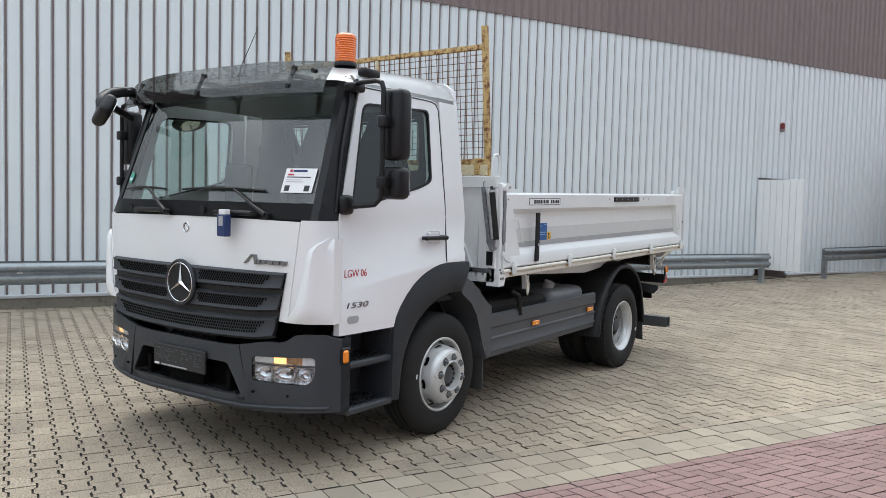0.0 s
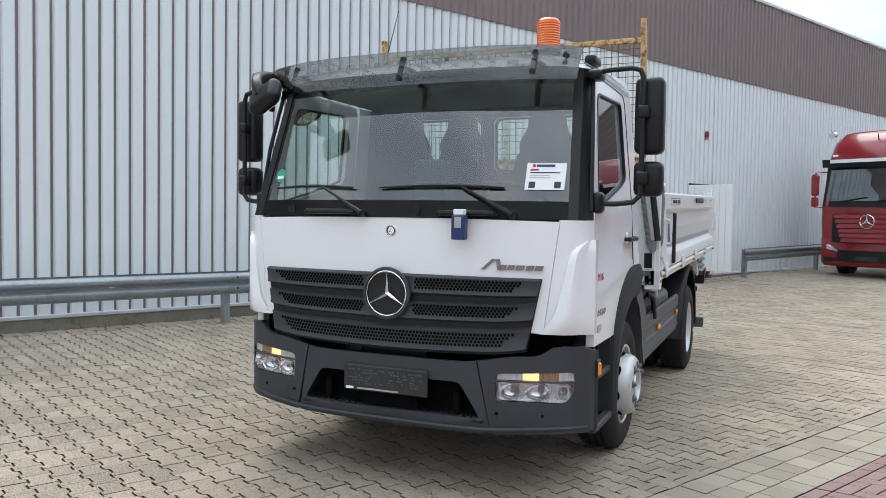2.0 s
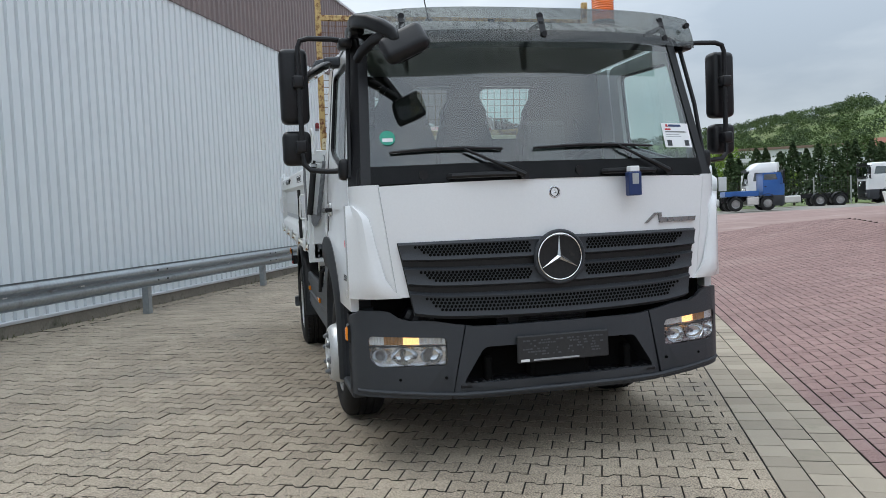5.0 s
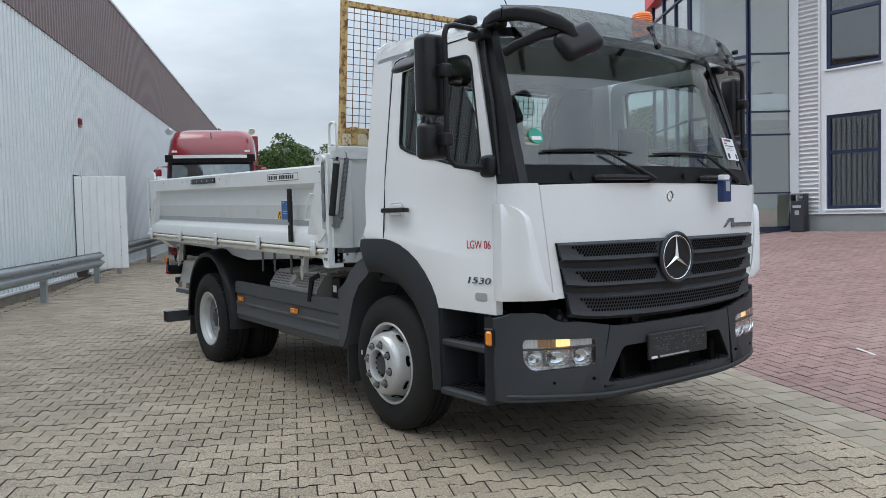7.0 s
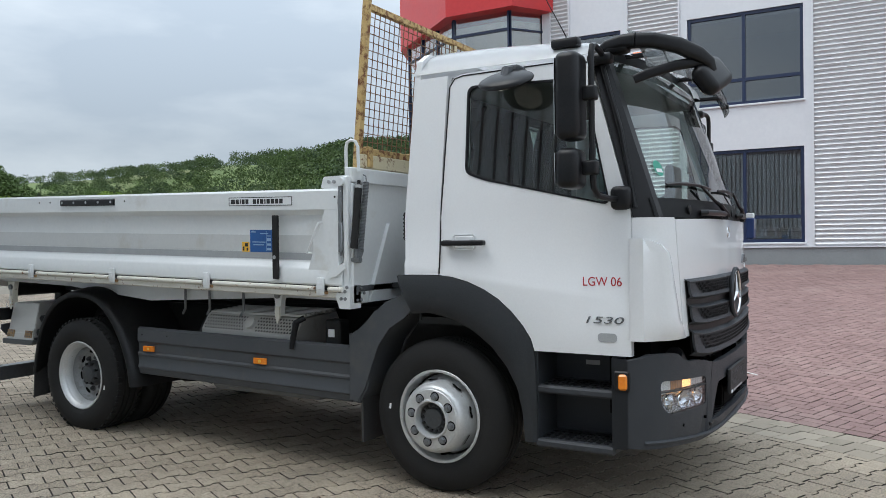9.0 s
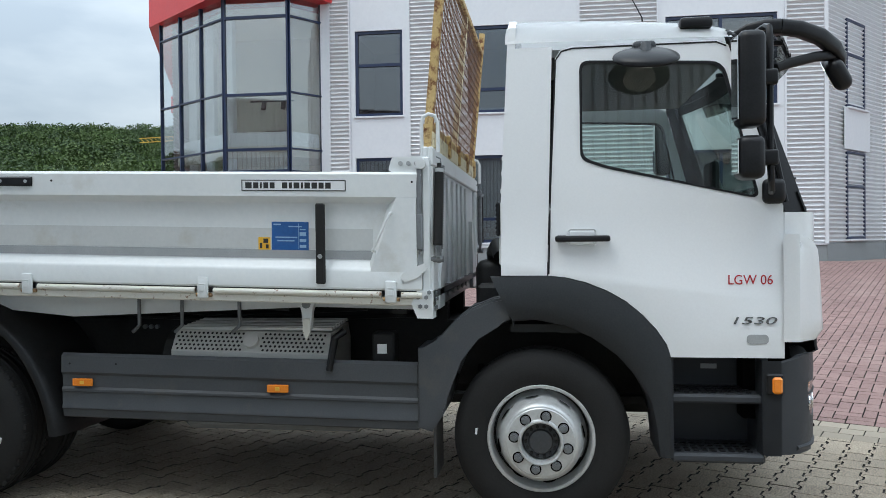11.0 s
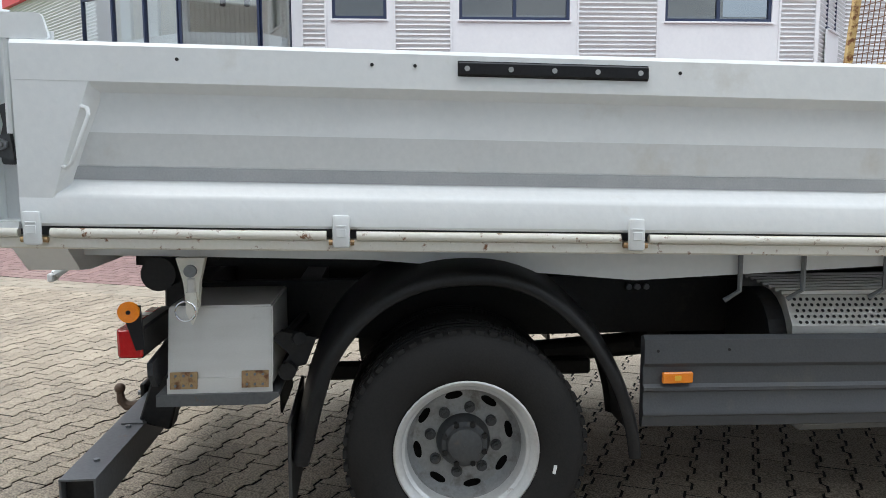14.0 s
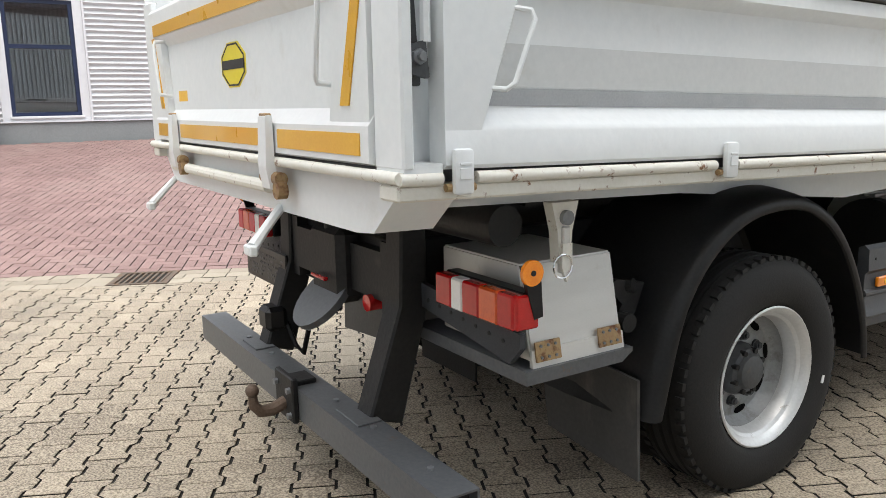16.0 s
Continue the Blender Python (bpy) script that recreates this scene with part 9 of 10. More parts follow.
def lorry(label, m, paint, tall=2.95, length=6.0, axles=(1.42, 5.0), cab=2.2, grille=None, chassis_paint=None, beacon=False, lamps=False, deflector=False, skirt=None):
    """A parked lorry, its front at y = 0, standing on z = 0: cab on a bare chassis."""
    grille = grille or BLACKP
    t = thing("lorry", label, "truck", m, "parked lorries")
    hi = tall - 2.95
    zb, zt = 1.98, 2.78 + 0.12 * min(1.0, hi / 0.3)
    levels = [(1.02, 1.235, 0.02, cab, 0.18), (1.5, 1.245, 0.0, cab, 0.18), (1.9, 1.245, 0.02, cab, 0.18), (2.02, 1.235, 0.04, cab, 0.18), (zt, 1.19, 0.20, cab, 0.16)]
    if hi > 0.3:
        levels += [(zt + 0.12, 1.19, 0.20, cab, 0.18), (tall - 0.30, 1.14, 0.42, cab, 0.26), (tall - 0.06, 1.05, 0.66, cab, 0.34), (tall, 0.95, 0.85, cab - 0.1, 0.4)]
    else:
        levels += [(tall - 0.06, 1.15, 0.30, cab, 0.2), (tall, 1.05, 0.45, cab - 0.1, 0.3)]
    body = part("cab", ring_loft(levels), paint, t, smooth=True)
    part("screen_surround", front_panel(-1.17, 1.17, zb - 0.14, zt + 0.02, 0.02, 0.205, 1.24, 0.004, 0.03, top_in=0.04), BLACKP, body)
    part("windscreen", front_panel(-1.08, 1.08, zb, zt - 0.06, 0.045, 0.19, 1.24, 0.012, 0.01, top_in=0.05), LORRYGLASS, body)
    visor = front_panel(-1.2, 1.2, zt - 0.04, zt + 0.16, 0.06, 0.02, 1.24, 0.05, 0.02)
    part("sun_visor", visor, BLACKP, body, "dark sun visor")
    for s in (-1, 1):
        wb = bmesh.new()
        prism(wb, [(0.42, zb + 0.02), (1.35, zb + 0.10), (1.35, zt - 0.12), (0.58, zt - 0.10)], "x", s * 1.195, s * 1.228)
        part("side_window", wb, LORRYGLASS, body)
        mb = boxed(-0.10, 0.10, -0.06, 0.06, zb + 0.15, zb + 0.72, 0.04)
        bmesh.ops.translate(mb, verts=mb.verts[:], vec=(s * 1.42, 0.10, 0))
        box(mb, s * 1.42 - 0.09, s * 1.42 + 0.09, 0.05, 0.15, zb - 0.14, zb + 0.11, 0.03)
        tube(mb, [(s * 1.20, 0.3, zb + 0.78), (s * 1.42, 0.12, zb + 0.76), (s * 1.42, 0.12, zb - 0.16), (s * 1.22, 0.3, zb - 0.16)], 0.018, 6)
        part("mirror", mb, paint if hi > 0.3 else BLACKP, body)
        part("door_handle", boxed(s * 1.24 - 0.02, s * 1.24 + 0.02, 1.18, 1.34, 1.62, 1.66, 0.008), BLACKP, body)
        # swept lamp: its inner end low, its outer end tall
        hb = bmesh.new()
        cols = []
        big = hi > 0.3
        for i in range(7):
            f = i / 6
            x = (0.70 if big else 0.78) + (0.48 if big else 0.40) * f
            lo, up = (0.66 + 0.09 * f, 0.72 + 0.26 * f) if big else (0.68, 0.80 + 0.03 * f)
            y = -0.10 * (1 - (x / 1.24) ** 2) - 0.012 + 0.10 * f ** 4
            cols.append([hb.verts.new((s * x, y + d, z)) for z, d in ((lo, 0.03), (lo + 0.02, 0.0), (up - 0.02, 0.0), (up, 0.03))])
        for a, b in zip(cols, cols[1:]):
            for k in range(3):
                hb.faces.new((a[k], b[k], b[k + 1], a[k + 1]))
        part("headlamp", hb, REFLECTOR, t, smooth=True)
        part("fog_lamp", front_panel(min(s * 0.80, s * 1.08), max(s * 0.80, s * 1.08), 0.42, 0.53, 0.0, 0.0, 1.24, 0.03, 0.03, nx=3), BLACKP, t)
        sb = bmesh.new()
        for i, z in enumerate((0.42, 0.74)):
            box(sb, s * 1.05, s * 1.235, 0.5, 0.86, z - 0.03, z + 0.02, 0.01)
        part("step", sb, BLACKP, t)
        ab = bmesh.new()
        pts = arc((axles[0], 0.52), 0.60, 8, 172, 12)
        for (x, y0, z0), (_, y1, z1) in zip(pts, pts[1:]):
            prism(ab, [(y0, z0), (y1, z1), (y1, z1 + 0.05), (y0, z0 + 0.05)], "x", s * 0.85, s * 1.25)
        part("wheel_arch", ab, paint if hi > 0.3 else PLASTIC, t)
    part("bumper", ring_loft([(0.30, 1.18, 0.10, 0.75, 0.2), (0.40, 1.24, 0.02, 0.78, 0.2), (0.98, 1.245, 0.0, 0.80, 0.2), (1.03, 1.235, 0.02, 0.80, 0.18)]), paint if hi > 0.3 else PLASTIC, t, smooth=True)
    part("air_intake", front_panel(-0.72, 0.72, 0.44, 0.72, 0.0, 0.0, 1.24, 0.012, 0.02), BLACKP, t)
    part("blank_plate", front_panel(-0.26, 0.26, 0.46, 0.57, 0.0, 0.0, 1.24, 0.03, 0.01, nx=4), INK, t)
    gr = part("grille", front_panel(-0.88, 0.88, 0.92, 1.66, 0.0, 0.01, 1.24, 0.012, 0.02), BLACKP, body)
    for i in range(6 if hi > 0.3 else 4):
        z = 0.93 + i * (0.122 if hi > 0.3 else 0.165)
        wdt = 0.64 + 0.04 * i
        part("slat", front_panel(-wdt, wdt, z, z + (0.098 if hi > 0.3 else 0.11), 0.0, 0.02, 1.24, 0.035, 0.03), paint if grille is BLACKP and hi > 0.3 else grille, gr)
    eb = bmesh.new()
    for k in range(24):
        a0, a1 = 2 * math.pi * k / 24, 2 * math.pi * (k + 1) / 24
        cyl(eb, (0.17 * math.cos(a0), -0.15, 1.46 + 0.17 * math.sin(a0)), (0.17 * math.cos(a1), -0.15, 1.46 + 0.17 * math.sin(a1)), 0.014, 5)
    for k in range(3):
        a = radians(90 + 120 * k)
        prism(eb, [(0.03 * math.cos(a + 1.05), 1.46 + 0.03 * math.sin(a + 1.05)), (0.165 * math.cos(a), 1.46 + 0.165 * math.sin(a)), (0.03 * math.cos(a - 1.05), 1.46 + 0.03 * math.sin(a - 1.05))], "y", -0.165, -0.145)
    part("emblem", eb, CHROME, body)
    wbm = bmesh.new()
    for x0, x1 in ((-0.75, -0.05), (0.1, 0.8)):
        tube(wbm, [(x0, -0.085, zb - 0.02), (x1, -0.09, zb + 0.10)], 0.012, 5)
    part("wiper", wbm, BLACKP, body)
    part("paper_sheet", boxed(0.66, 0.90, -0.035, -0.03, zb + 0.03, zb + 0.20), PAPER, body)
    if lamps:
        for s in (-1, 1):
            part("roof_lamp", cyl(bmesh.new(), (s * 1.12, 0.30, tall - 0.10), (s * 1.12, 0.46, tall - 0.06), 0.09, 14), CHROME, body, "chrome roof horn")
            part("marker_lamp", boxed(s * 0.98 - 0.07, s * 0.98 + 0.07, 0.22, 0.30, zt + 0.24, zt + 0.30, 0.01), WHITE_LENS, body)
        part("visor_trim", front_panel(-0.98, 0.98, zt + 0.06, zt + 0.15, 0.03, 0.03, 1.24, 0.065, 0.01), WHITE_LENS, body, "pale strip along the visor")
        part("roof_antenna", tube(bmesh.new(), [(0, 0.42, tall - 0.30), (0, 0.36, tall - 0.12)], 0.014, 5), BLACKP, body)
    if deflector:
        part("side_deflector", boxed(-1.2, 1.2, cab + 0.02, cab + 0.12, 1.1, tall, 0.02), paint, body)
    if beacon:
        for s in (-1, 1):
            part("beacon", cyl(bmesh.new(), (s * 0.85, 0.7, tall), (s * 0.85, 0.7, tall + 0.20), 0.08, 12), BEACON_LENS, body)
    fb = bmesh.new()
    for s in (-1, 1):
        box(fb, s * 0.42 - 0.04, s * 0.42 + 0.04, 0.7, length, 0.72, 1.0)
    for i in range(int((length - 1.2) / 0.9)):
        box(fb, -0.4, 0.4, 1.2 + 0.9 * i, 1.3 + 0.9 * i, 0.76, 0.96)
    part("chassis_frame", fb, chassis_paint or FRAME, t)
    for y in axles:
        twin = y > 2.6
        for s in (-1, 1):
            lorry_wheel(t, s * (1.22), y, s, 0.5, twin)
            if twin:
                mb = bmesh.new()
                pts = arc((y, 0.5), 0.58, 15, 165, 10)
                rows = [[mb.verts.new((s * x, q[1], q[2] + d)) for x, d in ((0.62, 0), (1.25, 0), (1.25, 0.03), (0.62, 0.03))] for q in pts]
                for r0, r1 in zip(rows, rows[1:]):
                    for j in range(4):
                        mb.faces.new((r0[j], r0[(j + 1) % 4], r1[(j + 1) % 4], r1[j]))
                mb.faces.new(rows[0])
                mb.faces.new(rows[-1])
                part("mudguard", mb, BLACKP, t)
    for s in (-1, 1):
        part("fuel_tank", boxed(s * 0.72, s * 1.18, cab + 0.25, min(axles[1], 4.6) - 0.75, 0.42, 0.95, 0.08, seg=2) if min(axles[1], 4.6) - cab > 1.1 else boxed(s * 0.72, s * 1.0, cab - 0.2, cab + 0.1, 0.5, 0.9, 0.04), skirt or ALU, t)
    return t


def parked(n, u, turn=0.0, size=1.0):
    """A parking place; size sets apart the lighter and narrower lorries."""
    x, y, _ = site(n, u)
    return pose(x, y, ground_z(x, y) - 0.02, 0, 0, -25.5 + turn) @ Matrix.Diagonal((size, size, size, 1))


red = lorry("glossy red tractor unit with a tall cab beside the hall", parked(-3.75, 16.9), REDPAINT, tall=3.82, length=5.9, axles=(1.42, 5.1), cab=2.35, lamps=True, deflector=True, skirt=REDPAINT)
part("fifth_wheel", boxed(-0.45, 0.45, 4.4, 5.4, 1.02, 1.16, 0.04), FRAME, red)
silver = lorry("silver grey three-axle lorry with a studded bright grille", parked(-3.75, 25.8, 0, 0.97), SILVERPAINT, tall=3.10, length=7.4, axles=(1.42, 5.0, 6.35), grille=CHROME)
for s in (-1, 1):
    part("exhaust_stack", cyl(bmesh.new(), (s * 0.95, 2.42, 1.1), (s * 0.95, 2.42, 3.3), 0.06, 10), CHROME, silver)
low = lorry("white lorry with a low cab and two orange beacons", parked(-3.2, 33.0, 0, 0.92), LORRYWHITE, tall=2.75, length=6.6, axles=(1.42, 5.2), beacon=True)
part("load_bed", boxed(-1.24, 1.24, 2.5, 6.6, 1.05, 1.75, 0.03), LORRYWHITE, low)
lorry("blue lorry at the end of the row", parked(-2.6, 41.0, 0, 0.92), LORRYBLUE, tall=3.0, length=6.0)
crewed = lorry("white lorry with a railed roof and a beacon facing the yard", parked(0.95, 35.6, 0, 0.88), LORRYWHITE, tall=2.75, length=6.2, axles=(1.42, 4.8), beacon=True)
bm = bmesh.new()
for x in (-1.1, 0.0, 1.1):
    tube(bm, [(x, 0.7, 2.72), (x, 0.7, 3.12), (x, 2.0, 3.12), (x, 2.0, 2.72)], 0.02, 5)
for y in (0.7, 2.0):
    for z in (2.92, 3.12):
        tube(bm, [(-1.1, y, z), (1.1, y, z)], 0.02, 5)
part("roof_railing", bm, GALV, crewed)


def mixer(label, m):
    t = lorry(label, m, LORRYWHITE, tall=2.85, length=8.6, axles=(1.42, 3.1, 5.9, 7.25))
    b = lathe(bmesh.new(), [(0, 0.02), (0.0, 0.32), (0.2, 0.50), (1.8, 0.95), (3.1, 1.18), (4.3, 1.12), (5.0, 0.72), (5.3, 0.5), (5.3, 0.02)], n=32)
    bmesh.ops.transform(b, matrix=pose(0, 2.55, 1.85, 12, 0, 90), verts=b.verts[:])
    bmesh.ops.transform(b, matrix=Matrix.Translation((0, 0, 0.15)), verts=b.verts[:])
    part("drum", b, LORRYWHITE, t, "white mixer drum", smooth=True)
    part("chute", prism(bmesh.new(), [(-0.35, 2.5), (0.35, 2.5), (0.2, 1.5), (-0.2, 1.5)], "y", 8.0, 8.5), LORRYWHITE, t)
    part("drum_stand", prism(bmesh.new(), [(-0.6, 1.0), (0.6, 1.0), (0.35, 2.2), (-0.35, 2.2)], "y", 7.0, 7.2), FRAME, t)
    return t


mixer("white concrete mixer lorry parked across the yard", parked(-5.9, 41.5, -90))
mixer("white concrete mixer lorry with a white drum", parked(1.0, 52.6, -90))
lorry("tall white tractor unit parked side on", parked(6.3, 48.6, -90, 0.9), LORRYWHITE, tall=3.45, length=3.6, axles=(1.42, 3.0), cab=1.8)
bluebed = lorry("small blue lorry with a low blue platform body", parked(11.2, 43.4, 90, 0.84), LORRYBLUE, tall=2.5, length=3.9, axles=(1.1, 3.2), cab=1.4)
part("platform", boxed(-1.15, 1.15, 1.65, 3.9, 1.02, 1.40, 0.03), LORRYBLUE, bluebed)
lorry("white three-axle tractor unit with a sleeper cab", parked(10.2, 49.6, -90, 0.86), LORRYWHITE, tall=3.55, length=7.3, axles=(1.42, 5.2, 6.6), deflector=True)
lorry("white lorry cab beside the fence", parked(17.6, 50.0, -90, 0.88), LORRYWHITE, tall=3.0, length=8.0, axles=(1.42, 5.0, 6.4))

# fence along the back of the yard
fence = thing("mesh_fence", "green-grey wire mesh fence behind the lorries", "fence", SITE)
FENCEM = mat("fence_green_grey", (0.05, 0.06, 0.055), (0.08, 0.09, 0.08), rough=0.6, scale=5, fine=50)
POSTM = mat("fence_post_pale", (0.30, 0.31, 0.30), (0.38, 0.39, 0.37), rough=0.7, scale=5, fine=50)
for i in range(19):
    n0 = 1.0 + 2.5 * i
    x, y, _ = site(n0, 55.5)
    z0 = ground_z(x, y)
    part("post", boxed(n0 - 0.04, n0 + 0.04, 55.46, 55.54, z0 - 0.2, z0 + 2.0), POSTM, fence)
    bm = bmesh.new()
    for k in range(12):
        v = n0 + 0.05 + 0.2 * k
        box(bm, v - 0.006, v + 0.006, 55.49, 55.51, z0 + 0.05, z0 + 1.9)
    for k in range(7):
        box(bm, n0 + 0.04, n0 + 2.46, 55.49, 55.51, z0 + 0.1 + 0.3 * k, z0 + 0.112 + 0.3 * k)
    part("mesh_panel", bm, FENCEM, fence)

# ---- greenery ----
def leafmat(name, a, b, per="island"):
    return mat(name, a, b, rough=0.7, scale=0.25, fine=1.6, spec=0.25, per=per)


LEAF = leafmat("leaf_green", (0.052, 0.090, 0.025), (0.105, 0.158, 0.048))
FARLEAF = leafmat("slope_leaf_green", (0.034, 0.060, 0.017), (0.092, 0.135, 0.042))
LEAFDARK = leafmat("dark_conifer_green", (0.030, 0.055, 0.024), (0.075, 0.110, 0.045))
LEAFLIGHT = leafmat("bright_leaf_green", (0.13, 0.23, 0.03), (0.27, 0.36, 0.07))
LEAFRED = leafmat("copper_leaf", (0.03, 0.02, 0.018), (0.09, 0.05, 0.04))
BARK = mat("bark", (0.05, 0.04, 0.03), (0.10, 0.085, 0.065), rough=0.9, scale=8, fine=40, bump=0.01)
rng = np.random.default_rng(11)


def tufts(centres, size, lift=0.25):
    """Small four-sided leaf clumps turned every way at the given places; returns vertices."""
    k = len(centres)
    a = rng.normal(size=(k, 3))
    a[:, 2] *= 0.6
    a /= np.linalg.norm(a, axis=1)[:, None]
    b = rng.normal(size=(k, 3))
    b -= (b * a).sum(1)[:, None] * a
    b /= np.linalg.norm(b, axis=1)[:, None]
    s = (size * (0.6 + 0.8 * rng.random(k)))[:, None]
    c = np.cross(a, b) * (0.15 * s)
    return np.stack([centres - a * s, centres - b * s * 0.7 + c, centres + a * s, centres + b * s * 0.7 + c], axis=1)


def leaf_mesh(name, quads, material, parent=None, label=""):
    v = quads.reshape(-1, 3)
    me = bpy.data.meshes.new(name)
    me.from_pydata(v.tolist(), [], np.arange(len(v)).reshape(-1, 4).tolist())
    me.materials.append(material)
    ob = new(name, me)
    if parent is not None:
        ob.parent = parent
    return ob


def crown_points(count, lobes):
    """Points near the skin of a heap of lobes (centre, radius), with gaps between them."""
    out = []
    for c, r in lobes:
        k = max(8, int(count * r * r / sum(q * q for _, q in lobes)))
        d = rng.normal(size=(k, 3))
        d /= np.linalg.norm(d, axis=1)[:, None]
        d[:, 2] = np.where(d[:, 2] < -0.5, -d[:, 2], d[:, 2])
        rad = r * (0.55 + 0.5 * rng.random(k) ** 0.6)
        out.append(np.array(c) + d * rad[:, None] * np.array([1, 1, 0.9]))
    return np.concatenate(out)


def leafy_tree(n, u, h, w, material, label, count=1500, size=0.30):
    x, y, _ = site(n, u)
    z = ground_z(x, y)
    t = thing("tree", label, "tree", pose(x, y, z), "trees behind the yard")
    bm = tube(bmesh.new(), [(0, 0, -0.2), (0.05 * w, 0.02, h * 0.25), (0.0, 0.06 * w, h * 0.6), (0.02, 0, h * 0.85)], [0.035 * h, 0.028 * h, 0.016 * h, 0.006 * h], 8)
    lobes = [((0, 0, h * 0.62), w * 0.62)]
    for i in range(9):
        a, zz = 2.4 * i + rng.random(), h * (0.30 + 0.52 * rng.random())
        rr = w * (0.35 + 0.38 * rng.random()) * (1.15 - 0.6 * zz / h)
        c = (rr * math.cos(a), rr * math.sin(a), zz)
        lobes.append((c, w * (0.26 + 0.2 * rng.random())))
        tube(bm, [(0, 0, zz * 0.65), (c[0] * 0.6, c[1] * 0.6, zz * 0.9), c], [0.012 * h, 0.007 * h, 0.002 * h], 5)
    lobes.append(((0.05 * w, 0, h * 0.84), w * 0.30))
    part("trunk", bm, BARK, t)
    leaf_mesh("crown", tufts(crown_points(count, lobes), size), material, t)
    return t


def conifer(n, u, h, w, material=None, label="dark green columnar conifer in the boundary hedge"):
    x, y, _ = site(n, u)
    t = thing("conifer", label, "tree", pose(x, y, ground_z(x, y)), "hedge conifers")
    part("trunk", cyl(bmesh.new(), (0, 0, -0.2), (0, 0, h * 0.9), 0.09, 6, 0.02), BARK, t)
    k = 1100
    f = rng.random(k) ** 0.8
    a = rng.random(k) * 2 * math.pi
    r = w * (1 - f) ** 0.7 * (0.7 + 0.35 * rng.random(k)) * (1 + 0.2 * np.sin(3 * a + h))
    pts = np.stack([r * np.cos(a), r * np.sin(a), h * (0.03 + 0.95 * f)], axis=1)
    leaf_mesh("crown", tufts(pts, 0.12), material or LEAFDARK, t)
    return t


random.seed(5)
# dense row behind the end of the hall
for i in range(17):
    f = i / 16
    n, u = -19 + 25 * f + random.uniform(-1, 1), 71 + 6 * math.sin(i * 1.7) + 8 * f
    h = 10.6 - 2.6 * f + random.uniform(-0.9, 0.9)
    red_leaf = i in (6, 7)
    leafy_tree(n, u, h, 3.4 + random.random(), LEAFRED if red_leaf else (LEAF, LEAFDARK)[i % 3 == 0], "copper-leaved tree behind the hall" if red_leaf else "broad green tree in the dense row behind the yard", 6000, 0.115)
for n, u, h, w in ((1.2, 60, 4.6, 2.6), (3.4, 61, 4.0, 2.4), (12.5, 80, 6.4, 3.6), (26.5, 66, 4.6, 3.6), (30.0, 63, 4.2, 3.0)):
    leafy_tree(n, u, h, w, LEAFLIGHT, "rounded bright green bushy tree beyond the fence", 4200, 0.11)
for i in range(44):
    n = -9.0 + 0.92 * i + random.uniform(-0.4, 0.4)
    conifer(n, 57.6 + random.uniform(-0.6, 0.8), random.uniform(3.4, 4.9) + (0.8 if n < 1 else 0), random.uniform(0.75, 1.15))
for i in range(14):
    leafy_tree(6 + 4.6 * i + random.uniform(-1, 1), 92 + random.uniform(-5, 9), random.uniform(3.6, 5.4), random.uniform(2.2, 3.0), (LEAF, LEAFLIGHT, LEAFDARK)[i % 3], "green tree on the foot of the slope", 2200, 0.15)


def far_woods():
    """The wooded slope: some thousand crowns in one mass."""
    kinds = []
    for _ in range(7):
        lobes = [((0, 0, 0.62), 0.36)] + [((0.30 * math.cos(a), 0.30 * math.sin(a), 0.35 + 0.35 * rng.random()), 0.20 + 0.1 * rng.random()) for a in np.arange(6) * 1.05]
        kinds.append(tufts(crown_points(260, lobes), 0.040))
    quads = {0: [], 1: [], 2: []}
    k = 0
    while k < 4200:
        az, r = rng.uniform(6, 80), math.sqrt(rng.uniform(130 ** 2, 470 ** 2))
        x, y = r * math.sin(radians(az)), r * math.cos(radians(az))
        if az > 50:
            keep = 1.0 if r > 215 else 0.5
        else:
            v = math.sin(x * 0.045 + 1.0) * math.sin(y * 0.038 + 0.6) + 0.5 * math.sin(x * 0.11 + y * 0.07)
            hedge = abs(math.sin((0.6 * x + y) * 0.028)) < 0.07
            keep = 0.95 if (hedge or r > 425 or v > 0.22) else (0.30 if r < 210 else 0.11)
        ramp = min(1.0, max(0.0, (az - 41) / 11))
        if az <= 50 and r > 215:
            keep = max(keep, ramp ** 1.5)
        k += 1
        if rng.random() > keep:
            continue
        h = rng.uniform(6.5, 11.5) * (0.55 + 0.45 * ramp)
        w = h * rng.uniform(0.75, 1.1)
        q = kinds[int(rng.integers(7))] * np.array([w, w, h])
        q = q + np.array([x, y, ground_z(x, y) - 0.12 * h])
        quads[2 if rng.random() < 0.08 else (1 if rng.random() < 0.35 else 0)].append(q)
    names = ("far_woods", "far_conifers", "far_bright_trees")
    labels = ("mixed green woodland covering the far slope", "darker trees scattered over the far slope", "lighter green trees scattered over the far slope")
    for i, m in enumerate((FARLEAF, LEAFDARK, LEAF)):
        tagged(leaf_mesh(names[i], np.concatenate(quads[i]), m), labels[i], "woodland", kind="stuff")


far_woods()

# far buildings on the slope
ROOFTILE = mat("red_roof_tiles", (0.20, 0.075, 0.05), (0.30, 0.13, 0.09), rough=0.85, scale=0.8, fine=6)
SHEDWHITE = mat("shed_white", (0.62, 0.63, 0.62), (0.70, 0.70, 0.68), rough=0.7, scale=0.3, fine=3)
SHEDBROWN = mat("shed_brown", (0.20, 0.13, 0.10), (0.28, 0.19, 0.15), rough=0.8, scale=0.4, fine=3)
FARGLASS = mat("far_window", (0.05, 0.06, 0.07), (0.10, 0.11, 0.12), rough=0.2)


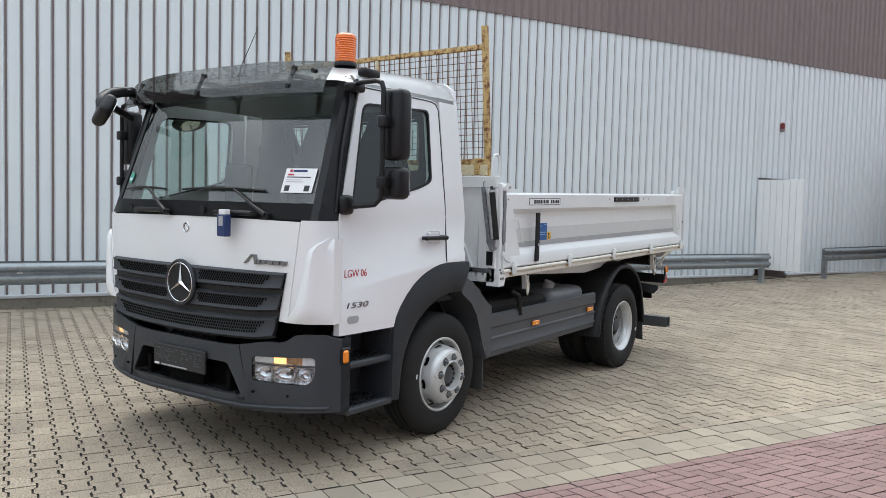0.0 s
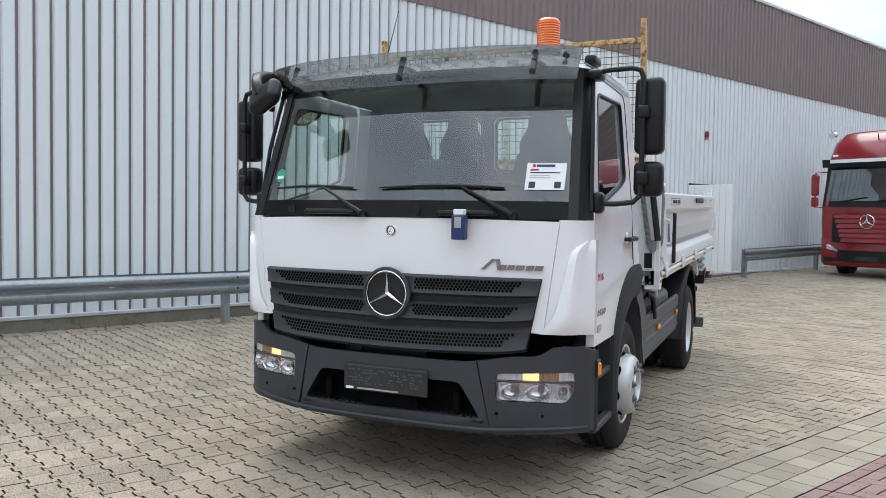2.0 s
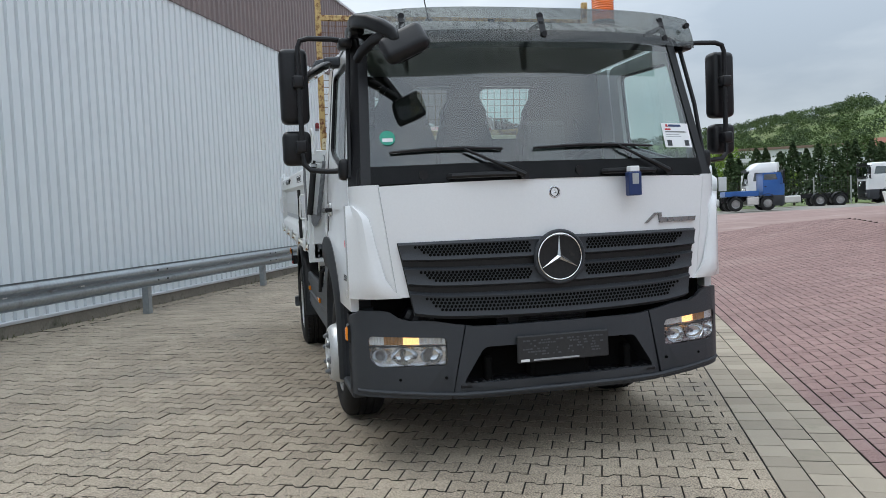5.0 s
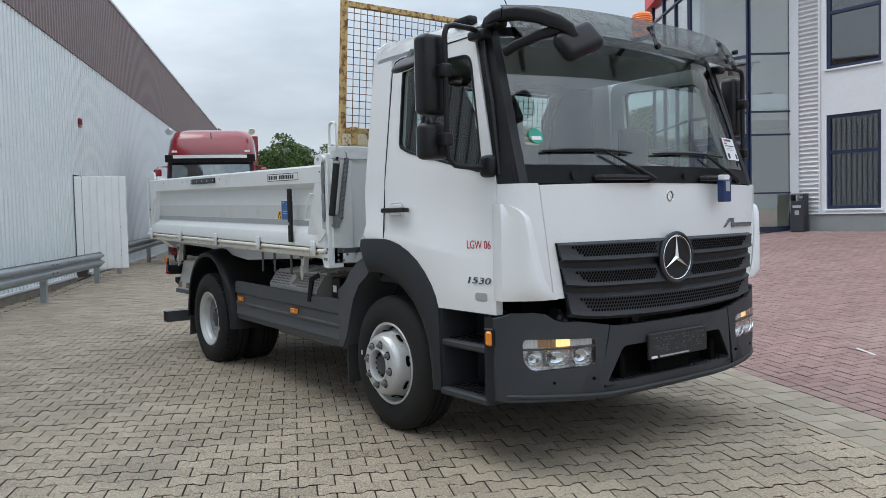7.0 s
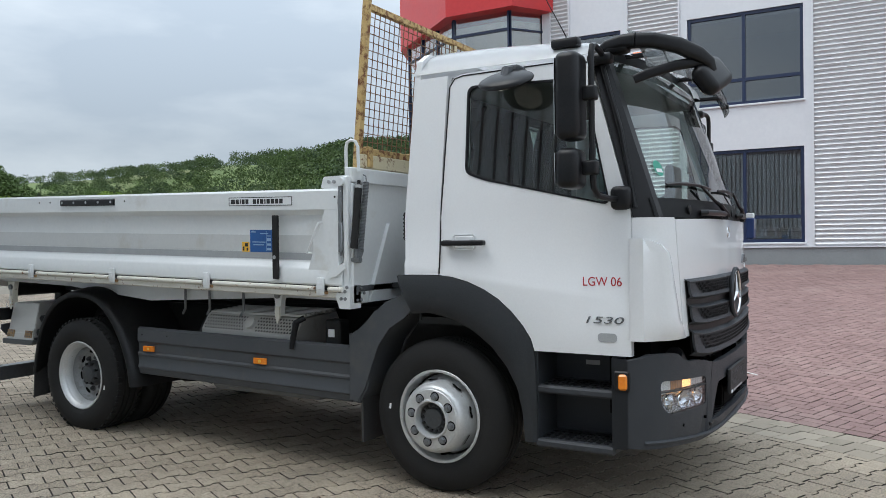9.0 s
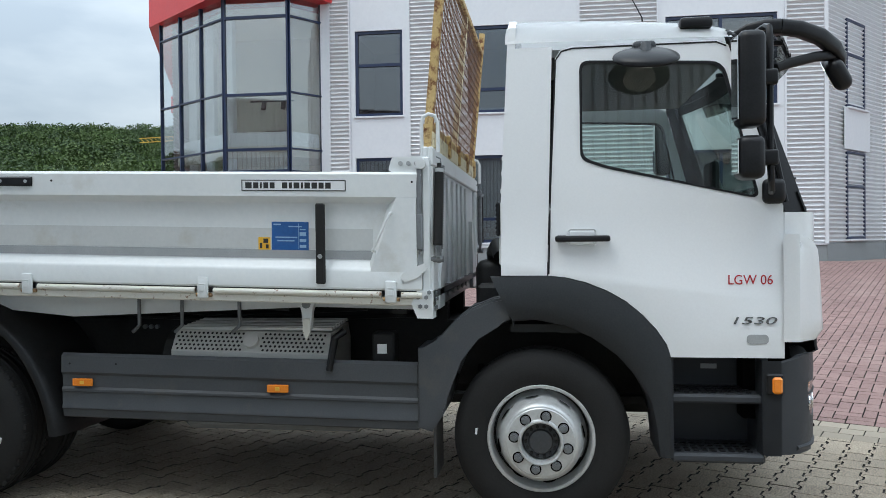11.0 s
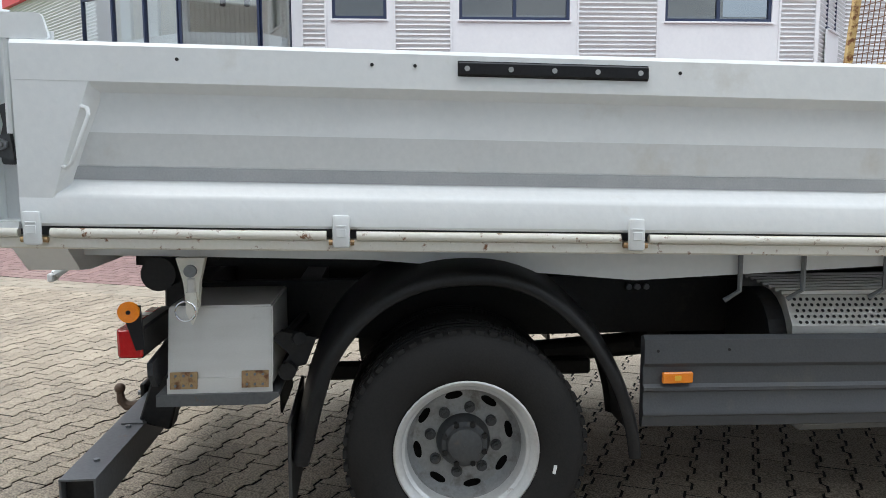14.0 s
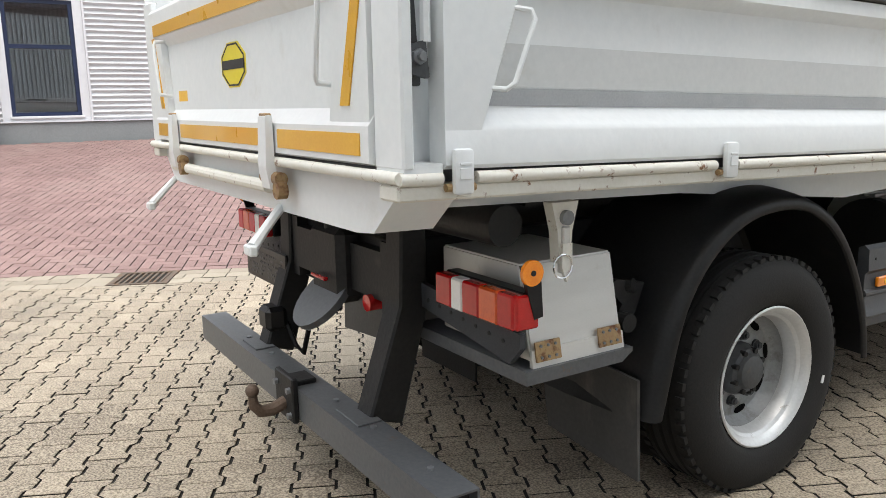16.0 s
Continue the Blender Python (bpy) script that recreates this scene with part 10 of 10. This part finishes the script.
def shed(n, u, w, d, h, roof, label, wall=None, pitched=False):
    x, y, _ = site(n, u)
    z = ground_z(x, y)
    b = thing("far_building", label, "building", pose(x, y, z, 0, 0, -25.5), "far buildings", "structure")
    part("wall", boxed(-w / 2, w / 2, 0, d, -3, h), wall or SHEDWHITE, b)
    if pitched:
        part("roof", prism(bmesh.new(), [(-0.5, h), (d + 0.5, h), (d / 2, h + d * 0.32)], "x", -w / 2 - 0.4, w / 2 + 0.4), roof, b)
    else:
        part("roof", boxed(-w / 2 - 0.3, w / 2 + 0.3, -0.3, d + 0.3, h, h + 0.5), roof, b)
    k = max(2, int(w / 3.5))
    for i in range(k):
        wx = -w / 2 + w * (i + 0.5) / k
        part("window", boxed(wx - 0.6, wx + 0.6, -0.05, 0.02, h * 0.45, h * 0.78), FARGLASS, b)
    return b


shed(19, 104, 9, 14, 5.0, SHEDWHITE, "low white industrial shed beyond the hedge")
shed(6, 118, 34, 16, 5.4, SHEDWHITE, "long low white industrial building")
shed(30, 100, 15, 16, 4.2, SHEDWHITE, "flat-roofed pale building beyond the fence")
shed(44, 165, 40, 12, 3.6, SHEDBROWN, "long pale building with a brown end on the slope")
shed(56, 158, 6, 6, 2.6, ROOFTILE, "red house on the slope", SHEDBROWN, True)
for i in range(9):
    shed(84 + 9 * i, 152 - 6 * i + (i % 3) * 4, 8, 7, 3.6, ROOFTILE, "house with a red tiled roof among the trees", (SHEDBROWN, SHEDWHITE)[i % 3 == 1], True)

# yellow building crane on the far slope
crane = thing("tower_crane", "yellow tower crane standing far off by the slope", "crane", pose(214, 108.5, ground_z(214, 108.5) - 2.5))
CRANEY = mat("crane_yellow", (0.55, 0.30, 0.03), (0.62, 0.36, 0.05), rough=0.6)
bm = bmesh.new()
for sx in (-0.6, 0.6):
    for sy in (-0.6, 0.6):
        tube(bm, [(sx, sy, 0), (sx, sy, 16)], 0.16, 4)
for i in range(16):
    tube(bm, [(-0.6, -0.6, i), (0.6, -0.6, i + 1)], 0.09, 4)
    tube(bm, [(-0.6, 0.6, i), (-0.6, -0.6, i + 1)], 0.09, 4)
part("mast", bm, CRANEY, crane)
bm = bmesh.new()
for z in (14.2, 15.4):
    tube(bm, [(0, 0, z), (-9, 8, z - 1.6)], 0.16, 4)
for i in range(9):
    f = i / 9
    tube(bm, [(-9 * f, 8 * f, 14.2 - 1.6 * f), (-9 * (f + 0.11), 8 * (f + 0.11), 15.4 - 1.6 * (f + 0.11))], 0.09, 4)
part("jib", bm, CRANEY, crane)

# ---- paving: sand-coloured bone stones, a gutter course, red bricks in herringbone ----
STONE = stained(mat("sand_concrete_stone", (0.145, 0.117, 0.088), (0.52, 0.435, 0.33), rough=0.88, scale=1.2, fine=110, bump=0.004, per="island", mix=0.8, per_mix=0.22, span=(0.40, 0.60)), (0.20, 0.18, 0.15), scale=0.9, low=0.54, high=0.82)
STONE_ONE = stained(mat("sand_concrete_single", (0.145, 0.117, 0.088), (0.52, 0.435, 0.33), rough=0.88, scale=1.2, fine=110, bump=0.004, per="object", mix=0.8, per_mix=0.22, span=(0.40, 0.60)), (0.20, 0.18, 0.15), scale=0.9, low=0.54, high=0.82)
GUTTER = stained(mat("gutter_stone", (0.25, 0.213, 0.165), (0.41, 0.353, 0.275), rough=0.88, scale=2, fine=200, bump=0.004, per="object", mix=0.5), (0.17, 0.17, 0.12), scale=2.0, low=0.56, high=0.8)
REDBRICK = stained(mat("red_concrete_brick", (0.175, 0.105, 0.098), (0.33, 0.215, 0.195), rough=0.88, scale=1.0, fine=130, bump=0.004, per="island", mix=0.7, per_mix=0.4, span=(0.40, 0.60)), (0.34, 0.25, 0.22), scale=0.7, low=0.52, high=0.85)
REDBRICK_ONE = mat("red_brick_single", (0.2, 0.115, 0.105), (0.33, 0.215, 0.195), rough=0.88, scale=1.0, fine=150, bump=0.002, per="object", mix=0.5)


def stone_ring(cn, cu, outline, grow):
    return [(cn + a * grow[0], cu + b * grow[1]) for a, b in outline]


def bone(L, H, a, gap, end):
    """Outline of a bone-shaped stone: wide ends, narrow waist."""
    l, h = L / 2 - end, H / 2 - gap
    xs = [-1, -0.60, -0.36, 0.36, 0.60, 1]
    off = [a, a, -a, -a, a, a]
    top = [(x * l, h + o) for x, o in zip(xs, off)]
    return [(x, -y) for x, y in top] + top[::-1]


L, H, AMP = 0.1935, 0.145, 0.0125
OUT_TOP, OUT_BASE = bone(L, H, AMP, 0.0074, 0.0050), bone(L, H, AMP, 0.0062, 0.0038)


def add_piece(verts, faces, cn, cu, top, base, dz=0.0, lift=0.0):
    k = len(top)
    n0 = len(verts)
    for ring, z in ((top, 0.0), (base, -0.003), (base, -0.03)):
        for a, b in ring:
            x, y, _ = site(cn + a, cu + b)
            verts.append((x, y, ground_z(x, y) + z + dz + lift))
    faces.append(tuple(range(n0, n0 + k)))
    for r in (0, 1):
        s0, s1 = n0 + r * k, n0 + (r + 1) * k
        for i in range(k):
            j = (i + 1) % k
            faces.append((s0 + i, s1 + i, s1 + j, s0 + j))


def joint_sides(me):
    """Gives the upright stone sides the dark joint colour, so no lit sides show."""
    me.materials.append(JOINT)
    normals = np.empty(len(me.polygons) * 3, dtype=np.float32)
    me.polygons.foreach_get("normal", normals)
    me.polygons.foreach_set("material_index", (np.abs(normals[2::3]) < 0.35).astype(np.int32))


def joined(name, verts, faces, material, label, category, parent=None):
    me = bpy.data.meshes.new(name)
    me.from_pydata(verts, [], faces)
    me.materials.append(material)
    joint_sides(me)
    ob = new(name, me)
    if parent:
        ob.parent = parent
    return tagged(ob, label, category if not parent else "", kind="stuff")


paving = tagged(new("paving"), "yard paving of bone-shaped sand stones with gutter and red bricks", "paving", kind="structure")
rng = random.Random(11)
verts, faces, singles = [], [], []
rows_u = [-9.5 + H * i for i in range(int(29.5 / H))]
for r, cu in enumerate(rows_u):
    shift = L / 2 if r % 2 else 0.0
    cn = -5.95 + shift
    while cn < 1.675 - L * 0.45:
        tilt = rng.uniform(-0.0022, 0.0022)
        if cn + L / 2 > 1.668:
            break
        if len(singles) < 298 and -3.55 < cn < -0.75 and 3.25 < cu < 6.25:
            singles.append((cn, cu, tilt))
        else:
            add_piece(verts, faces, cn, cu, OUT_TOP, OUT_BASE, tilt)
        cn += L
    # cut stone that closes the row at the gutter
    start = cn - L / 2
    wid = 1.665 - start
    if wid > 0.03:
        rect = [(-wid / 2 + 0.005, -H / 2 + 0.004), (wid / 2 - 0.003, -H / 2 + 0.004), (wid / 2 - 0.003, H / 2 - 0.004), (-wid / 2 + 0.005, H / 2 - 0.004)]
        add_piece(verts, faces, start + wid / 2, cu, rect, [(a * 1.03, b * 1.02) for a, b in rect])
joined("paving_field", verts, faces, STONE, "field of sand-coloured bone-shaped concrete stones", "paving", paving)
# the stones by the tail, each by itself
vv, ff = [], []
k = len(OUT_TOP)
for ring, z in ((OUT_TOP, 0.0), (OUT_BASE, -0.003), (OUT_BASE, -0.03)):
    vv += [(a, b, z) for a, b in ring]
ff.append(tuple(range(k)))
for r in (0, 1):
    for i in range(k):
        j = (i + 1) % k
        ff.append((r * k + i, (r + 1) * k + i, (r + 1) * k + j, r * k + j))
stone_me = bpy.data.meshes.new("paving_stone")
stone_me.from_pydata(vv, [], ff)
stone_me.materials.append(STONE_ONE)
joint_sides(stone_me)
for cn, cu, tilt in singles[:300]:
    x, y, _ = site(cn, cu)
    ob = new("paving_stone", stone_me)
    ob.parent = paving
    ob.matrix_basis = pose(x, y, ground_z(x, y) + tilt, rng.uniform(-0.4, 0.4), 1.1 if cn < -1 else 0, -25.5)

# gutter course: three columns of plain stones
gme = bpy.data.meshes.new("gutter_stone")
gl, gw = 0.200, 0.1765
rect = [(-gw / 2 + 0.004, -gl / 2 + 0.004), (gw / 2 - 0.004, -gl / 2 + 0.004), (gw / 2 - 0.004, gl / 2 - 0.004), (-gw / 2 + 0.004, gl / 2 - 0.004)]
vv = [(a, b, z) for z, g in ((0.0, 0.99), (-0.003, 1.005), (-0.03, 1.005)) for a, b in [(p * g, q * g) for p, q in rect]]
ff = [(0, 1, 2, 3)] + [(r * 4 + i, (r + 1) * 4 + i, (r + 1) * 4 + (i + 1) % 4, r * 4 + (i + 1) % 4) for r in (0, 1) for i in range(4)]
gme.from_pydata(vv, [], ff)
gme.materials.append(GUTTER)
joint_sides(gme)
verts, faces = [], []
DRAINS = [(5.505, 6.015)]
for c in range(3):
    cn = 1.67 + gw * (c + 0.5)
    start = -9.4 + 0.067 * c
    while start < 44:
        step = gl * rng.choice((1.0, 1.0, 1.0, 0.82))
        for a, b in DRAINS:
            if a - 0.001 < start < b:
                start = b
            elif start < a < start + step + 0.06:
                step = a - start
        cu = start + step / 2
        if -2.6 < cu < 12:
            x, y, _ = site(cn, cu)
            ob = new("gutter_stone", gme)
            ob.parent = paving
            ob.matrix_basis = pose(x, y, rng.uniform(-0.003, 0.002), rng.uniform(-0.5, 0.5), rng.uniform(-0.5, 0.5), -25.5) @ Matrix.Diagonal((1, step / gl, 1, 1))
        else:
            add_piece(verts, faces, cn, cu, [(a, b * step / gl) for a, b in rect], [(a * 1.0, b * 1.0 * step / gl) for a, b in rect])
        start += step
joined("gutter_course", verts, faces, GUTTER, "gutter course of plain sand stones", "paving", paving)

# red bricks
verts, faces = [], []
BL, BW = 0.200, 0.100


def brick(cn, cu, along_u, g=0.0062):
    a, b = (BW / 2 - g, BL / 2 - g) if along_u else (BL / 2 - g, BW / 2 - g)
    top = [(-a, -b), (a, -b), (a, b), (-a, b)]
    a2, b2 = a + 0.0018, b + 0.0018
    base = [(-a2, -b2), (a2, -b2), (a2, b2), (-a2, b2)]
    add_piece(verts, faces, cn, cu, top, base, rng.uniform(-0.0015, 0.0015))


def half_brick(cn, cu, g=0.0055):
    a = BW / 2 - g
    add_piece(verts, faces, cn, cu, [(-a, -a), (a, -a), (a, a), (-a, a)], [(-a - 0.0018, -a - 0.0018), (a + 0.0018, -a - 0.0018), (a + 0.0018, a + 0.0018), (-a - 0.0018, a + 0.0018)])


cu = -10.0
while cu < 44:
    brick(KERB + 0.052, cu, True)
    cu += BL
N0, U0 = KERB + 0.105, -9.0
for j in range(int(30.0 / BW)):
    for i in range(int(12.5 / BW)):
        r = (i - j) % 4
        n, u = N0 + BW * (i + 0.5), U0 + BW * (j + 0.5)
        x, y, _ = site(n, u)
        if x > FACADE - 0.1 or (n > 7 and u > 13.5):
            continue
        if i == 0 and r == 1:
            half_brick(n, u)
        if r == 0:
            brick(n + BW / 2, u, False)
        elif r == 3:
            brick(n, u + BW / 2, True)
joined("red_brick_field", verts, faces, REDBRICK, "red concrete bricks laid in herringbone", "paving", paving)

# drain grate in the gutter
grate = thing("drain_grate", "rusty brown iron drain grate let into the gutter", "drain", SITE @ pose(1.935, 5.76, 0.0))
IRON = stained(mat("cast_iron", (0.10, 0.075, 0.06), (0.17, 0.13, 0.10), rough=0.7, metal=0.4, scale=9, fine=90, bump=0.002), (0.20, 0.11, 0.06), scale=14, low=0.5, high=0.65)
bm = plate([(-0.26, -0.25), (0.26, -0.25), (0.26, 0.25), (-0.26, 0.25)], [[(-0.21, -0.20), (0.21, -0.20), (0.21, 0.20), (-0.21, 0.20)]], lambda a, b: (a, b, 0.004), (0, 0, -0.03))
part("frame", bm, IRON, grate)
for k in range(8):
    u = -0.175 + 0.05 * k
    part("grate_bar", boxed(-0.21, 0.21, u - 0.011, u + 0.011, -0.024, 0.001, 0.003), IRON, grate)
part("pit", boxed(-0.21, 0.21, -0.20, 0.20, -0.034, -0.030), FRAME, grate)
# round manhole cover up the slope
mx, my = 8.2, 0.6
cover = thing("manhole_cover", "round worn concrete-filled manhole cover in the red paving", "manhole", pose(mx, my, ground_z(mx, my) + 0.004, 0, -5.5, 0))
part("ring", upright_lathe([(-0.02, 0.34), (0.0, 0.34), (0.0, 0.30), (-0.004, 0.295)], (0, 0, 0), 32), IRON, cover)
part("lid", upright_lathe([(-0.004, 0.295), (-0.002, 0.27), (-0.002, 0.001)], (0, 0, 0), 32), CONCRETE, cover)
# worn paint line on the bricks
line = thing("paint_mark", "faint worn white paint stroke on the red bricks", "paint mark", pose(3.27, -1.05, ground_z(3.27, -1.05) + 0.003, 0, -4.5, 62))
part("stroke", prism(bmesh.new(), [(-0.17, -0.010), (0.19, -0.014), (0.17, 0.012), (-0.15, 0.014)], "z", 0, 0.0015), STRIPE_PALE, line)
# strip of grey dirt and weeds along the hall
bm = bmesh.new()
for i in range(140):
    u = -9 + i * 0.21 + rng.uniform(-0.05, 0.05)
    w = rng.uniform(0.02, 0.10)
    c = Vector((WALL + 0.05 + rng.uniform(0, 0.05), u, 0.105))
    for k in range(rng.randint(2, 6)):
        a = rng.uniform(0, math.tau)
        t = rng.uniform(0.02, 0.07)
        p = c + Vector((rng.uniform(0, w), rng.uniform(-0.1, 0.1), 0))
        vs = [bm.verts.new(p + Vector(v)) for v in ((0.006 * math.cos(a), 0.006 * math.sin(a), 0), (-0.006 * math.cos(a), -0.006 * math.sin(a), 0), (0.03 * math.sin(a), 0.03 * math.cos(a), t))]
        bm.faces.new(vs)
bmesh.ops.transform(bm, matrix=SITE, verts=bm.verts[:])
WEED = mat("weed_green", (0.05, 0.075, 0.02), (0.12, 0.12, 0.05), rough=0.9)
tagged(part("weeds", bm, WEED), "small weeds and moss in the joint along the hall plinth", "weeds", kind="stuff")
joint_n = -6.1
verts, faces = [], []
for i in range(130):
    cu = -9.4 + i * 0.235
    rect = [(-0.115, -0.108), (0.115, -0.108), (0.115, 0.108), (-0.115, 0.108)]
    add_piece(verts, faces, -6.10, cu, rect, [(a * 1.03, b * 1.03) for a, b in rect], rng.uniform(-0.004, 0.004))
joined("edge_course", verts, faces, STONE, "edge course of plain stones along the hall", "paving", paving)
